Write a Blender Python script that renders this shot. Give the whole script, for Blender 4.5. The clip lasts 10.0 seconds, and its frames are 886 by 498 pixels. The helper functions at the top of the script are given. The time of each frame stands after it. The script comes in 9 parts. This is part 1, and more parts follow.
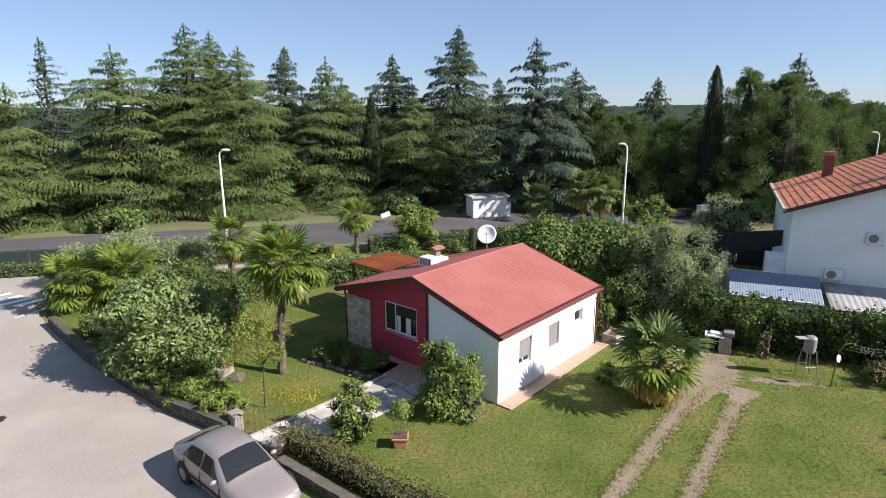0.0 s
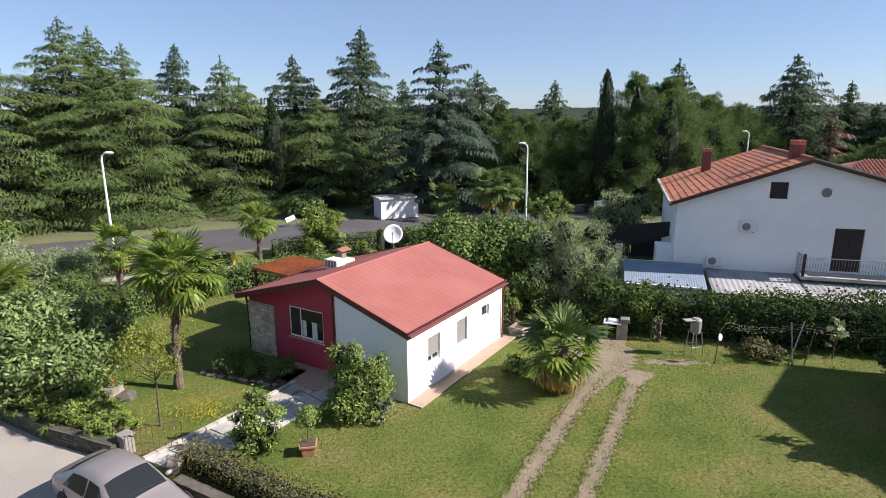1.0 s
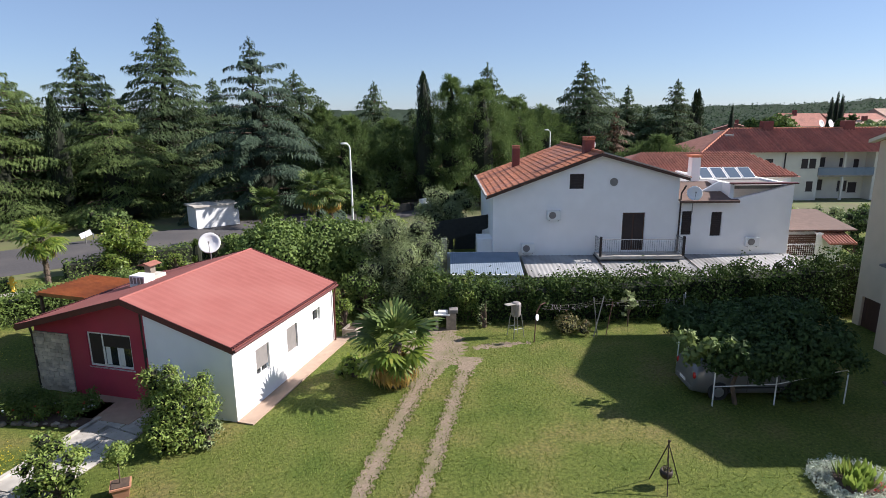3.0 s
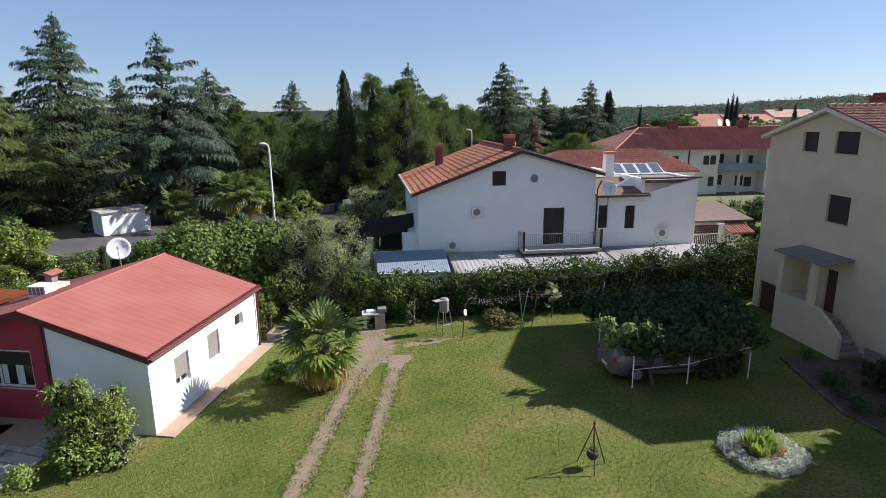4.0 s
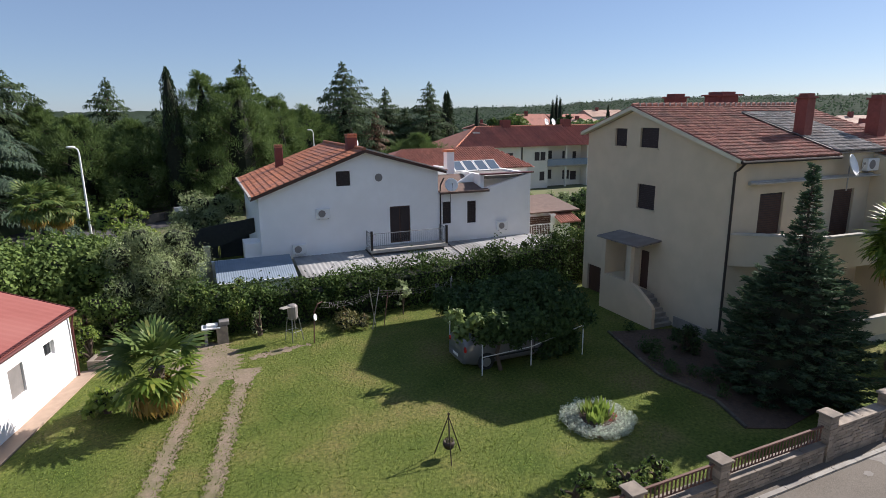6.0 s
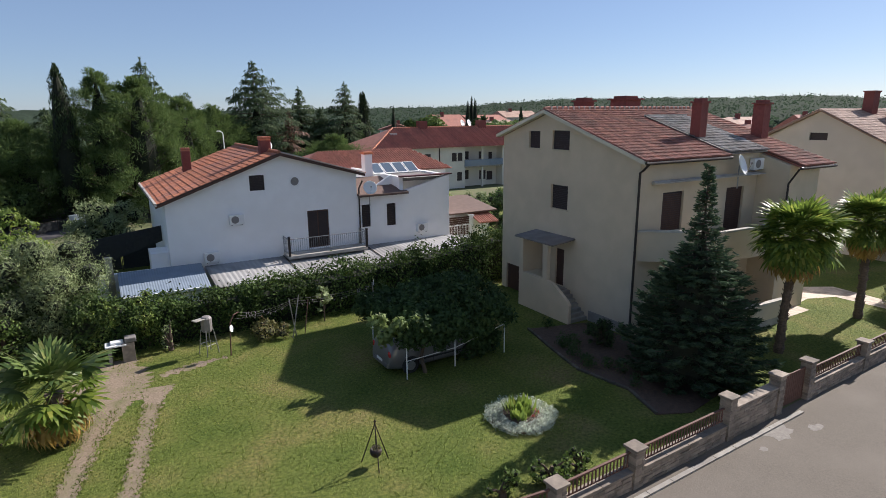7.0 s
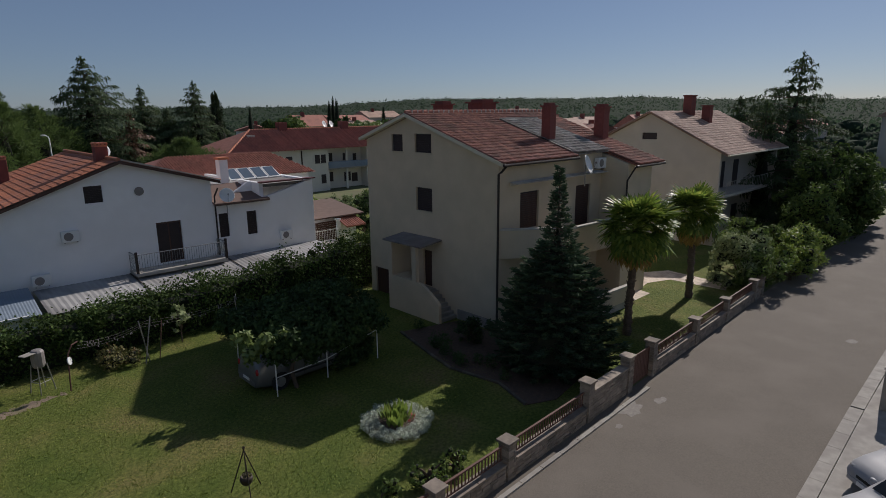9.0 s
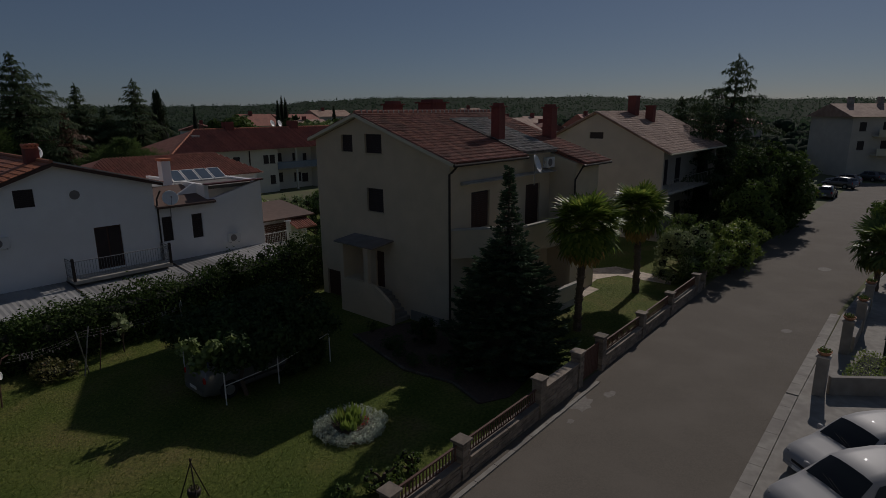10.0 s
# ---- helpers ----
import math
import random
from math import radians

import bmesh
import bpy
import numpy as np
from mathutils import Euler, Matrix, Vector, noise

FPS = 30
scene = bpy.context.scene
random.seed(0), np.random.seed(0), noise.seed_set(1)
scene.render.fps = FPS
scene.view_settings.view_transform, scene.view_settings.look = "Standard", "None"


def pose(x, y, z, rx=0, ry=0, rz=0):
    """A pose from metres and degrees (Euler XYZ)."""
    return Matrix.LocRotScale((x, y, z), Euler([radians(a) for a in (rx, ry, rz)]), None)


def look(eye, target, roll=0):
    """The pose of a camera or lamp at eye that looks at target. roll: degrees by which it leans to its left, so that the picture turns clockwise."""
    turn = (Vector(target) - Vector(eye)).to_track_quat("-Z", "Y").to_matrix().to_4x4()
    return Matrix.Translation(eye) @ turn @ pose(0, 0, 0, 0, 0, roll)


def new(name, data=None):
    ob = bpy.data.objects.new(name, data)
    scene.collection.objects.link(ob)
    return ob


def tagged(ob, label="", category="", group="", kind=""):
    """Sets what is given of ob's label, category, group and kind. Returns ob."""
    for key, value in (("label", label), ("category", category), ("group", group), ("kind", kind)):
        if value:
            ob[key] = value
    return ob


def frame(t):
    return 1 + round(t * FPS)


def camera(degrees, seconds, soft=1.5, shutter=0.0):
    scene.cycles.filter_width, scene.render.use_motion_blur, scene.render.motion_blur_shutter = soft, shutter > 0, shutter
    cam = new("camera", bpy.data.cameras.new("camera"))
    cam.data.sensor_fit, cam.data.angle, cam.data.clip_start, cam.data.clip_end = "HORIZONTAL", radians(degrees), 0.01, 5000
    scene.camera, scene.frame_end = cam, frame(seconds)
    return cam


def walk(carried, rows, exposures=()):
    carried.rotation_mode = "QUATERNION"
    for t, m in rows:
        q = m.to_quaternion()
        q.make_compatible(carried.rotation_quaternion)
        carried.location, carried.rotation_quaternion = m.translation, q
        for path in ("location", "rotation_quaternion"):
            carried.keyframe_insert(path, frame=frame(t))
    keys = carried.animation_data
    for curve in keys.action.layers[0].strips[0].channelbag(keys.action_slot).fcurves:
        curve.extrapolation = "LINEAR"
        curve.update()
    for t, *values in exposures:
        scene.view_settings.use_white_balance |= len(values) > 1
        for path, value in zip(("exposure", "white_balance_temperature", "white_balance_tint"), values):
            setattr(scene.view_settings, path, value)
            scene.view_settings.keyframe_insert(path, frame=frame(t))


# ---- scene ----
cam = camera(75.10, 10.0, soft=0.85)
PATH = [
    (0, look((-0.572, -0.148, 10.397), (-0.5720, 9.5808, 8.0849), -0.220)),
    (0.5, look((-0.476, -0.112, 10.281), (0.1552, 9.6014, 7.9915), -0.262)),
    (1, look((-0.314, -0.060, 10.227), (1.2073, 9.5580, 7.9516), -0.263)),
    (1.5, look((-0.200, 0.019, 10.217), (2.1204, 9.4754, 7.9389), -0.196)),
    (2, look((-0.095, -0.015, 10.240), (2.9702, 9.2258, 7.9565), -0.340)),
    (2.5, look((-0.065, -0.010, 10.190), (3.6100, 9.0084, 7.9187), -0.417)),
    (4, look((-0.139, -0.001, 9.934), (5.2510, 8.1161, 7.6839), -0.469)),
    (4.5, look((-0.089, 0.010, 9.865), (5.8037, 7.7723, 7.6232), -0.550)),
    (5, look((0.013, 0.048, 9.822), (6.4799, 7.3369, 7.5730), -0.648)),
    (5.5, look((0.083, 0.007, 9.821), (6.9835, 6.8839, 7.5658), -0.665)),
    (7, look((0.139, 0.087, 9.980), (8.2866, 5.4207, 7.7059), -0.446)),
    (7.5, look((0.202, 0.115, 9.998), (8.7301, 4.8191, 7.7303), -0.483)),
    (8, look((0.251, 0.104, 10.075), (9.0740, 4.2227, 7.7951), -0.537)),
    (8.5, look((0.301, 0.076, 10.156), (9.2958, 3.7910, 7.8576), -0.499)),
    (9, look((0.350, 0.086, 10.183), (9.4946, 3.4156, 7.8821), -0.491)),
    (9.5, look((0.402, 0.065, 10.199), (9.6637, 3.0486, 7.8911), -0.461)),
    (10, look((0.427, 0.005, 10.239), (9.8068, 2.5777, 7.9168), -0.425)),
]
walk(cam, PATH, exposures=[(0.0, 1.02, 6340, 16), (3.0, 0.95, 6250, 15), (5.0, 0.79, 6270, 15), (7.0, 0.72, 6310, 15), (7.8, 0.64, 6310, 15), (8.5, 0.20, 6320, 15), (9.0, -0.35, 6340, 15), (9.5, -0.99, 6420, 15), (10.0, -1.70, 6420, 15)])

# ---- light ----
SUN_AZ, SUN_EL = radians(-18.0), radians(34.5)
world = bpy.data.worlds.new("sky")
scene.world = world
world.use_nodes = True
wn = world.node_tree.nodes
sky = wn.new("ShaderNodeTexSky")
sky.sky_type = "NISHITA"
sky.sun_disc = False
sky.sun_elevation, sky.sun_rotation = SUN_EL, radians(108.0)
sky.air_density, sky.dust_density, sky.ozone_density = 0.80, 0.25, 4.0
haze = wn.new("ShaderNodeMixRGB")
haze.inputs["Fac"].default_value = 0.33
haze.inputs["Color2"].default_value = (4.0, 5.3, 7.3, 1)
world.node_tree.links.new(sky.outputs["Color"], haze.inputs["Color1"])
world.node_tree.links.new(haze.outputs["Color"], wn["Background"].inputs["Color"])
wn["Background"].inputs["Strength"].default_value = 0.061
sun = new("sun", bpy.data.lights.new("sun", "SUN"))
sun.data.energy, sun.data.angle, sun.data.color = 5.0, radians(0.55), (1.0, 0.94, 0.85)
sun.matrix_world = look((60 * math.cos(SUN_AZ), 60 * math.sin(SUN_AZ), 60 * math.tan(SUN_EL)), (0, 0, 0))

# ---- mesh tools ----
class MB:
    """Collects corners and faces of one mesh."""

    def __init__(self):
        self.v, self.f, self.weld = [], [], False

    def add(self, vs, fs):
        n = len(self.v)
        self.v += [tuple(p) for p in vs]
        self.f += [tuple(n + i for i in g) for g in fs]
        return self

    def box(self, x0, y0, z0, x1, y1, z1, m=None):
        vs = [(x, y, z) for z in (z0, z1) for x, y in ((x0, y0), (x1, y0), (x1, y1), (x0, y1))]
        if m:
            vs = [m @ Vector(p) for p in vs]
        return self.add(vs, [(3, 2, 1, 0), (4, 5, 6, 7), (0, 1, 5, 4), (1, 2, 6, 5), (2, 3, 7, 6), (3, 0, 4, 7)])

    def prism(self, poly, z0, z1):
        """A flat outline (counter-clockwise) raised from z0 to z1."""
        n = len(poly)
        vs = [(x, y, z0) for x, y in poly] + [(x, y, z1) for x, y in poly]
        return self.add(vs, [tuple(range(n - 1, -1, -1)), tuple(range(n, 2 * n))] + [(i, (i + 1) % n, n + (i + 1) % n, n + i) for i in range(n)])

    def wallprism(self, poly, a, b, axis="y"):
        """An upright outline of (along, z), given a thickness from a to b on the other axis."""
        n = len(poly)
        put = (lambda p, c: (p[0], c, p[1])) if axis == "y" else (lambda p, c: (c, p[0], p[1]))
        vs = [put(p, a) for p in poly] + [put(p, b) for p in poly]
        return self.add(vs, [tuple(range(n)), tuple(range(2 * n - 1, n - 1, -1))] + [(i, n + i, n + (i + 1) % n, (i + 1) % n) for i in range(n)])

    def tube(self, pts, radii, n=8, caps=True):
        """A round rod through the points."""
        pts = [Vector(p) for p in pts]
        if not hasattr(radii, "__len__"):
            radii = [radii] * len(pts)
        base = len(self.v)
        up = Vector((0, 0, 1)) if abs((pts[-1] - pts[0]).normalized().z) < 0.9 else Vector((1, 0, 0))
        for i, p in enumerate(pts):
            d = (pts[min(i + 1, len(pts) - 1)] - pts[max(i - 1, 0)]).normalized()
            a = d.cross(up).normalized()
            b = d.cross(a)
            for k in range(n):
                w = 2 * math.pi * k / n
                self.v.append(tuple(p + radii[i] * (math.cos(w) * a + math.sin(w) * b)))
        for i in range(len(pts) - 1):
            for k in range(n):
                q, r = base + i * n + k, base + i * n + (k + 1) % n
                self.f.append((q, r, r + n, q + n))
        if caps:
            self.f.append(tuple(base + k for k in range(n - 1, -1, -1)))
            self.f.append(tuple(base + (len(pts) - 1) * n + k for k in range(n)))
        return self

    def lathe(self, prof, n=16, at=(0, 0, 0)):
        """A turned shape from (radius, z) pairs."""
        base = len(self.v)
        for r, z in prof:
            for k in range(n):
                w = 2 * math.pi * k / n
                self.v.append((at[0] + r * math.cos(w), at[1] + r * math.sin(w), at[2] + z))
        for i in range(len(prof) - 1):
            for k in range(n):
                q, r = base + i * n + k, base + i * n + (k + 1) % n
                self.f.append((q, r, r + n, q + n))
        self.f.append(tuple(base + k for k in range(n - 1, -1, -1)))
        self.f.append(tuple(base + (len(prof) - 1) * n + k for k in range(n)))
        return self

    def ball(self, c, r, n=8, m=5, wobble=0.0):
        rx, ry, rz = r if hasattr(r, "__len__") else (r, r, r)
        prof = []
        base = len(self.v)
        for i in range(1, m):
            t = math.pi * i / m
            for k in range(n):
                w = 2 * math.pi * k / n
                s = 1 + random.uniform(-wobble, wobble)
                self.v.append((c[0] + rx * s * math.sin(t) * math.cos(w), c[1] + ry * s * math.sin(t) * math.sin(w), c[2] - rz * s * math.cos(t)))
        for i in range(m - 2):
            for k in range(n):
                q, r2 = base + i * n + k, base + i * n + (k + 1) % n
                self.f.append((q, r2, r2 + n, q + n))
        self.f.append(tuple(base + k for k in range(n - 1, -1, -1)))
        self.f.append(tuple(base + (m - 2) * n + k for k in range(n)))
        return self

    def mesh(self, name):
        me = bpy.data.meshes.new(name)
        me.from_pydata(self.v, [], self.f)
        if len(self.f) < 6000:
            b = bmesh.new()
            b.from_mesh(me)
            if self.weld:
                bmesh.ops.remove_doubles(b, verts=b.verts, dist=1e-4)
            bmesh.ops.recalc_face_normals(b, faces=b.faces)
            b.to_mesh(me)
            b.free()
        me.update()
        return me


def smooth(me):
    me.polygons.foreach_set("use_smooth", [True] * len(me.polygons))
    return me


def part(name, mb, material, parent, label="", bevel=0.0, round_=False, m=None):
    """Links a mesh as one object under a thing or a part."""
    me = mb.mesh(name) if isinstance(mb, MB) else mb
    if not me.materials:
        me.materials.append(material)
    if round_:
        smooth(me)
    ob = new(name, me)
    ob.parent = parent
    if m:
        ob.matrix_basis = m
    if label:
        tagged(ob, label)
    if bevel:
        mod = ob.modifiers.new("bevel", "BEVEL")
        mod.width, mod.segments, mod.limit_method = bevel, 2, "ANGLE"
    return ob


def thing(name, m, label, category, group="", kind=""):
    ob = new(name)
    ob.empty_display_size = 0.2
    ob.matrix_basis = m
    return tagged(ob, label, category, group, kind)


def solo(name, mb, material, label, category, m=None, group="", kind="", bevel=0.0, round_=False):
    """A thing that is one mesh."""
    ob = part(name, mb, material, None, "", bevel, round_, m)
    return tagged(ob, label, category, group, kind)


def at(x, y, z=0.0, rz=0.0):
    return pose(x, y, z, 0, 0, rz)


def cards(centres, along, across, length, width, fold=0.0):
    """Many small leaf blades: rhombs with a centre, a direction, a side way, and their sizes. Returns a mesh."""
    n = len(centres)
    L, W = np.asarray(length).reshape(-1, 1), np.asarray(width).reshape(-1, 1)
    along = along / (np.linalg.norm(along, axis=1, keepdims=True) + 1e-9)
    across = across - along * (across * along).sum(1, keepdims=True)
    across = across / (np.linalg.norm(across, axis=1, keepdims=True) + 1e-9)
    nor = np.cross(along, across)
    v = np.empty((n, 4, 3))
    v[:, 0] = centres - along * L * 0.5
    v[:, 1] = centres + across * W * 0.5 - nor * W * fold
    v[:, 2] = centres + along * L * 0.5
    v[:, 3] = centres - across * W * 0.5 - nor * W * fold
    return quads(v.reshape(-1, 3))


def needles(centres, along, across, length, width):
    """Many slim three-cornered needles or sprays. Returns a mesh."""
    n = len(centres)
    L, W = np.asarray(length).reshape(-1, 1), np.asarray(width).reshape(-1, 1)
    along = along / (np.linalg.norm(along, axis=1, keepdims=True) + 1e-9)
    across = across - along * (across * along).sum(1, keepdims=True)
    across = across / (np.linalg.norm(across, axis=1, keepdims=True) + 1e-9)
    v = np.empty((n, 3, 3))
    v[:, 0] = centres - along * L * 0.5 - across * W * 0.5
    v[:, 1] = centres - along * L * 0.5 + across * W * 0.5
    v[:, 2] = centres + along * L * 0.5
    me = bpy.data.meshes.new("needles")
    me.vertices.add(3 * n)
    me.vertices.foreach_set("co", v.astype(np.float32).ravel())
    me.loops.add(3 * n)
    me.loops.foreach_set("vertex_index", np.arange(3 * n, dtype=np.int32))
    me.polygons.add(n)
    me.polygons.foreach_set("loop_start", np.arange(0, 3 * n, 3, dtype=np.int32))
    me.update(calc_edges=True)
    return me


def quads(v):
    """A mesh of loose four-cornered blades from a long row of corners."""
    n = len(v) // 4
    me = bpy.data.meshes.new("blades")
    me.vertices.add(4 * n)
    me.vertices.foreach_set("co", v.astype(np.float32).ravel())
    me.loops.add(4 * n)
    me.loops.foreach_set("vertex_index", np.arange(4 * n, dtype=np.int32))
    me.polygons.add(n)
    me.polygons.foreach_set("loop_start", np.arange(0, 4 * n, 4, dtype=np.int32))
    me.update(calc_edges=True)
    return me


# ---- materials ----
def links_of(m):
    nt = m.node_tree
    return nt, nt.nodes, (lambda a, b: nt.links.new(a, b))


def mat(name, c1, c2=None, scale=3.0, rough=0.8, metal=0.0, bump=0.0, bump_scale=40.0, spec=0.5, big=0.25, c3=None, stretch=(1, 1, 1), rnd=0.0, local=False, coat=0.0, isl=0.0):
    """A surface with two scales of mottling and fine relief. Sizes in marks per metre."""
    m = bpy.data.materials.new(name)
    m.use_nodes = True
    nt, ns, ln = links_of(m)
    b = ns["Principled BSDF"]
    b.inputs["Roughness"].default_value = rough
    b.inputs["Metallic"].default_value = metal
    b.inputs["Specular IOR Level"].default_value = spec
    b.inputs["Coat Weight"].default_value = coat
    c2 = c2 or tuple(x * 0.82 for x in c1)
    if local:
        pos = ns.new("ShaderNodeTexCoord").outputs["Object"]
    else:
        pos = ns.new("ShaderNodeNewGeometry").outputs["Position"]
    mp = ns.new("ShaderNodeMapping")
    mp.inputs["Scale"].default_value = stretch
    ln(pos, mp.inputs["Vector"])
    n1 = ns.new("ShaderNodeTexNoise")
    n1.inputs["Scale"].default_value, n1.inputs["Detail"].default_value = scale, 5
    n2 = ns.new("ShaderNodeTexNoise")
    n2.inputs["Scale"].default_value, n2.inputs["Detail"].default_value = scale * big, 3
    ln(mp.outputs["Vector"], n1.inputs["Vector"])
    ln(mp.outputs["Vector"], n2.inputs["Vector"])
    r1 = ns.new("ShaderNodeValToRGB")
    r1.color_ramp.elements[0].position, r1.color_ramp.elements[1].position = 0.35, 0.68
    r1.color_ramp.elements[0].color, r1.color_ramp.elements[1].color = (*c1, 1), (*c2, 1)
    ln(n1.outputs["Fac"], r1.inputs["Fac"])
    mix = ns.new("ShaderNodeMixRGB")
    c3 = c3 or tuple((x + y) / 2 for x, y in zip(c1, c2))
    mix.inputs["Color2"].default_value = (*c3, 1)
    r2 = ns.new("ShaderNodeMapRange")
    r2.inputs["From Min"].default_value, r2.inputs["From Max"].default_value = 0.45, 0.7
    ln(n2.outputs["Fac"], r2.inputs["Value"])
    ln(r2.outputs["Result"], mix.inputs["Fac"])
    ln(r1.outputs["Color"], mix.inputs["Color1"])
    out = mix.outputs["Color"]
    if rnd:
        inf = ns.new("ShaderNodeObjectInfo")
        hs = ns.new("ShaderNodeHueSaturation")
        mr = ns.new("ShaderNodeMapRange")
        mr.inputs["To Min"].default_value, mr.inputs["To Max"].default_value = 1 - rnd, 1 + rnd
        ln(inf.outputs["Random"], mr.inputs["Value"])
        ln(mr.outputs["Result"], hs.inputs["Value"])
        ln(out, hs.inputs["Color"])
        out = hs.outputs["Color"]
    if isl:
        hv = ns.new("ShaderNodeHueSaturation")
        mr = ns.new("ShaderNodeMapRange")
        mr.inputs["To Min"].default_value, mr.inputs["To Max"].default_value = 1 - isl, 1 + isl
        ln(ns.new("ShaderNodeNewGeometry").outputs["Random Per Island"], mr.inputs["Value"])
        ln(mr.outputs["Result"], hv.inputs["Value"])
        ln(out, hv.inputs["Color"])
        out = hv.outputs["Color"]
    ln(out, b.inputs["Base Color"])
    if bump:
        n3 = ns.new("ShaderNodeTexNoise")
        n3.inputs["Scale"].default_value, n3.inputs["Detail"].default_value = bump_scale, 4
        ln(mp.outputs["Vector"], n3.inputs["Vector"])
        bp = ns.new("ShaderNodeBump")
        bp.inputs["Strength"].default_value, bp.inputs["Distance"].default_value = bump, 0.02
        ln(n3.outputs["Fac"], bp.inputs["Height"])
        ln(bp.outputs["Normal"], b.inputs["Normal"])
    return m


def leafmat(name, c1, c2, c3=None, gloss=0.45, through_=0.3, island=True):
    """Leaves: each blade has a shade of its own, and lets some light through."""
    m = bpy.data.materials.new(name)
    m.use_nodes = True
    nt, ns, ln = links_of(m)
    b = ns["Principled BSDF"]
    b.inputs["Roughness"].default_value = gloss
    b.inputs["Specular IOR Level"].default_value = 0.3
    geo = ns.new("ShaderNodeNewGeometry")
    ramp = ns.new("ShaderNodeValToRGB")
    e = ramp.color_ramp.elements
    e[0].color, e[1].color = (*c1, 1), (*c2, 1)
    if c3:
        k = e.new(0.93)
        k.color = (*c2, 1)
        e[2].color = (*c3, 1)
    ln(geo.outputs["Random Per Island"], ramp.inputs["Fac"])
    nz = ns.new("ShaderNodeTexNoise")
    nz.inputs["Scale"].default_value = 0.7
    ln(geo.outputs["Position"], nz.inputs["Vector"])
    hs = ns.new("ShaderNodeHueSaturation")
    mr = ns.new("ShaderNodeMapRange")
    mr.inputs["From Min"].default_value, mr.inputs["From Max"].default_value = 0.3, 0.7
    mr.inputs["To Min"].default_value, mr.inputs["To Max"].default_value = 0.75, 1.25
    ln(nz.outputs["Fac"], mr.inputs["Value"])
    ln(mr.outputs["Result"], hs.inputs["Value"])
    ln(ramp.outputs["Color"], hs.inputs["Color"])
    ln(hs.outputs["Color"], b.inputs["Base Color"])
    tr = ns.new("ShaderNodeBsdfTranslucent")
    ln(hs.outputs["Color"], tr.inputs["Color"])
    mx = ns.new("ShaderNodeMixShader")
    mx.inputs["Fac"].default_value = through_
    ln(b.outputs["BSDF"], mx.inputs[1])
    ln(tr.outputs["BSDF"], mx.inputs[2])
    ln(mx.outputs["Shader"], ns["Material Output"].inputs["Surface"])
    return m


M_WHITE = mat("white_render", (0.88, 0.87, 0.865), (0.85, 0.84, 0.835), 1.5, 0.9, bump=0.15, bump_scale=60, c3=(0.83, 0.82, 0.81))
M_TAN = mat("tan_render", (0.60, 0.50, 0.36), (0.55, 0.46, 0.33), 1.2, 0.92, bump=0.15, bump_scale=50, c3=(0.52, 0.44, 0.32))
M_PALECREAM = mat("pale_cream_render", (0.70, 0.67, 0.58), (0.64, 0.61, 0.53), 0.8, 0.92)
M_CREAM = mat("cream_render", (0.66, 0.60, 0.46), (0.60, 0.55, 0.42), 0.8, 0.92)
M_RED = mat("red_render", (0.47, 0.05, 0.085), (0.41, 0.042, 0.075), 2.0, 0.85, bump=0.12, c3=(0.42, 0.06, 0.08))
M_REDROOF = mat("red_roof", (0.285, 0.098, 0.083), (0.258, 0.086, 0.072), 2.2, 0.8, bump=0.10, bump_scale=25, c3=(0.30, 0.112, 0.095), spec=0.25)
M_DARKRED = mat("dark_red_trim", (0.11, 0.025, 0.022), (0.08, 0.02, 0.018), 6, 0.6)
M_TILE = mat("clay_tile", (0.52, 0.19, 0.095), (0.43, 0.145, 0.07), 3.0, 0.8, bump=0.2, bump_scale=30, c3=(0.36, 0.15, 0.10), rnd=0.2, isl=0.2)
M_TILE2 = mat("weathered_tile", (0.30, 0.115, 0.08), (0.20, 0.078, 0.056), 2.5, 0.85, bump=0.2, c3=(0.17, 0.08, 0.06), isl=0.35)
M_TILEFAR = mat("red_tile_far", (0.40, 0.17, 0.12), (0.32, 0.125, 0.09), 2.5, 0.85, c3=(0.28, 0.12, 0.09), isl=0.15)
M_ANNEX = mat("dark_annex_roof", (0.15, 0.095, 0.075), (0.11, 0.07, 0.055), 3, 0.85)
M_GREYTILE = mat("grey_weathered_tile", (0.30, 0.28, 0.26), (0.16, 0.15, 0.14), 3.0, 0.85, bump=0.2, c3=(0.20, 0.16, 0.14), isl=0.4)
M_GREYROOF = mat("grey_corrugated", (0.22, 0.20, 0.19), (0.15, 0.14, 0.13), 1.5, 0.85, c3=(0.19, 0.15, 0.13))
M_ASPHALT = mat("asphalt", (0.158, 0.137, 0.113), (0.132, 0.114, 0.094), 22, 0.9, bump=0.35, bump_scale=120, big=0.02, c3=(0.168, 0.146, 0.122), spec=0.25)
M_PALEASPHALT = mat("pale_asphalt", (0.315, 0.28, 0.245), (0.275, 0.244, 0.213), 18, 0.9, bump=0.3, bump_scale=120, big=0.02, c3=(0.345, 0.308, 0.27), spec=0.3)
M_ROAD2 = mat("dark_asphalt", (0.075, 0.07, 0.072), (0.06, 0.056, 0.058), 6, 0.85, big=0.05, c3=(0.09, 0.082, 0.08))
M_CONC = mat("concrete", (0.33, 0.31, 0.275), (0.26, 0.24, 0.215), 3, 0.9, bump=0.2, c3=(0.22, 0.20, 0.18))
M_STONE = mat("weathered_stone", (0.30, 0.25, 0.20), (0.22, 0.18, 0.145), 5, 0.9, bump=0.5, bump_scale=25, c3=(0.17, 0.145, 0.12), rnd=0.28)
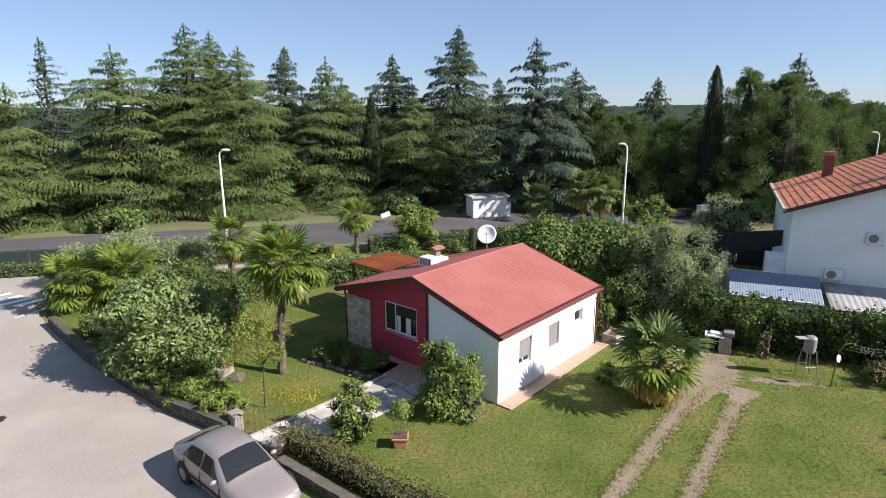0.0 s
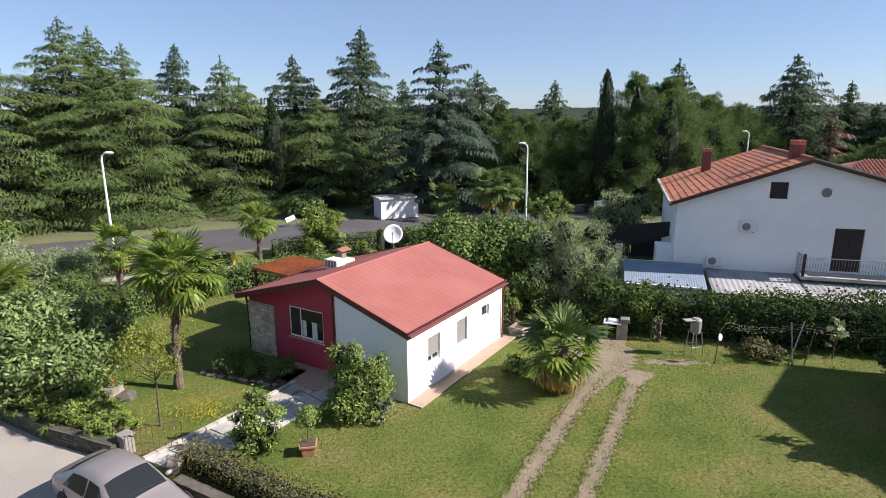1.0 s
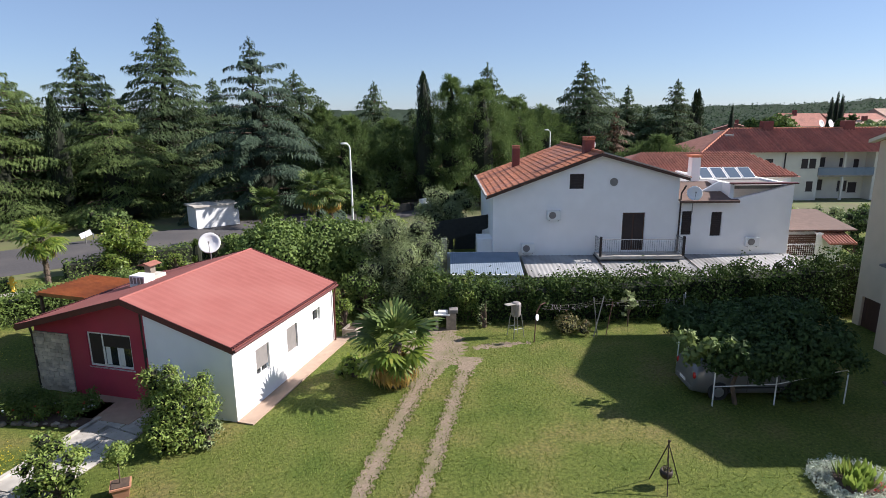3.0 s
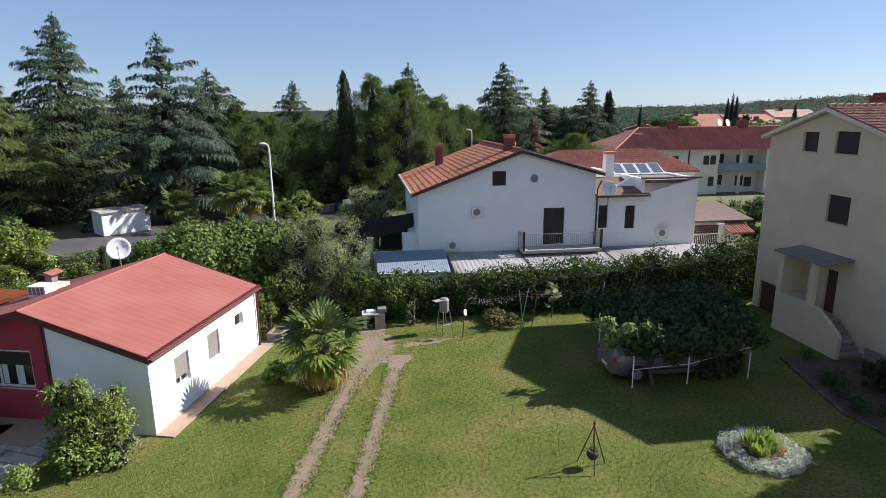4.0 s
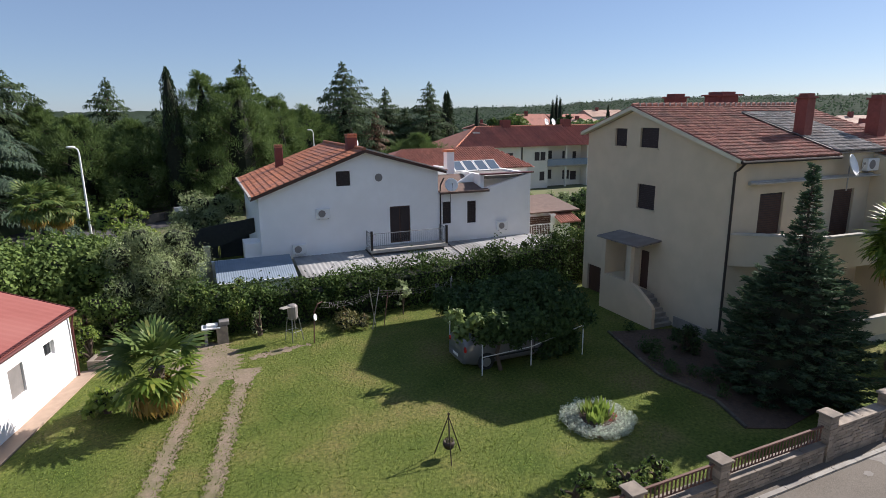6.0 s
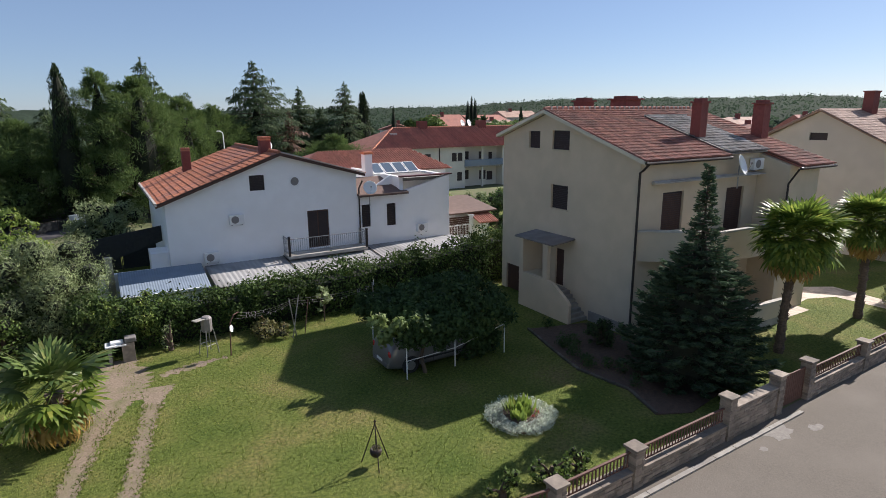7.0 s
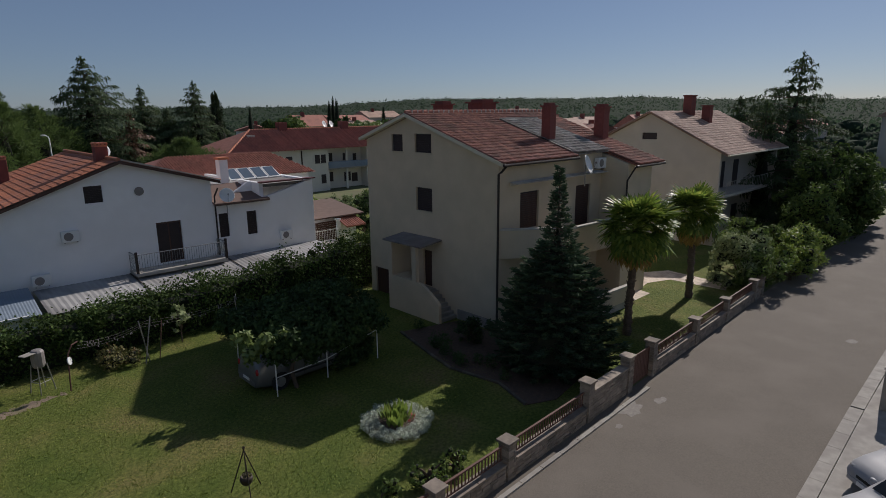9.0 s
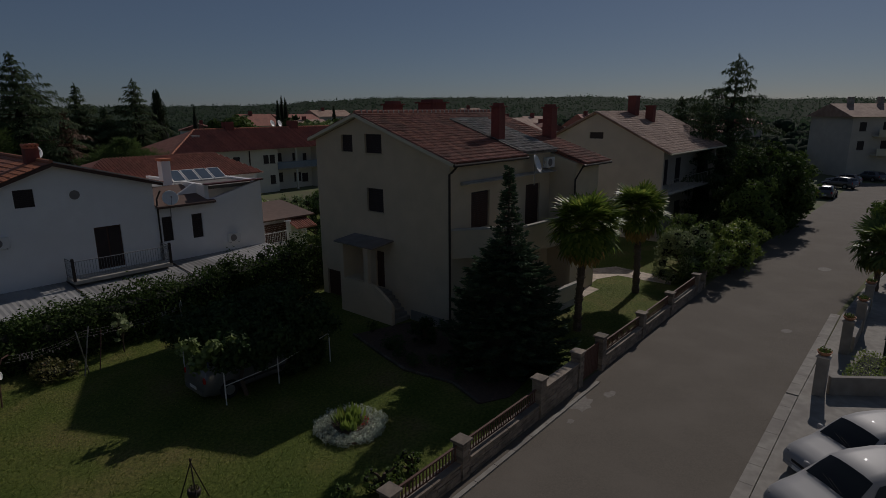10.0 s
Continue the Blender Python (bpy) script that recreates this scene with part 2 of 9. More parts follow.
# darker copy of the stone: shade is put into its colour, with some moss
M_SHADESTONE = mat("shaded_mossy_stone", (0.115, 0.100, 0.080), (0.075, 0.068, 0.052), 5, 0.95, bump=0.5, bump_scale=25, c3=(0.07, 0.075, 0.045), rnd=0.3)
M_PALESTONE = mat("pale_stone", (0.70, 0.60, 0.49), (0.56, 0.47, 0.38), 5, 0.9, bump=0.5, bump_scale=25, c3=(0.38, 0.31, 0.25), rnd=0.2)
M_PAVE = mat("stone_paving", (0.50, 0.465, 0.415), (0.39, 0.365, 0.325), 3, 0.85, bump=0.25, c3=(0.30, 0.28, 0.25), rnd=0.14)
M_TERRA = mat("terracotta", (0.45, 0.22, 0.13), (0.37, 0.17, 0.10), 5, 0.85, bump=0.1)
M_TERRAPAVE = mat("terracotta_paving", (0.40, 0.29, 0.215), (0.33, 0.235, 0.175), 4, 0.85, bump=0.1, rnd=0.08)
M_GRAVEL = mat("gravel_track", (0.27, 0.205, 0.145), (0.17, 0.13, 0.092), 12, 0.95, bump=0.6, bump_scale=45, big=0.10, c3=(0.15, 0.135, 0.065))
M_SOIL = mat("soil", (0.10, 0.065, 0.045), (0.06, 0.04, 0.03), 7, 0.95, bump=0.6)
M_BARK = mat("bark", (0.12, 0.085, 0.06), (0.07, 0.05, 0.038), 6, 0.95, bump=0.6, stretch=(1, 1, 0.3))
M_PALMBARK = mat("palm_bark", (0.15, 0.11, 0.08), (0.07, 0.052, 0.04), 8, 0.95, bump=0.8, bump_scale=20, stretch=(1, 1, 2.0))
M_DARK = mat("dark_shutter", (0.035, 0.022, 0.022), (0.025, 0.017, 0.017), 4, 0.6)
M_BROWN = mat("brown_wood", (0.085, 0.04, 0.028), (0.06, 0.028, 0.02), 8, 0.6, stretch=(1, 1, 0.2))
M_SHUTGREY = mat("grey_shutter", (0.23, 0.21, 0.20), (0.19, 0.175, 0.165), 4, 0.6)
M_METAL = mat("grey_metal", (0.35, 0.35, 0.35), (0.28, 0.28, 0.28), 6, 0.45, metal=0.8)
M_IRON = mat("dark_iron", (0.04, 0.035, 0.033), (0.06, 0.04, 0.03), 9, 0.6, metal=0.4)
M_RUST = mat("rusty_iron", (0.13, 0.065, 0.045), (0.09, 0.04, 0.03), 9, 0.75)
M_WPAINT = mat("white_paint", (0.80, 0.80, 0.79), (0.72, 0.72, 0.71), 5, 0.45)
M_PVC = mat("white_plastic", (0.78, 0.78, 0.77), (0.72, 0.72, 0.71), 4, 0.35)
M_BRICK = mat("red_chimney", (0.215, 0.068, 0.055), (0.165, 0.052, 0.043), 7, 0.85, bump=0.3)
M_BLUEROOF = mat("corrugated_sheet", (0.20, 0.25, 0.31), (0.16, 0.205, 0.26), 2, 0.8, c3=(0.24, 0.28, 0.33))
M_CANOPY = mat("fibre_cement_sheet", (0.36, 0.355, 0.35), (0.28, 0.275, 0.27), 1.6, 0.85, c3=(0.17, 0.165, 0.16), stretch=(1, 0.25, 1))
M_BLACKNET = mat("dark_fence_net", (0.02, 0.022, 0.022), (0.03, 0.032, 0.03), 6, 0.9)
M_GREENNET = mat("dark_green_net", (0.012, 0.028, 0.022), (0.018, 0.034, 0.028), 6, 0.9)
M_YELLOW = mat("yellow_plastic", (0.65, 0.42, 0.03), (0.55, 0.36, 0.03), 6, 0.5)
M_GLASSDARK = mat("window_glass", (0.02, 0.022, 0.025), (0.03, 0.032, 0.035), 2, 0.06, spec=0.8)
M_TYRE = mat("rubber", (0.018, 0.018, 0.018), (0.025, 0.025, 0.025), 9, 0.85)
M_SUVGREY = mat("grey_suv_paint", (0.15, 0.15, 0.155), (0.135, 0.135, 0.14), 1, 0.4, metal=0.3, coat=0.4)
M_SILVER = mat("silver_car_paint", (0.29, 0.258, 0.242), (0.27, 0.24, 0.225), 1, 0.38, metal=0.35, coat=0.4)
M_CARWHITE = mat("white_car_paint", (0.33, 0.33, 0.34), (0.31, 0.31, 0.32), 1, 0.55, coat=0.05)
M_CARGREY = mat("grey_car_paint", (0.10, 0.10, 0.11), (0.09, 0.09, 0.10), 1, 0.3, metal=0.4, coat=0.7)
M_CARGLASS = mat("car_glass", (0.015, 0.018, 0.02), (0.02, 0.022, 0.024), 1, 0.05, spec=0.35)
M_REDLAMP = mat("red_lamp_glass", (0.45, 0.02, 0.02), None, 4, 0.15)
M_LAMPGLASS = mat("lamp_glass", (0.33, 0.33, 0.33), None, 4, 0.2)
M_ORANGE = mat("orange_canopy", (0.66, 0.29, 0.10), (0.54, 0.22, 0.075), 3, 0.75, c3=(0.44, 0.17, 0.07))

L_CEDAR = leafmat("cedar_needles", (0.078, 0.118, 0.034), (0.150, 0.205, 0.062), gloss=0.8, through_=0.36)
L_CEDARBLUE = leafmat("blue_cedar_needles", (0.030, 0.056, 0.036), (0.075, 0.115, 0.066), gloss=0.7, through_=0.12)
L_CEDARDARK = leafmat("dark_cedar_needles", (0.044, 0.070, 0.030), (0.085, 0.125, 0.050), gloss=0.8, through_=0.3)
L_PINE = leafmat("pine_needles", (0.070, 0.112, 0.034), (0.140, 0.200, 0.060), gloss=0.8, through_=0.36)
L_CYPRESS = leafmat("cypress_leaf", (0.020, 0.038, 0.016), (0.050, 0.078, 0.028), gloss=0.7, through_=0.12)
L_SPRUCE = leafmat("spruce_needles", (0.030, 0.056, 0.030), (0.078, 0.122, 0.066), gloss=0.95, through_=0.25)
# two palm tones: this one is painted brighter for palms lit from behind
L_PALM = leafmat("palm_leaf", (0.085, 0.145, 0.026), (0.245, 0.315, 0.056), (0.42, 0.36, 0.09), gloss=0.45, through_=0.5)
# duller copy, its colour lowered for palms less in the sun
L_PALMSHADED = leafmat("shaded_palm_leaf", (0.060, 0.105, 0.028), (0.150, 0.200, 0.055), (0.30, 0.26, 0.09), gloss=0.45, through_=0.3)
L_PALMDRY = leafmat("dry_palm_leaf", (0.408, 0.289, 0.076), (0.281, 0.170, 0.051), gloss=0.6, through_=0.3)
L_FIG = leafmat("fig_leaf", (0.118, 0.175, 0.055), (0.225, 0.29, 0.098), gloss=0.5, through_=0.3)
L_VINE = leafmat("vine_leaf", (0.026, 0.052, 0.016), (0.062, 0.105, 0.032), gloss=0.8, through_=0.25)
L_LAUREL = leafmat("laurel_leaf", (0.12, 0.185, 0.04), (0.235, 0.3, 0.068), (0.32, 0.35, 0.09), gloss=0.6, through_=0.25)
L_BOUNDARY = leafmat("evergreen_hedge_leaf", (0.026, 0.050, 0.013), (0.078, 0.122, 0.028), gloss=0.95, through_=0.2)
L_HEDGE = leafmat("hedge_leaf", (0.072, 0.119, 0.028), (0.152, 0.214, 0.050), gloss=0.75, through_=0.25)
L_LIGHT = leafmat("light_leaf", (0.15, 0.225, 0.045), (0.255, 0.33, 0.07), (0.34, 0.35, 0.065), gloss=0.45, through_=0.4)
L_YELLOWLEAF = leafmat("yellow_green_leaf", (0.17, 0.215, 0.04), (0.27, 0.295, 0.058), (0.34, 0.31, 0.06), gloss=0.5, through_=0.4)
L_OLIVE = leafmat("olive_leaf", (0.155, 0.2, 0.088), (0.3, 0.35, 0.17), gloss=0.8, through_=0.25)
L_DRYHEDGE = leafmat("clipped_hedge_leaf", (0.092, 0.102, 0.031), (0.163, 0.143, 0.051), (0.224, 0.133, 0.071), gloss=0.6, through_=0.2)
# near-black fill for crowns: the shade between leaves is put into its colour
M_CROWNSHADE = mat("crown_shade", (0.018, 0.022, 0.010), (0.010, 0.013, 0.006), 5, 0.95, bump=0.6, bump_scale=15)
M_SOLAR = mat("solar_glass", (0.10, 0.13, 0.17), (0.08, 0.11, 0.15), 2, 0.25, spec=0.4)
L_GRASS = leafmat("grass_blade", (0.10, 0.15, 0.022), (0.19, 0.225, 0.042), (0.27, 0.24, 0.075), gloss=0.6, through_=0.3)
L_FLOWER = leafmat("yellow_flower", (0.550, 0.450, 0.030), (0.650, 0.500, 0.050), through_=0.2)
L_REDFLOWER = leafmat("red_flower", (0.550, 0.030, 0.030), (0.650, 0.100, 0.080), through_=0.2)
L_WHITEFLOWER = leafmat("white_flower", (0.500, 0.530, 0.500), (0.660, 0.680, 0.650), through_=0.15)
L_SILVERLEAF = leafmat("silver_leaf", (0.4, 0.45, 0.36), (0.58, 0.62, 0.52), gloss=0.7, through_=0.15)
L_FAR = leafmat("far_wood_leaf", (0.040, 0.066, 0.040), (0.054, 0.084, 0.048), gloss=1.0, through_=0.5)
L_BROWNTREE = leafmat("dying_needles", (0.136, 0.076, 0.047), (0.187, 0.102, 0.060), through_=0.1)

# ---- ground and roads ----
ST = -26.0      # the way the street and the houses along it run, degrees
RED = 49.0      # the way the bungalow runs


def unit(deg):
    return Vector((math.cos(radians(deg)), math.sin(radians(deg))))


SF, SK = unit(ST), unit(ST + 90)
RU, RV = unit(RED), unit(RED + 90)


def grass_material():
    m = bpy.data.materials.new("lawn")
    m.use_nodes = True
    nt, ns, ln = links_of(m)
    b = ns["Principled BSDF"]
    b.inputs["Roughness"].default_value = 0.9
    b.inputs["Specular IOR Level"].default_value = 0.15
    pos = ns.new("ShaderNodeNewGeometry").outputs["Position"]

    def nz(s, d=4):
        n = ns.new("ShaderNodeTexNoise")
        n.inputs["Scale"].default_value, n.inputs["Detail"].default_value = s, d
        ln(pos, n.inputs["Vector"])
        return n.outputs["Fac"]

    def ramp(fac, cols):
        r = ns.new("ShaderNodeValToRGB")
        e = r.color_ramp.elements
        e[0].position, e[0].color = cols[0][0], (*cols[0][1], 1)
        e[1].position, e[1].color = cols[-1][0], (*cols[-1][1], 1)
        for p, c in cols[1:-1]:
            k = e.new(p)
            k.color = (*c, 1)
        ln(fac, r.inputs["Fac"])
        return r.outputs["Color"]

    base = ramp(nz(0.42, 7), [(0.32, (0.086, 0.124, 0.024)), (0.5, (0.126, 0.153, 0.036)), (0.64, (0.175, 0.168, 0.056)), (0.76, (0.205, 0.165, 0.075))])
    fine = ramp(nz(9, 6), [(0.3, (0.34, 0.40, 0.30)), (0.52, (1, 1, 1)), (0.72, (1.65, 1.5, 1.4))])
    blades = ramp(nz(70, 3), [(0.3, (0.55, 0.6, 0.5)), (0.7, (1.35, 1.3, 1.25))])
    m1 = ns.new("ShaderNodeMixRGB")
    m1.blend_type, m1.inputs["Fac"].default_value = "MULTIPLY", 0.65
    ln(base, m1.inputs["Color1"])
    ln(fine, m1.inputs["Color2"])
    m2 = ns.new("ShaderNodeMixRGB")
    m2.blend_type, m2.inputs["Fac"].default_value = "MULTIPLY", 0.6
    ln(m1.outputs["Color"], m2.inputs["Color1"])
    ln(blades, m2.inputs["Color2"])
    ln(m2.outputs["Color"], b.inputs["Base Color"])
    bp = ns.new("ShaderNodeBump")
    bp.inputs["Strength"].default_value, bp.inputs["Distance"].default_value = 0.9, 0.05
    ln(nz(45, 5), bp.inputs["Height"])
    ln(bp.outputs["Normal"], b.inputs["Normal"])
    return m


M_LAWN = grass_material()
M_GROUND = mat("rough_ground", (0.10, 0.13, 0.04), (0.15, 0.14, 0.06), 0.6, 0.95, bump=0.5, bump_scale=6, c3=(0.09, 0.085, 0.045))


def hill_z(x, y):
    """Height of the land: level near by, rising into low wooded hills, higher to the east."""
    d = math.hypot(x, y)
    az = math.degrees(math.atan2(y, x))
    k = float(np.interp(az, [-30, -6, 1, 22, 33, 60], [0.042, 0.046, 0.056, 0.057, 0.040, 0.036]))
    h = max(0.0, d - 150)
    return min(h * k, 330 * k + (h - 330) * 0.006 if h > 330 else h * k) * (1 + 0.12 * noise.noise((x * 0.006, y * 0.006, 3)))


def ground_sheet():
    """One sheet to the horizon, rising into low hills far off."""
    xs = sorted(set([-1500, -900, -500, -300, -200, -120] + list(range(-100, 260, 20)) + [300, 350, 400, 450, 500, 600, 800, 1100, 1500, 2200]))
    ys = sorted(set([-1500, -900, -500, -300, -200, -120] + list(range(-100, 260, 20)) + [300, 350, 400, 450, 500, 600, 800, 1100, 1500, 2200]))
    mb = MB()
    for y in ys:
        for x in xs:
            mb.v.append((x, y, hill_z(x, y) - 0.03))
    n = len(xs)
    for j in range(len(ys) - 1):
        for i in range(n - 1):
            mb.f.append((j * n + i, j * n + i + 1, (j + 1) * n + i + 1, (j + 1) * n + i))
    return tagged(part("ground", mb, M_GROUND, None), "rough grassy ground running out to low hills", "ground", kind="structure")


ground_sheet()


def sheet(name, poly, z, material, label, category):
    mb = MB()
    mb.v = [(x, y, z) for x, y in poly]
    mb.f = [tuple(range(len(poly)))]
    return tagged(part(name, mb, material, None), label, category, kind="structure")


# the street bends before the bungalow's plot, below the camera
FENCE0, FENCE1 = Vector((14.63, 3.22)), Vector((30.03, -3.74))
KERB_L = [(-60, 28.4), (-29.6, 36.1), (-24.9, 37.2), (-23.7, 30.8), (-20.5, 27.2), (-16.15, 23.05), (-12.75, 20.3), (-10.35, 18.45), (-7.9, 17.0), (-4.59, 13.85), (0.8, 10.4), (6.5, 7.35), (12.35, 4.72), (14.7, 3.4), (30.1, -3.57), (43.1, -9.45), (95, -35.2)]
STREET = KERB_L + [(92, -44.5), (32.6, -12.0), (22.5, -7.2), (15.5, -3.9), (9, -1.6), (-3, 3.2), (-11, 8.8), (-30, 24), (-60, 22)]
# one street in two tones, paler round the bend, browner along the wall
k0 = STREET.index((0.8, 10.4))
k1 = STREET.index((-3, 3.2))
sheet("road", list(reversed(STREET[:k0 + 1] + STREET[k1:])), -0.024, M_PALEASPHALT, "pale grey asphalt street with patches", "road")
sheet("road", list(reversed(STREET[k0:k1 + 1])), -0.024, M_ASPHALT, "brownish grey asphalt street along the stone wall", "road")
MR = unit(15.0)
MK = unit(105.0)
a0, a1 = Vector((-120, 16.0)), Vector((160, 91.0))
sheet("main_road", [tuple(p) for p in (a0, a1, a1 + MK * 9.5, a0 + MK * 9.5)], -0.020, M_ROAD2, "dark grey asphalt main road before the trees", "road")

# the bungalow's plot and the garden beside it, one lawn behind the walls
LAWN = [(-24.6, 37.4), (-23.4, 30.9), (-20.3, 27.35), (-16.0, 23.2), (-12.6, 20.45), (-10.2, 18.6), (-7.7, 17.15), (-4.4, 14.1), (1.0, 10.65), (6.6, 7.6), (12.42, 4.9), (14.8, 3.62), (30.2, -3.32), (43.2, -9.2), (60, -18), (74, 20), (36, 42), (-10, 44)]
mb = MB()
mb.prism(LAWN, -0.10, 0.0)
tagged(part("lawn", mb, M_LAWN, None), "mown lawn with dry and yellowish patches", "lawn", kind="structure")

# yards across the street and the kerb before them
mb = MB()
YARD = [(9, -1.9), (15.6, -4.3), (22.6, -7.5), (32.7, -12.3), (92, -44.9), (80, -70), (0, -40), (-6, -2)]
mb.prism(list(reversed(YARD)), -0.10, 0.0)
tagged(part("yard", mb, M_CONC, None), "pale concrete forecourt beside the street", "yard", kind="structure")
# pale concrete kerb strip
mb = MB()
for p, q in (((15.4, -3.75), (22.5, -7.0)), ((22.6, -7.05), (32.6, -11.75))):
    p, q = Vector(p), Vector(q)
    w = 0.30
    d = (q - p).normalized()
    s = Vector((d.y, -d.x)) * 0.40
    n = max(1, int((q - p).length / 1.0))
    for i in range(n):
        a, b = p + d * (i + 0.006) * (q - p).length / n, p + d * (i + 0.994) * (q - p).length / n
        mb.prism([tuple(a), tuple(a + s), tuple(b + s), tuple(b)], -0.1, 0.03)
tagged(part("kerb", mb, M_CONC, None), "flat pale concrete kerb stones along the street", "kerb", kind="structure")

# wheel tracks to the back of the lawn
def ribbon(name, pts, widths, z, material, label, category, wob=0.11, step=0.10):
    rng = np.random.RandomState(len(pts) * 7 + int(abs(pts[0][0]) * 10))
    pts = [Vector(p) for p in pts]
    left, right = [], []
    run = []
    for i in range(len(pts) - 1):
        n = max(2, int((pts[i + 1] - pts[i]).length / step))
        for k in range(n):
            run.append((pts[i].lerp(pts[i + 1], k / n), widths[i] + (widths[i + 1] - widths[i]) * k / n, (pts[i + 1] - pts[i]).normalized()))
    run.append((pts[-1], widths[-1], (pts[-1] - pts[-2]).normalized()))
    mb = MB()
    for p, w, d in run:
        s = Vector((-d.y, d.x))
        a, b = w / 2 + rng.uniform(-wob, wob), w / 2 + rng.uniform(-wob, wob)
        mb.v += [(p.x + s.x * a, p.y + s.y * a, z), (p.x - s.x * b, p.y - s.y * b, z)]
    for i in range(len(run) - 1):
        mb.f.append((2 * i, 2 * i + 1, 2 * i + 3, 2 * i + 2))
    return tagged(part(name, mb, material, None), label, category, kind="structure")


ribbon("wheel_track", [(1.2, 10.4), (3.75, 13.35), (7.75, 18.45), (9.7, 20.6)], [0.55, 0.55, 0.7, 1.3], 0.004, M_GRAVEL, "worn gravel wheel track in the lawn", "track")
ribbon("wheel_track", [(3.4, 9.9), (5.9, 13.35), (8.3, 16.6), (10.2, 19.1), (11.0, 20.2)], [0.5, 0.5, 0.55, 0.6, 1.2], 0.004, M_GRAVEL, "worn gravel wheel track in the lawn", "track")
ribbon("bare_patch", [(9.3, 20.2), (10.3, 22.0), (11.3, 24.0)], [1.9, 2.7, 1.6], 0.008, M_GRAVEL, "bare trodden gravel before the hedge", "ground", 0.25)
ribbon("bare_patch", [(11.6, 20.9), (13.0, 20.7), (14.2, 20.3)], [0.3, 0.55, 0.2], 0.006, M_GRAVEL, "bare dry soil in the lawn", "ground", 0.15)

# unseen block for the building behind the camera, added to cut sky light
tagged(part("building_wall", MB().box(-15, -14, -0.1, 1.5, -2.6, 12.5), M_CREAM, None, bevel=0.02), "plain unseen wall for the building behind, cutting sky light", "building", kind="structure")

# ---- the red bungalow ----
def window_unit(parent, m, w, h, frame_mat, fill_mat, fw=0.06, panes=1, name="window", sill=True, sill_mat=None):
    """A window in its own upright plane: local x along the wall, -y outwards, from (0, 0) up to (w, h)."""
    mb = MB()
    for y in (-0.03, 0.05):
        mb.v += [(0, y, 0), (w, y, 0), (w, y, h), (0, y, h), (fw, y, fw), (w - fw, y, fw), (w - fw, y, h - fw), (fw, y, h - fw)]
    for i in range(4):
        j = (i + 1) % 4
        mb.f += [(i, j, j + 4, i + 4), (j + 8, i + 8, i + 12, j + 12), (j, i, i + 8, j + 8), (i + 4, j + 4, j + 12, i + 12)]
    win = part(name, mb, frame_mat, parent, m=m)
    for i in range(1, panes):
        x = w * i / panes
        part("mullion", MB().box(x - fw / 2, -0.028, fw, x + fw / 2, 0.05, h - fw), frame_mat, win)
    pw = w / panes
    for i in range(panes):
        part("pane", MB().box(i * pw + fw * 0.5, 0.0, fw * 0.6, (i + 1) * pw - fw * 0.5, 0.02, h - fw * 0.6), fill_mat, win)
    if sill:
        part("sill", MB().box(-0.05, -0.09, -0.06, w + 0.05, 0.0, -0.004), sill_mat or M_CONC, win)
    return win


def wall_with_holes(mb, x0, x1, z0, top, holes, y0, y1):
    """A wall along x, from y0 to y1 thick, with square holes (xa, xb, za, zb); top is a function of x or a height."""
    mb.weld = True
    tz = top if callable(top) else (lambda x: top)
    cuts = sorted({x0, x1, *[h[0] for h in holes], *[h[1] for h in holes]})
    extra = getattr_breaks(tz)
    cuts = sorted(set(cuts) | {b for b in extra if x0 < b < x1})
    for a, b in zip(cuts, cuts[1:]):
        mid = (a + b) / 2
        hs = sorted([h for h in holes if h[0] <= mid <= h[1]], key=lambda h: h[2])
        z = z0
        for h in hs:
            if h[2] > z + 1e-4:
                mb.box(a, y0, z, b, y1, h[2])
            z = h[3]
        mb.wallprism([(a, z), (b, z), (b, tz(b)), (a, tz(a))], y0, y1)
    return mb


BREAKS = {}


def getattr_breaks(fn):
    return BREAKS.get(fn, ())


def corrugated(mb, p00, px, py, nx, amp, seg=2):
    """A wavy sheet: corner p00, edge px with nx waves across it, edge py straight down."""
    p00, px, py = Vector(p00), Vector(px), Vector(py)
    nor = px.cross(py).normalized()
    n = nx * seg * 2
    base = len(mb.v)
    for i in range(n + 1):
        h = amp * math.cos(2 * math.pi * nx * i / n)
        for t in (0, 1):
            mb.v.append(tuple(p00 + px * (i / n) + py * t + nor * h))
    for i in range(n):
        q = base + 2 * i
        mb.f.append((q, q + 2, q + 3, q + 1))
    return mb


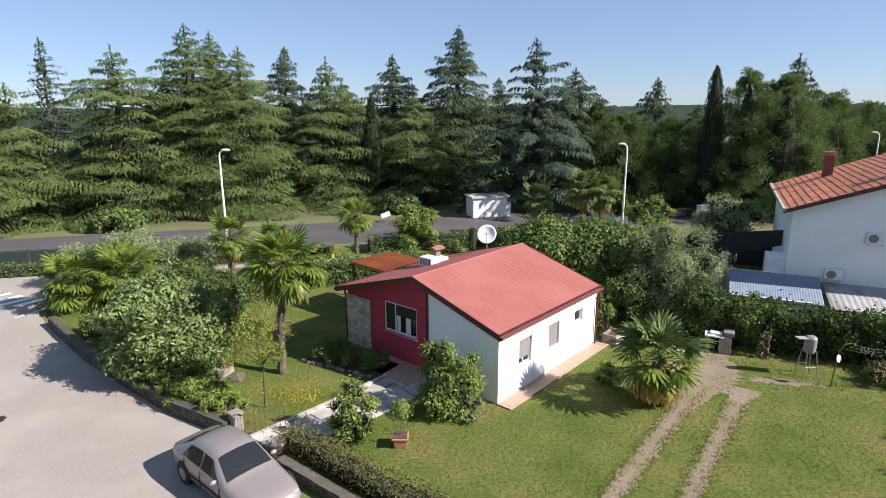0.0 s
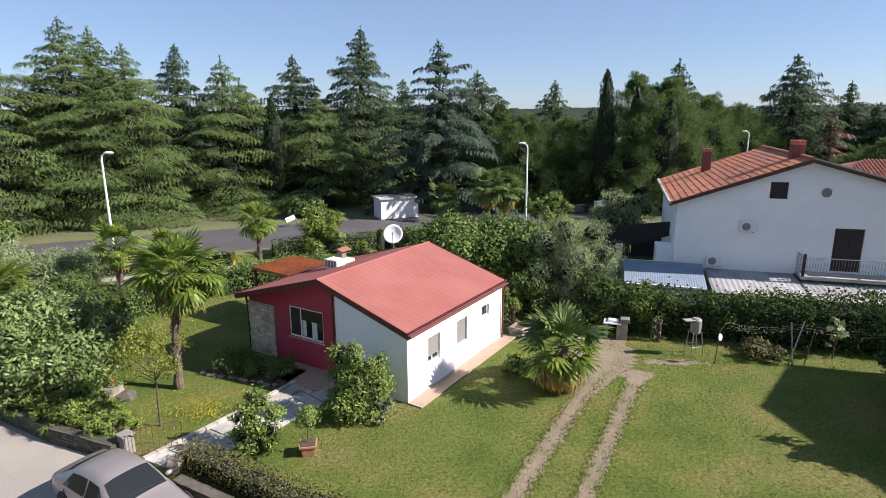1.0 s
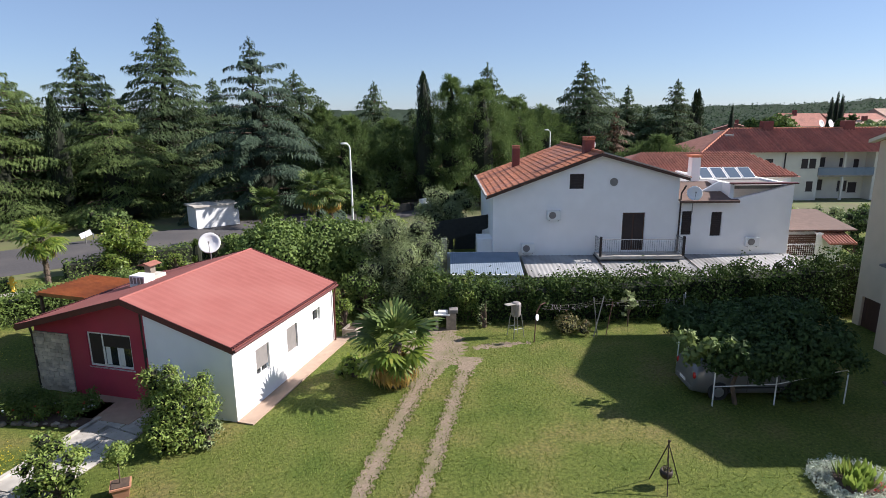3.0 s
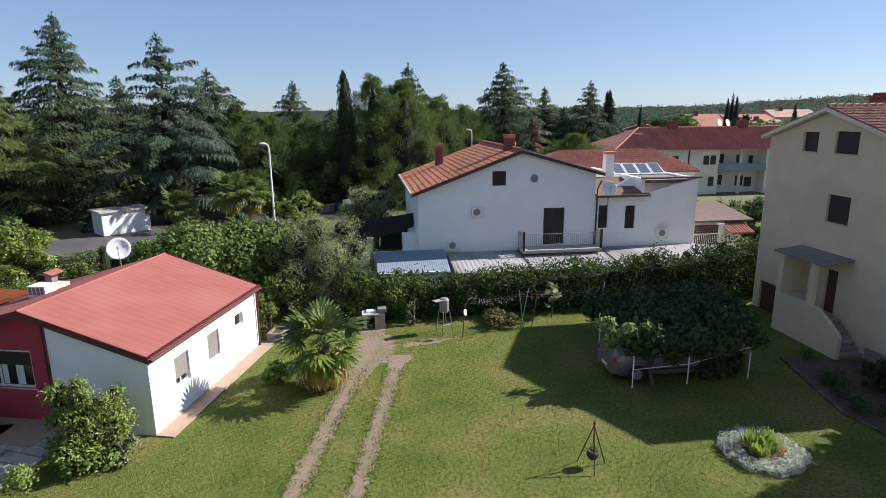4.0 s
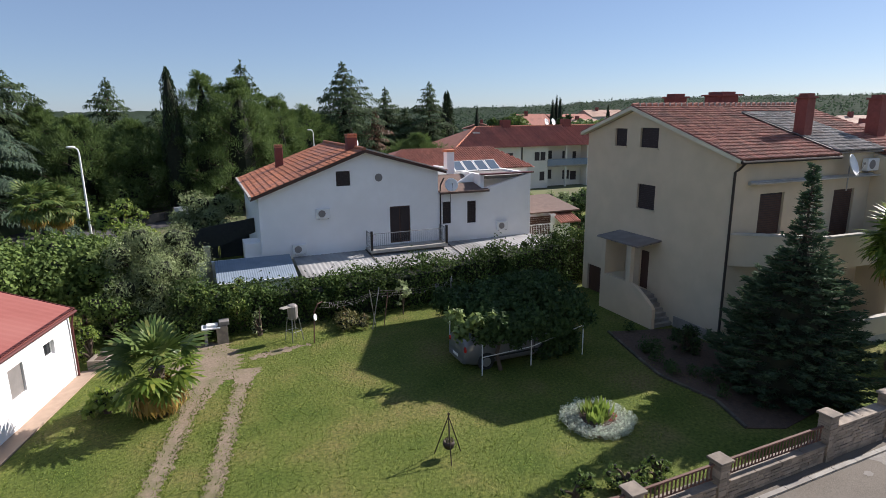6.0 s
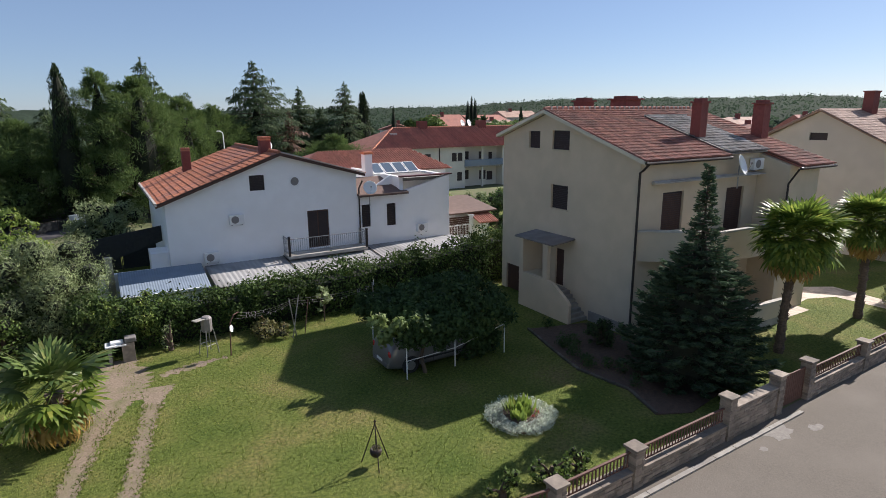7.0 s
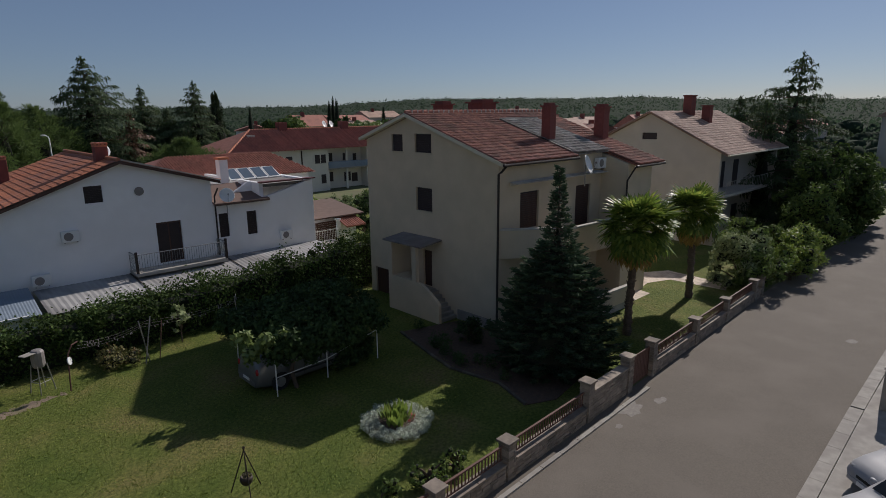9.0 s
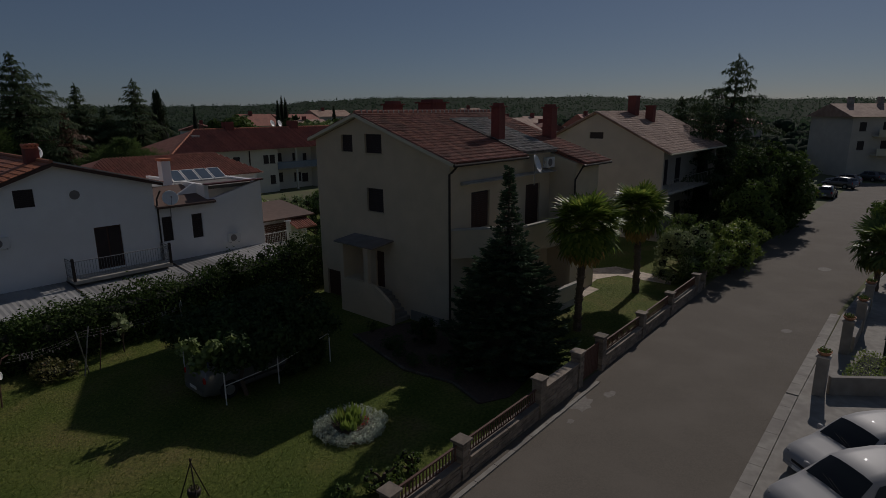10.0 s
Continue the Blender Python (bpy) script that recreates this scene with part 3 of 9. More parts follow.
def bungalow():
    h = thing("bungalow", at(1.4, 19.0, 0, RED), "small white and red bungalow with a low red sheet roof", "house")
    W, D, OV = 8.77, 7.55, 0.16
    RZ, RVV, EZ = 4.1, 4.1, 2.74
    zr = lambda v: RZ - (RZ - EZ) * (RVV - v) / (RVV + OV) if v < RVV else RZ - (RZ - EZ) * (v - RVV) / (W + OV - RVV)
    BREAKS[zr] = (RVV,)
    under = lambda v: zr(v) - 0.12
    BREAKS[under] = (RVV,)
    # long wall beside the lawn: local x = u, outward -y
    mb = MB()
    holes = [(1.33, 2.2, 0.98, 2.06), (3.46, 4.3, 1.02, 2.06), (5.6, 6.3, 1.5, 2.06)]
    wall_with_holes(mb, 0, D, 0, under(0.12), holes, 0, 0.25)
    part("wall", mb, M_WHITE, h, "white rendered long wall")
    # gable parts run across: turn the wall so that its x is v
    G = pose(0, 0, 0, 0, 0, 90)
    mb = MB()
    wall_with_holes(mb, 0.25, 3.37, 0, under, [], -0.25, 0)
    me = mb.mesh("wall")
    part("wall", me, M_WHITE, h, "white rendered gable wall", m=G)
    RC = 0.42
    part("wall", MB().box(0.25, 3.12, 0, RC + 0.25, 3.37, under(3.37) - 0.02), M_RED, h, "red side of the white gable part")
    mb = MB()
    wall_with_holes(mb, 3.37, W, 0, under, [(4.43, 6.37, 1.2, 2.54)], -RC - 0.25, -RC)
    part("wall", mb.mesh("wall"), M_RED, h, "deep red rendered gable wall", m=G)
    mb = MB()
    wall_with_holes(mb, 0.25, W, 0, under, [], -D, -D + 0.25)
    part("wall", mb.mesh("wall"), M_WHITE, h, m=G)
    part("wall", MB().box(RC + 0.25, W - 0.25, 0, D, W, under(W) - 0.02), M_WHITE, h)
    part("porch_floor", MB().box(-1.1, 3.45, 0, RC, 6.2, 0.06), M_TERRAPAVE, h, "dull tiled threshold slab")
    # split stone over the outer end of the gable
    rng = random.Random(5)
    cl = part("stone_cladding", MB().box(RC - 0.04, 7.2, 0, RC - 0.002, W, 2.36), M_CONC, h, "pale split stone cladding")
    z = 0.0
    while z < 2.32:
        hh = min(rng.uniform(0.10, 0.17), 2.36 - z)
        y = 7.2
        while y < W - 0.03:
            ww = min(rng.uniform(0.18, 0.42), W + 0.03 - y)
            d = rng.uniform(0.015, 0.05)
            part("stone", MB().box(RC - 0.04 - d, y + 0.008, z + 0.008, RC - 0.039, y + ww - 0.008, z + hh - 0.006), M_PALESTONE, cl)
            y += ww
        z += hh
    # windows of the long wall, half closed by roller shutters
    for (a, b, c, d), roll in zip(holes, (0.75, 1.0, 0.15)):
        win = window_unit(h, pose(a, 0.14, c), b - a, d - c, M_PVC, M_GLASSDARK, 0.06, 1 if b - a < 0.8 else 2)
        if roll > 0.3:
            sh = part("roller_shutter", MB().box(a + 0.015, 0.085, d - (d - c) * roll, b - 0.015, 0.095, d), M_SHUTGREY, h, "grey roller shutter")
            n = int((d - c) * roll / 0.05)
            for i in range(n):
                part("slat", MB().box(a + 0.02, 0.07, d - (i + 1) * 0.05 + 0.004, b - 0.02, 0.086, d - i * 0.05), M_SHUTGREY, sh)
    # the gable window: its own x runs against v
    win = window_unit(h, pose(RC + 0.09, 6.37, 1.2, 0, 0, -90), 1.94, 1.34, M_PVC, M_GLASSDARK, 0.08, 3, sill_mat=M_WPAINT)
    part("shutter", MB().box(0.09, -0.045, 0.09, 0.60, -0.02, 1.25), M_DARK, win, "closed dark shutter leaf")
    part("blind", MB().box(0.69, -0.040, 0.80, 1.86, -0.030, 1.26), M_DARK, win, "half drawn dark blind")
    for k in (0, 1):
        part("curtain", MB().box(0.72 + k * 0.60, -0.010, 0.10, 0.92 + k * 0.60, -0.004, 0.86), M_PVC, win, "white curtain")
    part("wall_lamp", MB().box(RC - 0.15, 3.62, 1.85, RC, 3.74, 2.15), M_IRON, h, "dark wall lamp")
    # roof, as two sheets of shallow ribs, with dark edge boards
    x0, x1 = -0.14, D + 0.14
    for side, (va, vb) in (("near", (-OV, RVV)), ("far", (W + OV, RVV))):
        za, zb = zr(va), zr(vb)
        mb = MB()
        n = 46
        base = 0
        steps = 14
        for i in range(n + 1):
            x = x0 + (x1 - x0) * i / n
            for k in range(steps + 1):
                t = k / steps
                lift = 0.012 * (1 if i % 2 else 0)
                mb.v.append((x, va + (vb - va) * t, za + (zb - za) * t + lift - 0.018 * (k % 1)))
        for i in range(n):
            for k in range(steps):
                q = i * (steps + 1) + k
                mb.f.append((q, q + steps + 1, q + steps + 2, q + 1))
        base = len(mb.v)
        mb.v += [(x0, va, za - 0.10), (x1, va, za - 0.10), (x1, vb, zb - 0.10), (x0, vb, zb - 0.10)]
        mb.f.append((base, base + 1, base + 2, base + 3))
        part("roof", mb, M_REDROOF, h, "faded red sheet roof slope")
    for x in (x0 - 0.03, x1 + 0.0):
        for va in (-OV, W + OV):
            part("bargeboard", MB().wallprism([(va, zr(va) - 0.20), (RVV, RZ - 0.20), (RVV, RZ + 0.03), (va, zr(va) + 0.03)], x, x + 0.03, "x"), M_DARKRED, h, "dark red verge board")
    # soffit over the porch and under the front
    mb = MB()
    for va in (-OV, W + OV):
        mb.wallprism([(va, zr(va) - 0.17), (RVV, RZ - 0.17), (RVV, RZ - 0.13), (va, zr(va) - 0.13)], x0, RC, "x")
    part("soffit", mb, M_BROWN, h, "dark wooden soffit")
    for va in (-OV, W + OV):
        s = -1 if va < 0 else 1
        part("gutter", MB().tube([(x0, va + s * 0.05, zr(va) - 0.10), (x1, va + s * 0.05, zr(va) - 0.10)], 0.06, 8), M_DARKRED, h, "dark red gutter")
        # small rounded tile ends along the eave
        mb = MB()
        for i in range(58):
            x = x0 + 0.07 + i * (x1 - x0 - 0.14) / 57
            mb.box(x - 0.045, va - 0.05, zr(va) - 0.0, x + 0.045, va + 0.07, zr(va) + 0.045)
        part("eave_tiles", mb, M_DARKRED, h, "row of dark eave tiles")
    part("ridge_cap", MB().tube([(x0, RVV, RZ + 0.0), (x1, RVV, RZ + 0.0)], 0.05, 8), M_REDROOF, h)
    part("downpipe", MB().tube([(D - 0.06, -0.2, 2.6), (D - 0.06, -0.10, 2.2), (D - 0.06, -0.07, 0.0)], 0.045, 8), M_DARKRED, h, "dark red downpipe")
    part("downpipe", MB().tube([(-0.06, 3.42, 3.6), (-0.06, 3.42, 1.3)], 0.035, 8), M_IRON, h, "dark corner pipe")
    part("downpipe", MB().tube([(RC - 0.06, W + 0.14, 2.5), (RC - 0.06, W + 0.06, 2.2), (RC - 0.06, W + 0.06, 0.0)], 0.045, 8), M_IRON, h, "dark corner pipe")
    # house number as plain bars
    mb = MB()
    for k in (0, 1):
        mb.box(-0.012, 2.98 - k * 0.17, 1.22, -0.002, 3.08 - k * 0.17, 1.40)
    part("number_plate", mb, M_IRON, h, "two small dark number bars")
    # chimney block with a clay cap
    ch = part("chimney", MB().box(3.5, 6.4, zr(7.0) - 0.15, 4.1, 7.15, zr(7.0) + 0.46), M_WPAINT, h, "white chimney block with vents", bevel=0.02)
    mb = MB()
    for k in range(4):
        mb.box(3.49, 6.46 + k * 0.17, zr(7.0) + 0.12, 3.50, 6.58 + k * 0.17, zr(7.0) + 0.40)
    part("vent", mb, M_SHUTGREY, ch)
    part("cap", MB().wallprism([(6.75, zr(7) + 0.66), (7.45, zr(7) + 0.66), (7.1, zr(7) + 0.78)], 4.3, 5.0, "x"), M_TILE2, ch, "clay chimney cap")
    part("cap_post", MB().box(4.5, 6.95, zr(7) - 0.1, 4.8, 7.25, zr(7) + 0.67), M_STONE, ch)
    part("flue_base", MB().box(4.25, 6.55, zr(7.0) - 0.15, 4.95, 7.3, zr(7.0) + 0.28), M_PAVE, h, "low stone chimney block", bevel=0.03)
    return h


bungalow()


def satellite_dish(name, m, r, tilt, az, label, pole=0.6):
    t = thing(name, m, label, "satellite dish")
    mb = MB()
    prof = [(0.001, 0.0), (r * 0.4, r * 0.04), (r * 0.75, r * 0.13), (r, r * 0.24), (r * 1.02, r * 0.25), (r * 0.99, r * 0.27), (r * 0.74, r * 0.16), (r * 0.38, r * 0.06), (0.001, 0.02)]
    T = pose(0, 0, pole, 0, 0, az) @ pose(0, 0, 0, 90 - tilt, 0, 0)
    mb.lathe(prof, 28)
    part("reflector", mb, M_PVC, t, round_=True, m=T)
    part("feed_arm", MB().tube([(0, -r * 0.95, r * 0.25), (0, -r * 0.1, r * 1.0)], r * 0.03, 6), M_METAL, t, m=T)
    part("feed", MB().box(-r * 0.07, -r * 0.2, r * 0.92, r * 0.07, 0.0, r * 1.08), M_SHUTGREY, t, m=T)
    part("pole", MB().tube([(0, 0.05, -0.6), (0, 0.05, pole)], 0.03, 8), M_METAL, t)
    return t


def rw(u, v, z=0.0):
    p = Vector((1.4, 19.0)) + RU * u + RV * v
    return (p.x, p.y, z)


satellite_dish("satellite_dish", at(*rw(7.3, 6.0, 3.6)), 0.48, 22, -10, "large white satellite dish on the bungalow roof", 0.75)

# paved strip beside the long wall
strip = tagged(part("paved_strip", MB().box(-0.05, -0.62, -0.02, 7.9, -0.004, 0.05), M_TERRAPAVE, None, m=at(1.4, 19.0, 0, RED)), "narrow terracotta coloured paving along the wall", "paving", kind="structure")

# orange sheet canopy behind the bungalow
def back_canopy():
    c = thing("canopy", at(*rw(3.2, 9.3), RED), "low orange corrugated canopy on posts behind the bungalow", "canopy")
    mb = MB()
    corrugated(mb, (0, 0, 2.62), (2.9, 0, 0), (0, 2.7, 0.06), 13, 0.10)
    part("roof_sheet", mb, M_ORANGE, c)
    for x in (0.1, 2.7):
        part("post", MB().box(x, 2.45, 0, x + 0.1, 2.55, 2.54), M_BROWN, c)
        part("post", MB().box(x, 0.05, 0, x + 0.1, 0.15, 2.50), M_BROWN, c)
    for y, z in ((0.05, 2.48), (2.45, 2.53)):
        part("beam", MB().box(-0.05, y, z, 2.95, y + 0.1, z + 0.08), M_BROWN, c)


back_canopy()


# ---- tile roofs ----
def tile_mesh(name, w, l, lift=0.05, arch=0.62):
    """One barrel tile: local x across, y down the slope, z out of the roof."""
    mb = MB()
    n = 6
    for j, y in enumerate((0, l)):
        for k in range(n + 1):
            a = math.pi * k / n
            r = w * 0.5 * (0.92 if j == 0 else 1.04)
            mb.v.append((-r * math.cos(a), y, r * arch * math.sin(a) + (lift if j else 0)))
    for k in range(n):
        mb.f.append((k, k + 1, n + 2 + k, n + 1 + k))
    base = len(mb.v)
    for k in range(n + 1):
        a = math.pi * k / n
        r = w * 0.40
        mb.v.append((-r * math.cos(a), l, r * arch * 0.85 * math.sin(a) - 0.01))
    for k in range(n):
        mb.f.append((n + 1 + k, n + 2 + k, base + k + 1, base + k))
    return mb


def tiled_slope(parent, origin, across, down, material, w=0.30, l=0.42, single=0, seed=1, lift=0.05, arch=0.62, inside=None):
    """Tiles over a slope: 'across' and 'down' are edge vectors. The first 'single' tiles are parts, the rest one mesh."""
    origin, across, down = Vector(origin), Vector(across), Vector(down)
    A, Dn = across.normalized(), down.normalized()
    N = A.cross(Dn)
    if N.z < 0:
        N = -N
    deck = MB()
    o = origin - N * 0.03
    ob = None
    if inside is None:
        deck.add([o, o + across, o + across + down, o + down] + [p - N * 0.08 for p in (o, o + across, o + across + down, o + down)],
                 [(0, 1, 2, 3), (7, 6, 5, 4), (0, 4, 5, 1), (1, 5, 6, 2), (2, 6, 7, 3), (3, 7, 4, 0)])
        ob = part("roof", deck, material, parent, "tiled roof slope")
    else:
        ob = parent
    nx, ny = max(1, round(across.length / w)), max(1, round(down.length / l))
    w, l = across.length / nx, down.length / ny
    proto = tile_mesh("tile", w * 0.98, l * 1.12, lift, arch)
    me = None
    rng = np.random.RandomState(seed)
    R = Matrix((A, Dn, N)).transposed()
    pv = np.array(proto.v)
    verts, faces = [], []
    count = 0
    for j in range(ny - 1, -1, -1):
        for i in range(nx):
            p = origin + A * ((i + 0.5) * w) + Dn * (j * l)
            if inside and not inside((i + 0.5) / nx, (j + 0.5) / ny):
                continue
            if count < single:
                if me is None:
                    me = proto.mesh("tile")
                    me.materials.append(material)
                q = new("tile", me)
                q.parent = ob
                q.matrix_basis = Matrix.Translation(p) @ R.to_4x4() @ pose(0, 0, rng.uniform(0, 0.012), rng.uniform(-1.2, 1.2), 0, rng.uniform(-1.5, 1.5))
                count += 1
            else:
                b = len(verts) * len(pv)
                verts.append(pv @ np.array(R.transposed()) + np.array(p) + np.array(N) * rng.uniform(-0.004, 0.010))
                faces += [tuple(b + k for k in f) for f in proto.f]
    if verts:
        m2 = bpy.data.meshes.new("tiles")
        m2.from_pydata(np.concatenate(verts).tolist(), [], faces)
        m2.materials.append(material)
        q = new("tiles", m2)
        q.parent = ob
        q["kind"] = "stuff"
    return ob


def ac_unit(parent, m, name="ac_unit"):
    mb = MB().box(-0.4, -0.30, 0, 0.4, -0.04, 0.55)
    a = part(name, mb, M_PVC, parent, "white air conditioner box", bevel=0.015, m=m)
    part("fan_grille", MB().lathe([(0.001, 0), (0.20, 0.0), (0.21, 0.015), (0.001, 0.012)], 20), M_SHUTGREY, a, m=pose(-0.1, -0.302, 0.28, 90, 0, 0))
    part("bracket", MB().box(-0.3, -0.28, -0.05, -0.26, 0, -0.002).box(0.26, -0.28, -0.05, 0.30, 0, -0.002), M_METAL, a)
    return a


def rail(parent, p, q, h=0.95, material=None, gap=0.13, name="railing"):
    """A thin iron railing from p to q."""
    p, q = Vector(p), Vector(q)
    n = max(2, round((q - p).length / gap))
    mb = MB()
    mb.tube([p + Vector((0, 0, h)), q + Vector((0, 0, h))], 0.022, 6)
    mb.tube([p + Vector((0, 0, 0.12)), q + Vector((0, 0, 0.12))], 0.015, 6)
    for i in range(n + 1):
        a = p.lerp(q, i / n)
        mb.tube([a + Vector((0, 0, 0.0 if i in (0, n) else 0.12)), a + Vector((0, 0, h))], 0.018 if i in (0, n) else 0.009, 5, False)
    return part(name, mb, material or M_METAL, parent, "thin metal railing")


# ---- the white house behind the hedge ----
def white_house():
    h = thing("white_house", at(17.5, 29.2, 0, ST), "large white rendered house with an orange tiled roof", "house")
    GX, D = 11.0, 11.0
    AX, AZ = 6.2, 7.75
    EL, ER = 5.45, 6.4
    top = lambda x: EL + (AZ - EL) * x / AX if x < AX else AZ + (ER - AZ) * (x - AX) / (GX - AX)
    BREAKS[top] = (AX,)
    holes = [(4.5, 5.35, 5.8, 6.68), (7.75, 9.1, 2.05, 4.36)]
    mb = MB()
    wall_with_holes(mb, 0, GX, -0.1, top, holes, 0, 0.3)
    part("wall", mb, M_WHITE, h, "white gable wall in shade")
    part("wall", MB().box(0, 0.3, -0.1, 0.3, D, EL - 0.05), M_WHITE, h)
    part("wall", MB().box(GX - 0.3, 0.3, -0.1, GX, D, ER - 0.05), M_WHITE, h)
    mb = MB()
    wall_with_holes(mb, 0, GX, -0.1, top, [], D - 0.3, D)
    part("wall", mb, M_WHITE, h)
    win = part("window", MB().box(4.5, 0.10, 5.8, 5.35, 0.16, 6.68), M_DARK, h, "closed dark attic shutter")
    for k in range(9):
        part("slat", MB().box(4.54, 0.07, 5.84 + k * 0.092, 5.31, 0.11, 5.84 + k * 0.092 + 0.06), M_DARK, win)
    door = part("balcony_door", MB().box(7.75, 0.12, 2.05, 9.1, 0.18, 4.36), M_BROWN, h, "dark brown balcony door")
    for k in (0, 1):
        part("door_panel", MB().box(7.83 + k * 0.64, 0.09, 2.15, 8.38 + k * 0.64, 0.13, 4.26), M_DARK, door)
    part("vent", MB().lathe([(0.001, 0), (0.22, 0), (0.24, 0.03), (0.001, 0.02)], 20), M_SHUTGREY, h, "round grey wall vent", m=pose(7.1, -0.004, 6.2, 90, 0, 0))
    # round dark fan outlet and two air conditioners
    ac_unit(h, pose(3.6, 0, 4.0))
    ac_unit(h, pose(2.1, 0, 2.0))
    # roof: left slope in rows of barrel tiles, right slope thin edge
    ov = 0.45
    dz = (AZ - EL) / AX
    tiled_slope(h, (AX, -0.35, AZ + 0.16), (0, D + 0.7, 0), (-AX - ov, 0, -(AX + ov) * dz), M_TILE, 0.27, 0.36, 300, 3, 0.018, 0.22)
    dz2 = (AZ - ER) / (GX - AX)
    tiled_slope(h, (AX, -0.35, AZ + 0.16), (0, D + 0.7, 0), (GX - AX + ov, 0, -(GX - AX + ov) * dz2), M_TILE, 0.27, 0.45, 0, 4, 0.04, 0.4)
    mb = MB()
    mb.wallprism([(-ov, EL - ov * dz - 0.03), (AX, AZ - 0.03), (AX, AZ + 0.14), (-ov, EL - ov * dz + 0.13)], -0.38, -0.06)
    part("verge_board", mb, M_BROWN, h, "dark wooden verge board")
    mb = MB()
    mb.wallprism([(AX, AZ - 0.0), (GX + ov, ER - ov * dz2), (GX + ov, ER - ov * dz2 + 0.16), (AX, AZ + 0.17)], -0.38, -0.06)
    part("verge_board", mb, M_BROWN, h, "dark wooden verge board")
    mb = MB()
    mb.wallprism([(AX + 0.1, AZ + 0.16), (GX + ov, ER - ov * dz2 + 0.17), (GX + ov, ER - ov * dz2 + 0.24), (AX + 0.1, AZ + 0.24)], -0.42, -0.22)
    part("verge_tile", mb, M_PAVE, h, "pale mortar verge")
    mb = MB()
    mb.wallprism([(-ov - 0.05, EL - ov * dz + 0.08), (-ov + 0.06, EL - ov * dz + 0.10), (-ov + 0.06, EL - ov * dz + 0.26), (-ov - 0.05, EL - ov * dz + 0.24)], -0.4, D + 0.4)
    part("gutter", mb, M_PAVE, h, "pale eaves gutter")
    part("ridge_tiles", MB().tube([(AX, -0.35, AZ + 0.2), (AX, D + 0.35, AZ + 0.2)], 0.12, 8), M_TILE, h)
    # chimneys
    for x, y, w, z0, z1 in ((6.0, 2.0, 0.62, 7.4, 8.55), (2.3, 8.0, 0.52, 5.9, 7.75)):
        c = part("chimney", MB().box(x - w / 2, y - w / 2, z0, x + w / 2, y + w / 2, z1), M_BRICK, h, "red brick chimney", bevel=0.02)
        mb = MB()
        for i in range(4):
            for k in range(4):
                mb.tube([(x - w * 0.42 + i * w * 0.28, y - w * 0.55, z1 + 0.16), (x - w * 0.42 + i * w * 0.28, y + w * 0.55, z1 + 0.16)], w * 0.13, 6) if k == 0 else None
        part("cap", mb.box(x - w * 0.5, y - w * 0.5, z1, x + w * 0.5, y + w * 0.5, z1 + 0.08), M_TILE, c, "clay tiled chimney cap")
    # balcony
    b = part("balcony", MB().box(6.15, -1.25, 1.80, 11.1, 0.0, 1.98), M_PAVE, h, "pale concrete balcony slab", bevel=0.02)
    rail(b, (6.2, -1.2, 1.98), (11.05, -1.2, 1.98), 1.0)
    rail(b, (6.2, -1.2, 1.98), (6.2, -0.02, 1.98), 1.0)
    rail(b, (11.05, -1.2, 1.98), (11.05, -0.02, 1.98), 1.0)
    for x in (6.2, 11.05):
        part("balcony_post", MB().box(x - 0.06, -1.26, 1.98, x + 0.06, -1.14, 3.15), M_IRON, b)
    part("downpipe", MB().tube([(11.3, -0.25, 6.0), (11.12, -0.08, 5.5), (11.12, -0.08, 1.7)], 0.05, 8), M_IRON, h, "dark downpipe")
    # annex to the side
    mb = MB()
    wall_with_holes(mb, GX, 17.8, -0.1, lambda x: 4.95 if x < 14.15 else 6.0, [(11.3, 11.9, 2.98, 4.42), (13.05, 13.7, 2.9, 4.36)], 0.0, 0.3)
    an = part("wall", mb, M_WHITE, h, "white annex wall")
    for a, b2, z0, z1 in ((11.3, 11.9, 2.98, 4.42), (13.05, 13.7, 2.9, 4.36)):
        w = part("window", MB().box(a, 0.10, z0, b2, 0.15, z1), M_DARK, h, "closed dark narrow shutter")
        for k in range(12):
            part("slat", MB().box(a + 0.04, 0.075, z0 + 0.05 + k * 0.115, b2 - 0.04, 0.11, z0 + 0.12 + k * 0.115), M_DARK, w)
    part("wall", MB().box(17.5, 0.3, -0.1, 17.8, 9.0, 6.0), M_WHITE, h)
    part("wall", MB().box(14.15, 0.3, 4.9, 14.4, 8.7, 6.0), M_WHITE, h)
    part("flat_roof", MB().box(14.4, 0.3, 5.7, 17.5, 8.7, 5.9), M_GREYROOF, h, "flat roof terrace")
    part("parapet_cap", MB().box(14.1, -0.1, 6.0, 18.0, 0.35, 6.08), M_DARKRED, h, "dark parapet capping")
    # small mono roof over the annex
    mb = MB().wallprism([(-0.35, 4.95), (3.2, 5.7), (3.2, 5.83), (-0.35, 5.08)], GX + 0.05, 14.1, "x").wallprism([(-0.35, 4.95), (-0.02, 5.02), (-0.02, 5.15), (-0.35, 5.08)], 14.1, 14.5, "x")
    part("roof", mb, M_ANNEX, h, "low brown annex roof")
    part("wall", MB().wallprism([(12.9, 5.1), (14.14, 5.1), (14.14, 6.02), (13.95, 6.02), (12.9, 5.42)], 1.3, 1.5), M_WHITE, h, "sloping white side parapet")
    ac_unit(h, pose(15.55, 0, 2.3))
    c = part("chimney", MB().box(13.0, 3.2, 5.0, 13.55, 3.8, 7.35), M_WHITE, h, "tall white chimney")
    part("cap", MB().box(12.93, 3.13, 7.35, 13.62, 3.87, 7.5), M_TILE, c)
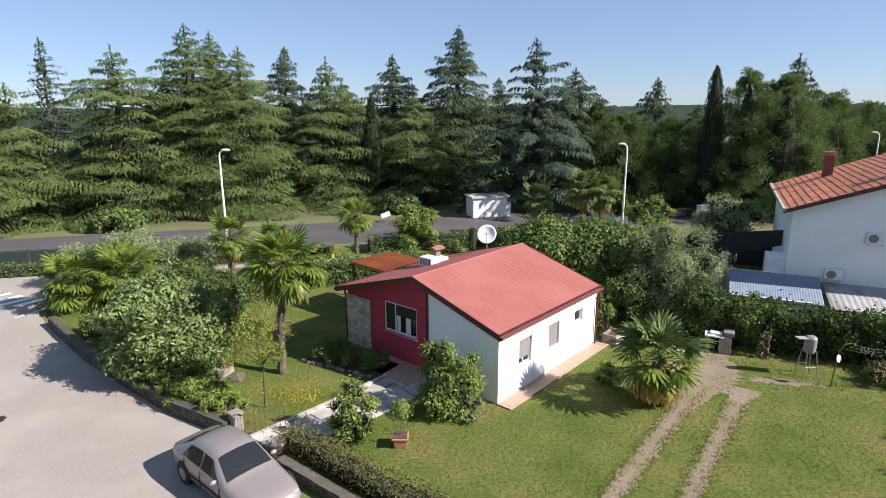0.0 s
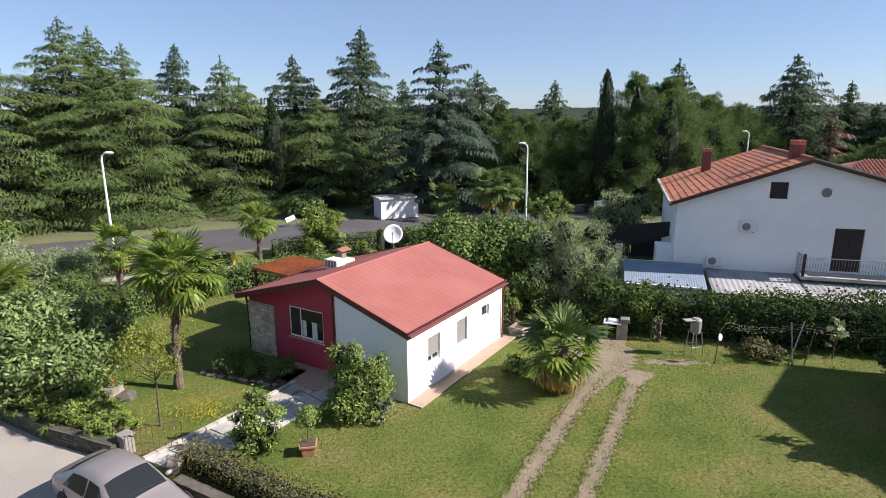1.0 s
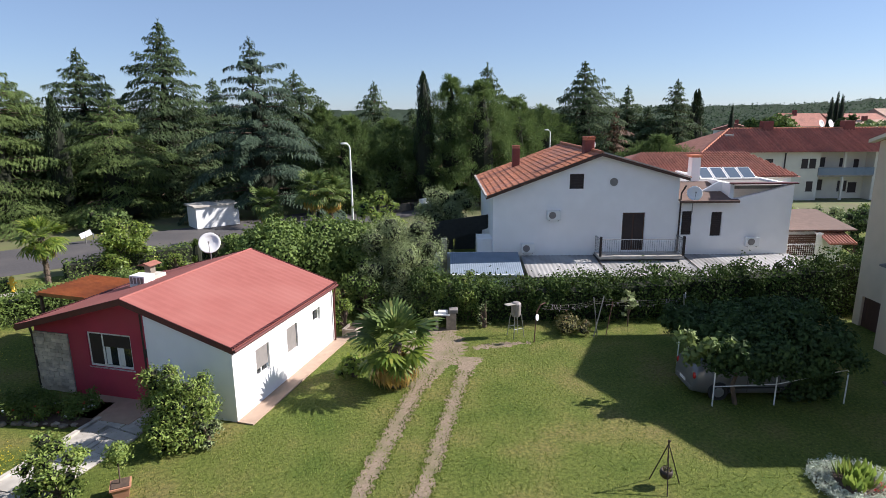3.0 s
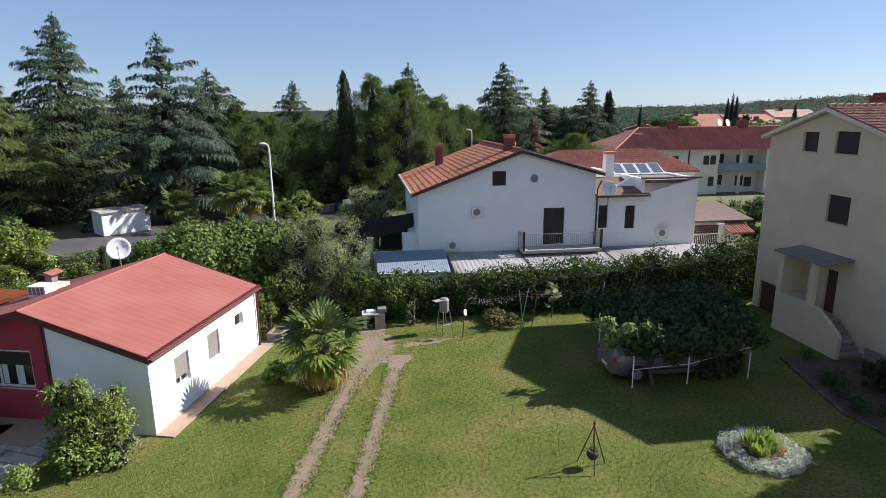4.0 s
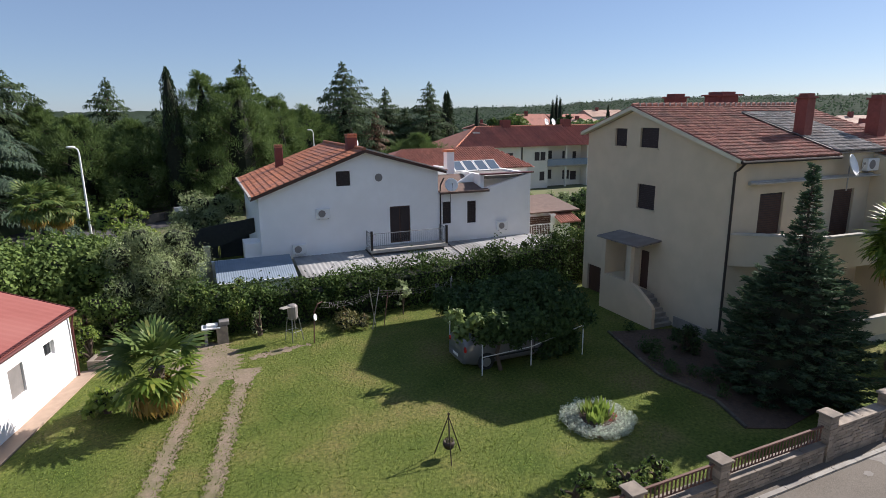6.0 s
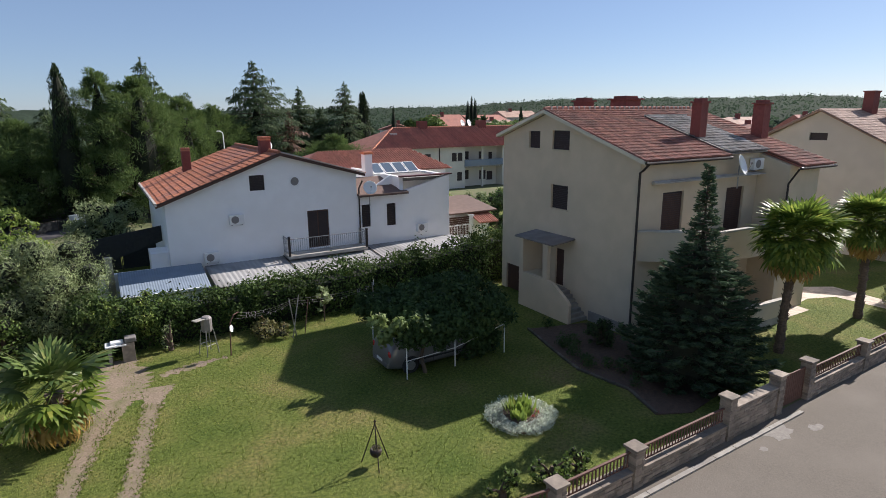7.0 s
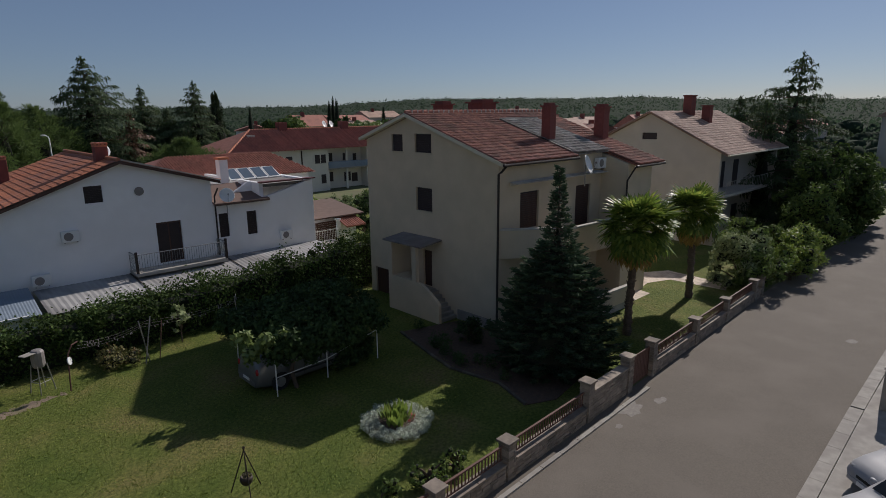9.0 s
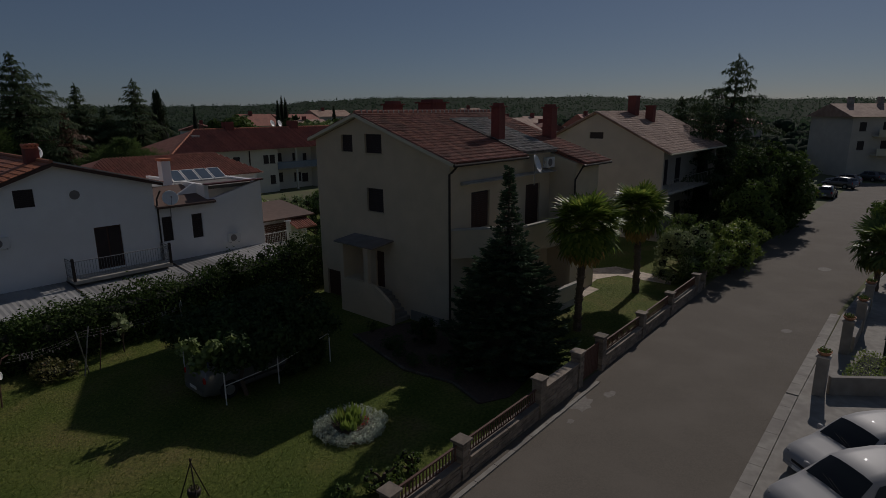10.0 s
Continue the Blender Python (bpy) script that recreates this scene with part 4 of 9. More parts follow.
    # solar collectors on the flat roof
    s = part("solar_rack", MB().tube([(14.1, 4.5, 5.8), (14.1, 4.5, 6.5)], 0.04, 6).tube([(17.1, 4.5, 5.8), (17.1, 4.5, 6.5)], 0.04, 6), M_METAL, h, "tilted solar collector rack")
    for k in range(4):
        x = 13.75 + k * 0.92
        mb = MB().wallprism([(3.4, 5.92), (4.6, 6.55), (4.57, 6.61), (3.37, 5.98)], x, x + 0.85, "x")
        pn = part("solar_panel", mb, M_PVC, s, "pale framed solar collector")
        part("glass", MB().wallprism([(3.46, 6.032), (4.50, 6.578), (4.495, 6.588), (3.455, 6.042)], x + 0.07, x + 0.78, "x"), M_SOLAR, pn)
    # rear wing with a hipped roof
    part("rear_wing", MB().box(10.0, 11.01, -0.1, 23.5, 18.0, 5.38).box(18.0, 9.9, -0.1, 23.5, 11.0, 5.38), M_WHITE, h, "white rear wing")
    P = [(9.5, 9.5, 5.4), (24.0, 9.5, 5.4), (24.0, 18.5, 5.4), (9.5, 18.5, 5.4), (13.3, 14.0, 6.95), (22.0, 14.0, 6.95)]
    part("hip_roof", MB().add(P, [(0, 1, 5, 4), (1, 2, 5), (2, 3, 4, 5), (3, 0, 4), (3, 2, 1, 0)]), M_TILEFAR, h, "orange tiled hipped roof")
    mb = MB()
    for i in range(62):
        x = 9.6 + i * 0.235
        k = min(1.0, (x - 9.5) / 3.8, (24.0 - x) / 2.0)
        if k > 0.05:
            n = max(1, int(11 * k))
            for j in range(n):
                a, b = j * k / n, (j + 1.12) * k / n
                mb.tube([(x, 9.5 + 4.5 * a, 5.45 + 1.55 * a), (x, 9.5 + 4.5 * b, 5.42 + 1.55 * b)], [0.085, 0.07], 5, False)
    part("tile_row_relief", mb, M_TILEFAR, h)["kind"] = "stuff"
    # terrace with a trellis rail on the far side
    part("side_terrace", MB().box(17.8, 0.6, 1.0, 20.2, 4.5, 1.2), M_PAVE, h, "pale side terrace")
    rail(h, (17.85, 0.65, 1.2), (20.1, 0.65, 1.2), 1.0, M_WPAINT)
    # small outbuilding behind it with a louvred gate
    o = part("outbuilding", MB().box(19.1, 2.6, -0.1, 23.0, 6.0, 2.6), M_WHITE, h, "low white outbuilding")
    part("roof", MB().wallprism([(2.0, 2.72), (6.4, 3.35), (6.4, 3.45), (2.0, 2.82)], 18.8, 23.4, "x"), M_ANNEX, o, "brown sheet roof")
    part("pillar", MB().box(20.8, 1.9, -0.1, 21.2, 2.25, 2.62), M_WHITE, o, "white gate pillar")
    for k in range(10):
        part("louvre", MB().box(19.05, 1.95, 1.15 + k * 0.14, 20.78, 2.0, 1.27 + k * 0.14), M_BROWN, o)
    part("awning", MB().wallprism([(1.0, 2.05), (2.58, 2.6), (2.58, 2.66), (1.0, 2.11)], 21.1, 22.8, "x"), M_TILEFAR, o, "small red tiled awning")
    mb = MB()
    for k in range(9):
        mb.tube([(21.15 + k * 0.2, 0.98, 2.12), (21.15 + k * 0.2, 2.56, 2.67)], 0.06, 6)
    part("awning_tiles", mb, M_TILEFAR, o)["kind"] = "stuff"
    # sheet roofs leaning on the wall
    mb = MB()
    corrugated(mb, (1.7, 0.0, 1.78), (16.2, 0, 0), (0, -3.6, -0.35), 62, 0.010, 2)
    c = part("lean_to_roof", mb, M_CANOPY, h, "weathered grey corrugated lean-to roof")
    for x in (6.1, 11.4):
        part("seam", MB().wallprism([(-3.6, 1.46), (-0.02, 1.80), (-0.02, 1.83), (-3.6, 1.49)], x, x + 0.06, "x"), M_IRON, c, "dark joint strip")
    for x in (2.0, 5.5, 9.0, 12.5, 16.0):
        part("post", MB().box(x, -3.4, -0.1, x + 0.1, -3.3, 1.42), M_BROWN, c)
    mb = MB()
    corrugated(mb, (-2.6, -0.2, 2.05), (4.1, 0, 0), (0, -2.9, -0.65), 34, 0.005)
    c = part("shed_roof", mb, M_BLUEROOF, h, "pale blue corrugated shed roof")
    part("shed_wall", MB().box(-2.4, -2.8, -0.1, 1.3, -0.3, 1.36), M_WHITE, c)
    part("shed_edge", MB().box(-2.6, -3.12, 1.36, 1.0, -3.02, 1.46), M_WPAINT, c)
    # garden wall, terrace and pillar beside
    part("side_wall", MB().box(-3.6, 0.2, -0.1, 0.0, 0.5, 1.9), M_WHITE, h, "white garden wall")
    part("pillar", MB().box(-3.1, -0.3, -0.1, -2.75, 0.1, 2.9), M_CONC, h, "grey pillar")
    part("small_block", MB().box(-0.9, 0.5, -0.1, 0.0, 2.2, 2.7), M_WHITE, h, "white block by the wall")
    part("screen", MB().wallprism([(-4.5, 1.5), (-0.05, 2.9), (-0.05, 3.8), (-4.5, 3.2)], 3.0, 3.08), M_BLACKNET, h, "dark net screen")
    return h


white_house()
satellite_dish("satellite_dish", Matrix.Translation(Vector((*(Vector((17.5, 29.2)) + SF * 11.8 - SK * 0.25), 4.95))), 0.43, 22, -38, "white satellite dish on the annex roof", 0.55)


# ---- the tan house ----
def tan_house():
    h = thing("tan_house", at(25.51, 6.54, 0, ST), "tall tan rendered house with a weathered tiled roof", "house")
    Y1, RY, RZ, X1 = 9.75, 6.1, 10.15, 11.3
    zs = lambda y: RZ - 0.33 * abs(y - RY)
    under = lambda y: zs(y) - 0.16
    BREAKS[under] = (RY,)
    G = pose(0, 0, 0, 0, 0, 90)
    # gable: x' = y, outward is +y' after the turn
    holes = [(4.42, 5.65, 5.24, 6.45), (4.44, 5.69, 8.22, 9.16), (6.64, 7.55, 8.22, 9.10), (4.5, 5.15, 1.25, 3.2), (8.1, 9.3, -0.02, 1.5)]
    mb = MB()
    wall_with_holes(mb, 0, Y1, -0.05, under, holes, -0.3, 0)
    part("wall", mb.mesh("wall"), M_TAN, h, "tan gable wall in shade", m=G)
    for a, b, z0, z1 in holes:
        w = part("window" if z0 > 4 else "door", MB().box(a, -0.18, z0, b, -0.12, z1), M_DARK if z0 > 4 else M_BROWN, h, "closed dark shutter" if z0 > 4 else "dark door", m=G)
        if z0 > 4:
            n = int((z1 - z0) / 0.09)
            for k in range(n):
                part("slat", MB().box(a + 0.05, -0.12, z0 + 0.04 + k * 0.09, b - 0.05, -0.085, z0 + 0.10 + k * 0.09), M_DARK, w)
            part("sill", MB().box(a - 0.06, -0.12, z0 - 0.06, b + 0.06, 0.06, z0 - 0.004), M_TAN, w)
    # street side
    FZ = 3.75
    mb = MB()
    sh = [(1.55, 3.0, 4.7, 6.5), (6.2, 7.6, 4.0, 6.4), (1.2, 2.6, 1.1, 2.6), (5.0, 7.2, 0.3, 2.7)]
    wall_with_holes(mb, 0.3, 8.6, -0.05, under(0.15), sh, 0.0, 0.3)
    part("wall", mb, M_TAN, h, "tan street wall")
    for a, b, z0, z1 in sh:
        w = part("window", MB().box(a, 0.12, z0, b, 0.18, z1), M_DARK, h, "dark shuttered opening")
        n = int((z1 - z0) / 0.1)
        for k in range(n):
            part("slat", MB().box(a + 0.05, 0.08, z0 + 0.03 + k * 0.1, b - 0.05, 0.12, z0 + 0.10 + k * 0.1), M_BROWN, w)
    part("wall", MB().box(0.3, Y1 - 0.3, -0.05, X1, Y1, under(Y1) - 0.0), M_TAN, h)
    mb = MB()
    wall_with_holes(mb, -1.6, Y1 - 0.3, -0.05, under, [], -X1, -X1 + 0.3)
    part("wall", mb.mesh("wall"), M_TAN, h, m=G)
    # projecting wing
    part("wall", MB().wallprism([(-1.6, -0.05), (0.3, -0.05), (0.3, under(0.3)), (-1.6, under(-1.6))], 8.6, 8.9, "x"), M_TAN, h, "tan wing side wall")
    part("wall", MB().box(8.9, -1.6, -0.05, X1 - 0.3, -1.3, under(-1.6)), M_TAN, h)
    # roof slopes
    tiled_slope(h, (-0.3, RY, RZ), (5.9, 0, 0), (0, -(RY + 0.45), -(RY + 0.45) * 0.33), M_TILE2, 0.22, 0.34, 0, 11, 0.03, 0.75)
    tiled_slope(h, (5.6, RY, RZ), (3.2, 0, 0), (0, -(RY - 4.6), -(RY - 4.6) * 0.33), M_TILE2, 0.22, 0.34, 0, 12, 0.03, 0.75)
    tiled_slope(h, (8.8, RY, RZ), (2.9, 0, 0), (0, -(RY + 2.1), -(RY + 2.1) * 0.33), M_TILE2, 0.22, 0.34, 0, 13, 0.03, 0.75)
    tiled_slope(h, (-0.3, RY, RZ), (12.0, 0, 0), (0, Y1 + 0.3 - RY, -(Y1 + 0.3 - RY) * 0.33), M_TILE2, 0.22, 0.34, 0, 14, 0.03, 0.75)
    tiled_slope(h, (5.6, 4.65, zs(4.65) + 0.10), (3.25, 0, 0), (0, -4.95, -4.95 * 0.33), M_GREYTILE, 0.22, 0.34, 0, 15, 0.03, 0.75)
    part("roof_step", MB().box(5.5, 4.6, zs(4.65) + 0.05, 8.9, 4.72, zs(4.65) + 0.22), M_PAVE, h)
    part("flashing", MB().wallprism([(-0.1, zs(-0.1) + 0.02), (4.65, zs(4.65) + 0.02), (4.65, zs(4.65) + 0.16), (-0.1, zs(-0.1) + 0.16)], 5.48, 5.56, "x"), M_IRON, h, "dark flashing")
    mb = MB()
    for i in range(32):
        x = -0.25 + i * 0.375
        mb.tube([(x, RY, RZ + 0.06), (x + 0.40, RY, RZ + 0.085)], [0.10, 0.12], 8)
    part("ridge_tiles", mb, M_TILEFAR, h, "ridge tiles bedded in pale mortar")
    mb = MB()
    for i in range(32):
        x = -0.2 + i * 0.375
        mb.box(x + 0.30, RY - 0.13, RZ + 0.0, x + 0.38, RY + 0.13, RZ + 0.19)
    part("ridge_mortar", mb, M_PAVE, h)
    mb = MB()
    mb.wallprism([(-0.45, zs(-0.45) - 0.14), (RY, RZ - 0.14), (RY, RZ + 0.02), (-0.45, zs(-0.45) + 0.02)], -0.34, -0.02, "x")
    mb.wallprism([(Y1 + 0.3, zs(Y1 + 0.3) - 0.14), (RY, RZ - 0.14), (RY, RZ + 0.02), (Y1 + 0.3, zs(Y1 + 0.3) + 0.02)], -0.34, -0.02, "x")
    part("verge", mb, M_CREAM, h, "pale verge")
    part("gutter", MB().tube([(-0.3, -0.5, zs(-0.45) - 0.08), (5.6, -0.5, zs(-0.45) - 0.08)], 0.07, 8), M_IRON, h, "dark gutter")
    part("gutter", MB().tube([(8.5, -2.15, zs(-2.1) - 0.08), (11.7, -2.15, zs(-2.1) - 0.08)], 0.07, 8), M_IRON, h, "dark gutter")
    part("downpipe", MB().tube([(-0.08, -0.5, zs(-0.45) - 0.1), (-0.08, -0.2, zs(-0.45) - 0.4), (-0.08, -0.04, zs(-0.45) - 0.5), (-0.08, -0.04, 0)], 0.055, 8), M_IRON, h, "dark downpipe on the corner")
    part("downpipe", MB().tube([(8.5, -2.1, zs(-2.1) - 0.1), (8.52, -1.65, 6.6), (8.52, -1.65, 0)], 0.05, 8), M_IRON, h, "dark downpipe")
    # chimneys
    for x, y, w, hh in ((5.9, 1.65, 0.54, 1.75), (10.9, 1.5, 0.62, 1.75), (3.9, 7.6, 0.8, 0.95), (7.0, 7.4, 1.2, 1.0)):
        z = zs(y)
        c = part("chimney", MB().box(x - w / 2, y - w / 2, z - 0.2, x + w / 2, y + w / 2, z + hh), M_BRICK, h, "red chimney with a flat cap", bevel=0.015)
        part("cap", MB().box(x - w * 0.62, y - w * 0.62, z + hh, x + w * 0.62, y + w * 0.62, z + hh + 0.08), M_BRICK, c)
        part("hood", MB().box(x - w * 0.4, y - w * 0.4, z + hh + 0.08, x + w * 0.4, y + w * 0.4, z + hh + 0.22), M_BRICK, c)
    # terrace over the porch
    terr = [(0.1, 0.0), (3.0, -2.2), (7.6, -2.4), (8.6, -1.6), (8.6, 0.0)]
    t = part("terrace", MB().prism(list(reversed(terr)), 3.55, 3.8), M_TAN, h, "terrace slab over the porch")
    for (a, b), (c, d) in zip(terr, terr[1:4]):
        p, q = Vector((a, b)), Vector((c, d))
        n = Vector((-(q - p).normalized().y, (q - p).normalized().x)) * 0.14
        part("parapet", MB().prism([tuple(p), tuple(q), tuple(q + n), tuple(p + n)], 3.8, 4.88), M_TAN, t, "tan parapet")
        e = (q - p).normalized() * 0.04
        part("coping", MB().prism([tuple(p - e - n * 0.3), tuple(q + e - n * 0.3), tuple(q + e + n * 1.3), tuple(p - e + n * 1.3)], 4.88, 4.96), M_PAVE, t, "pale stone coping")
    for x, y in ((3.0, -2.05), (7.5, -2.2)):
        part("column", MB().box(x - 0.15, y - 0.0, 0, x + 0.15, y + 0.3, 3.55), M_TAN, t)
    part("porch_floor", MB().prism([(0.6, 0), (3.0, -2.4), (7.6, -2.6), (8.6, -1.7), (8.6, 0)], 0.0, 0.35), M_PAVE, t)
    part("low_wall", MB().prism([(3.0, -2.4), (7.6, -2.6), (7.6, -2.45), (3.0, -2.25)], 0.35, 1.15), M_TAN, t)
    part("low_wall", MB().prism([(0.6, -0.15), (3.0, -2.4), (3.1, -2.28), (0.7, 0.0)], 0.35, 1.15), M_TAN, t)
    part("coping", MB().prism([(2.9, -2.45), (7.7, -2.65), (7.7, -2.4), (2.9, -2.2)], 1.15, 1.22), M_PAVE, t)
    # rolled awning under the eave
    part("awning", MB().tube([(0.7, -0.12, 7.0), (8.5, -0.12, 7.0)], 0.09, 8).box(0.7, -0.5, 6.98, 8.5, -0.05, 7.03), M_PAVE, h, "rolled pale awning")
    ac_unit(h, pose(8.2, -0.0, 7.2))
    # outside stair with a small porch roof on the gable
    st = part("stair_block", MB().wallprism([(2.65, 0.0), (6.5, 0.0), (6.5, 1.85), (4.35, 1.85), (3.9, 1.78), (3.3, 1.45), (2.8, 1.12), (2.65, 0.95)], -1.3, -1.12, "x"), M_TAN, h, "tan stair side wall")
    for k in range(7):
        part("step", MB().box(-1.12, 2.7 + k * 0.21, 0, -0.004, 2.7 + (k + 1) * 0.21 + 0.02, 0.17 * (k + 1)), M_CONC, st)
    part("landing", MB().box(-1.12, 4.20, 0.0, -0.004, 6.5, 1.24), M_CONC, st)
    part("pillar", MB().box(-1.3, 6.2, 1.85, -0.002, 6.5, 3.68), M_TAN, st)
    part("pillar", MB().box(-1.3, 4.3, 1.85, -1.1, 4.6, 3.68), M_TAN, st)
    mb = MB().wallprism([(-1.45, 3.68), (0.0, 3.84), (0.0, 3.92), (-1.45, 3.76)], 3.75, 6.75)
    part("porch_roof", mb, M_GREYROOF, h, "small dark porch roof")
    part("plinth", MB().box(-0.05, 0.0, 0.0, -0.002, 2.6, 0.5), M_CONC, h, "pale plinth")
    return h


tan_house()
satellite_dish("satellite_dish", Matrix.Translation(Vector((*(Vector((25.51, 6.54)) + SF * 6.4 - SK * 0.45), 7.0))), 0.5, 20, -8, "white satellite dish on the tan house", 0.5)

# ---- plants ----
def rand_dirs(rng, n, up=0.0):
    d = rng.normal(size=(n, 3))
    d[:, 2] += up
    return d / (np.linalg.norm(d, axis=1, keepdims=True) + 1e-9)


def conifer(x, y, h, r, leaf, seed, dens=70.0, gap=1.4, rise=0.10, droop=0.30, size=0.34, bare=0.0, label="", low=0.03, ragged=0.22, plume=0.36, hang=0.16, whorl=9, slim=0.22, core=0.34, tip=0.5):
    """A layered cedar or spruce: a trunk with tiers of broad arching boughs that droop at their ends, and a clothed leader."""
    rng = np.random.RandomState(seed)
    t = thing("conifer_tree", at(x, y, 0, rng.uniform(0, 360)), label, "tree", "conifers")
    lean = rng.uniform(-0.3, 0.3, 2)
    mb = MB()
    rt = 0.016 * h + 0.05
    mb.tube([(lean[0] * k, lean[1] * k, h * k) for k in (0, 0.3, 0.6, 0.85, 0.98)], [rt, rt * 0.75, rt * 0.45, rt * 0.16, 0.015], 8)
    C, A, X, LN, WD = [], [], [], [], []
    z = h * low
    az = rng.uniform(0, 6.28)
    lop = rng.uniform(0, 6.28)
    while z < h * 0.985:
        k = z / h
        prof = r * float(np.interp(k, [0, 0.1, 0.35, 0.6, 0.76, 0.9, 1], [0.85, 1.0, 0.93, 0.70, 0.47, 0.19, 0.03]))
        nb = whorl if k < 0.85 else 6
        fat = rng.uniform(0.82, 1.12)
        for b in range(nb):
            az += 2 * math.pi / nb + rng.uniform(-0.35, 0.35)
            if rng.rand() < bare:
                continue
            L = max(0.38, prof * fat * (1 + 0.14 * math.sin(az + lop)) * rng.uniform(1 - 1.6 * ragged, 1 + ragged))
            z0 = z + rng.uniform(-0.30, 0.30) * gap * (1 if k < 0.7 else 0.4)
            out = np.array([math.cos(az), math.sin(az), 0])
            side = np.array([-out[1], out[0], 0])
            rs, dr = rise + rng.uniform(-0.05, 0.08) + tip * max(0, k - 0.62), droop * rng.uniform(0.7, 1.3) * (1 - 0.5 * k)
            if L > 1.0:
                mb.tube([(lean[0] * k, lean[1] * k, z0)] + [(lean[0] * k + out[0] * L * q, lean[1] * k + out[1] * L * q, z0 + L * (rs * q - dr * q ** 2.4) - 0.06) for q in (0.5, 0.9)], [0.03 + 0.008 * L, 0.02 + 0.003 * L, 0.008], 4, False)
            n = max(16, int((0.5 * L + 0.20 * L * L) * dens))
            q = rng.uniform(0.10, 1.0, n) ** 0.55
            # side shoots leave the bough at set places, so its edge is toothed
            shoot = np.round(q * L / 0.42) * 0.42 / L
            q = np.clip(shoot + rng.normal(0, 0.08, n) / L, 0.05, 1.02)
            wide = plume * L * np.sin(np.pi * np.clip(q, 0.02, 0.98) ** 0.85) ** 0.75 + 0.14
            lat = rng.choice([-1, 1], n) * wide * rng.uniform(0, 1, n) ** 0.7
            sg = np.sign(lat)
            fwd = np.abs(lat) * 0.55
            c = out * (np.minimum(L * q + fwd, L * 1.04))[:, None] + side * lat[:, None]
            edge = np.abs(lat) / wide
            lobes = 0.10 * np.sin(q * L * 3.1 + seed) * np.cos(lat * 3.7 + b)
            arch = z0 + L * (rs * q - dr * q ** 2.4) - 0.45 * wide * edge ** 1.8 + lobes
            fringe = rng.rand(n) < hang * (0.3 + np.maximum(edge, q) ** 2)
            c[:, 2] = arch + rng.normal(0, 0.03, n) - np.where(fringe, size * rng.uniform(0.1, 0.7, n), 0)
            c[:, 0] += lean[0] * k
            c[:, 1] += lean[1] * k
            a = out * 0.8 + side * (sg * (0.25 + 0.9 * edge))[:, None]
            a[:, 2] = -0.15 - 0.55 * np.maximum(edge, q)
            a += rng.normal(0, 0.32, (n, 3))
            a = np.where(fringe[:, None], a * 0.45 + np.array([0, 0, -0.8]), a)
            xx = side + out * (-sg * 0.5)[:, None]
            xx[:, 2] = rng.normal(0, 0.45, n)
            f = 1.0 if L > 1.4 else 0.72
            C.append(c), A.append(a), X.append(xx)
            LN.append(f * size * rng.uniform(0.6, 1.3, n)), WD.append(size * slim * rng.uniform(0.7, 1.4, n))
        z += gap * rng.uniform(0.85, 1.15) * (1 if k < 0.45 else 0.75 if k < 0.7 else 0.52 if k < 0.86 else 0.3)
    n = 60
    q = rng.uniform(0, 1, n)
    w = rng.uniform(0, 6.28, n)
    C.append(np.stack([lean[0] + 0.10 * np.cos(w), lean[1] + 0.10 * np.sin(w), h * (0.93 + 0.085 * q)], 1))
    A.append(np.stack([np.cos(w) * 0.7, np.sin(w) * 0.7, np.full(n, 0.9)], 1))
    X.append(rand_dirs(rng, n))
    LN.append(rng.uniform(0.25, 0.45, n)), WD.append(rng.uniform(0.06, 0.1, n))
    # loose foliage deep inside, where the boughs join
    n = int(26 * h)
    q, w = rng.uniform(0.1, 0.9, n), rng.uniform(0, 6.28, n)
    rad = r * (0.30 + 0.25 * rng.uniform(0, 1, n)) * (1 - q)
    C.append(np.stack([rad * np.cos(w), rad * np.sin(w), h * q], 1))
    A.append(rand_dirs(rng, n)), X.append(rand_dirs(rng, n))
    LN.append(rng.uniform(0.5, 0.9, n)), WD.append(rng.uniform(0.15, 0.3, n))
    part("trunk", mb, M_BARK, t)
    # dark cone inside the boughs, painted for the shade in the gaps
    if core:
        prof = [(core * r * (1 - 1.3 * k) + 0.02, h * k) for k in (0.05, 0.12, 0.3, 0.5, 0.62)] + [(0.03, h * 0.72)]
        part("core", MB().lathe(prof, 11), M_CROWNSHADE, t)
    part("crown", needles(np.concatenate(C), np.concatenate(A), np.concatenate(X), np.concatenate(LN), np.concatenate(WD)), leaf, t)
    return t


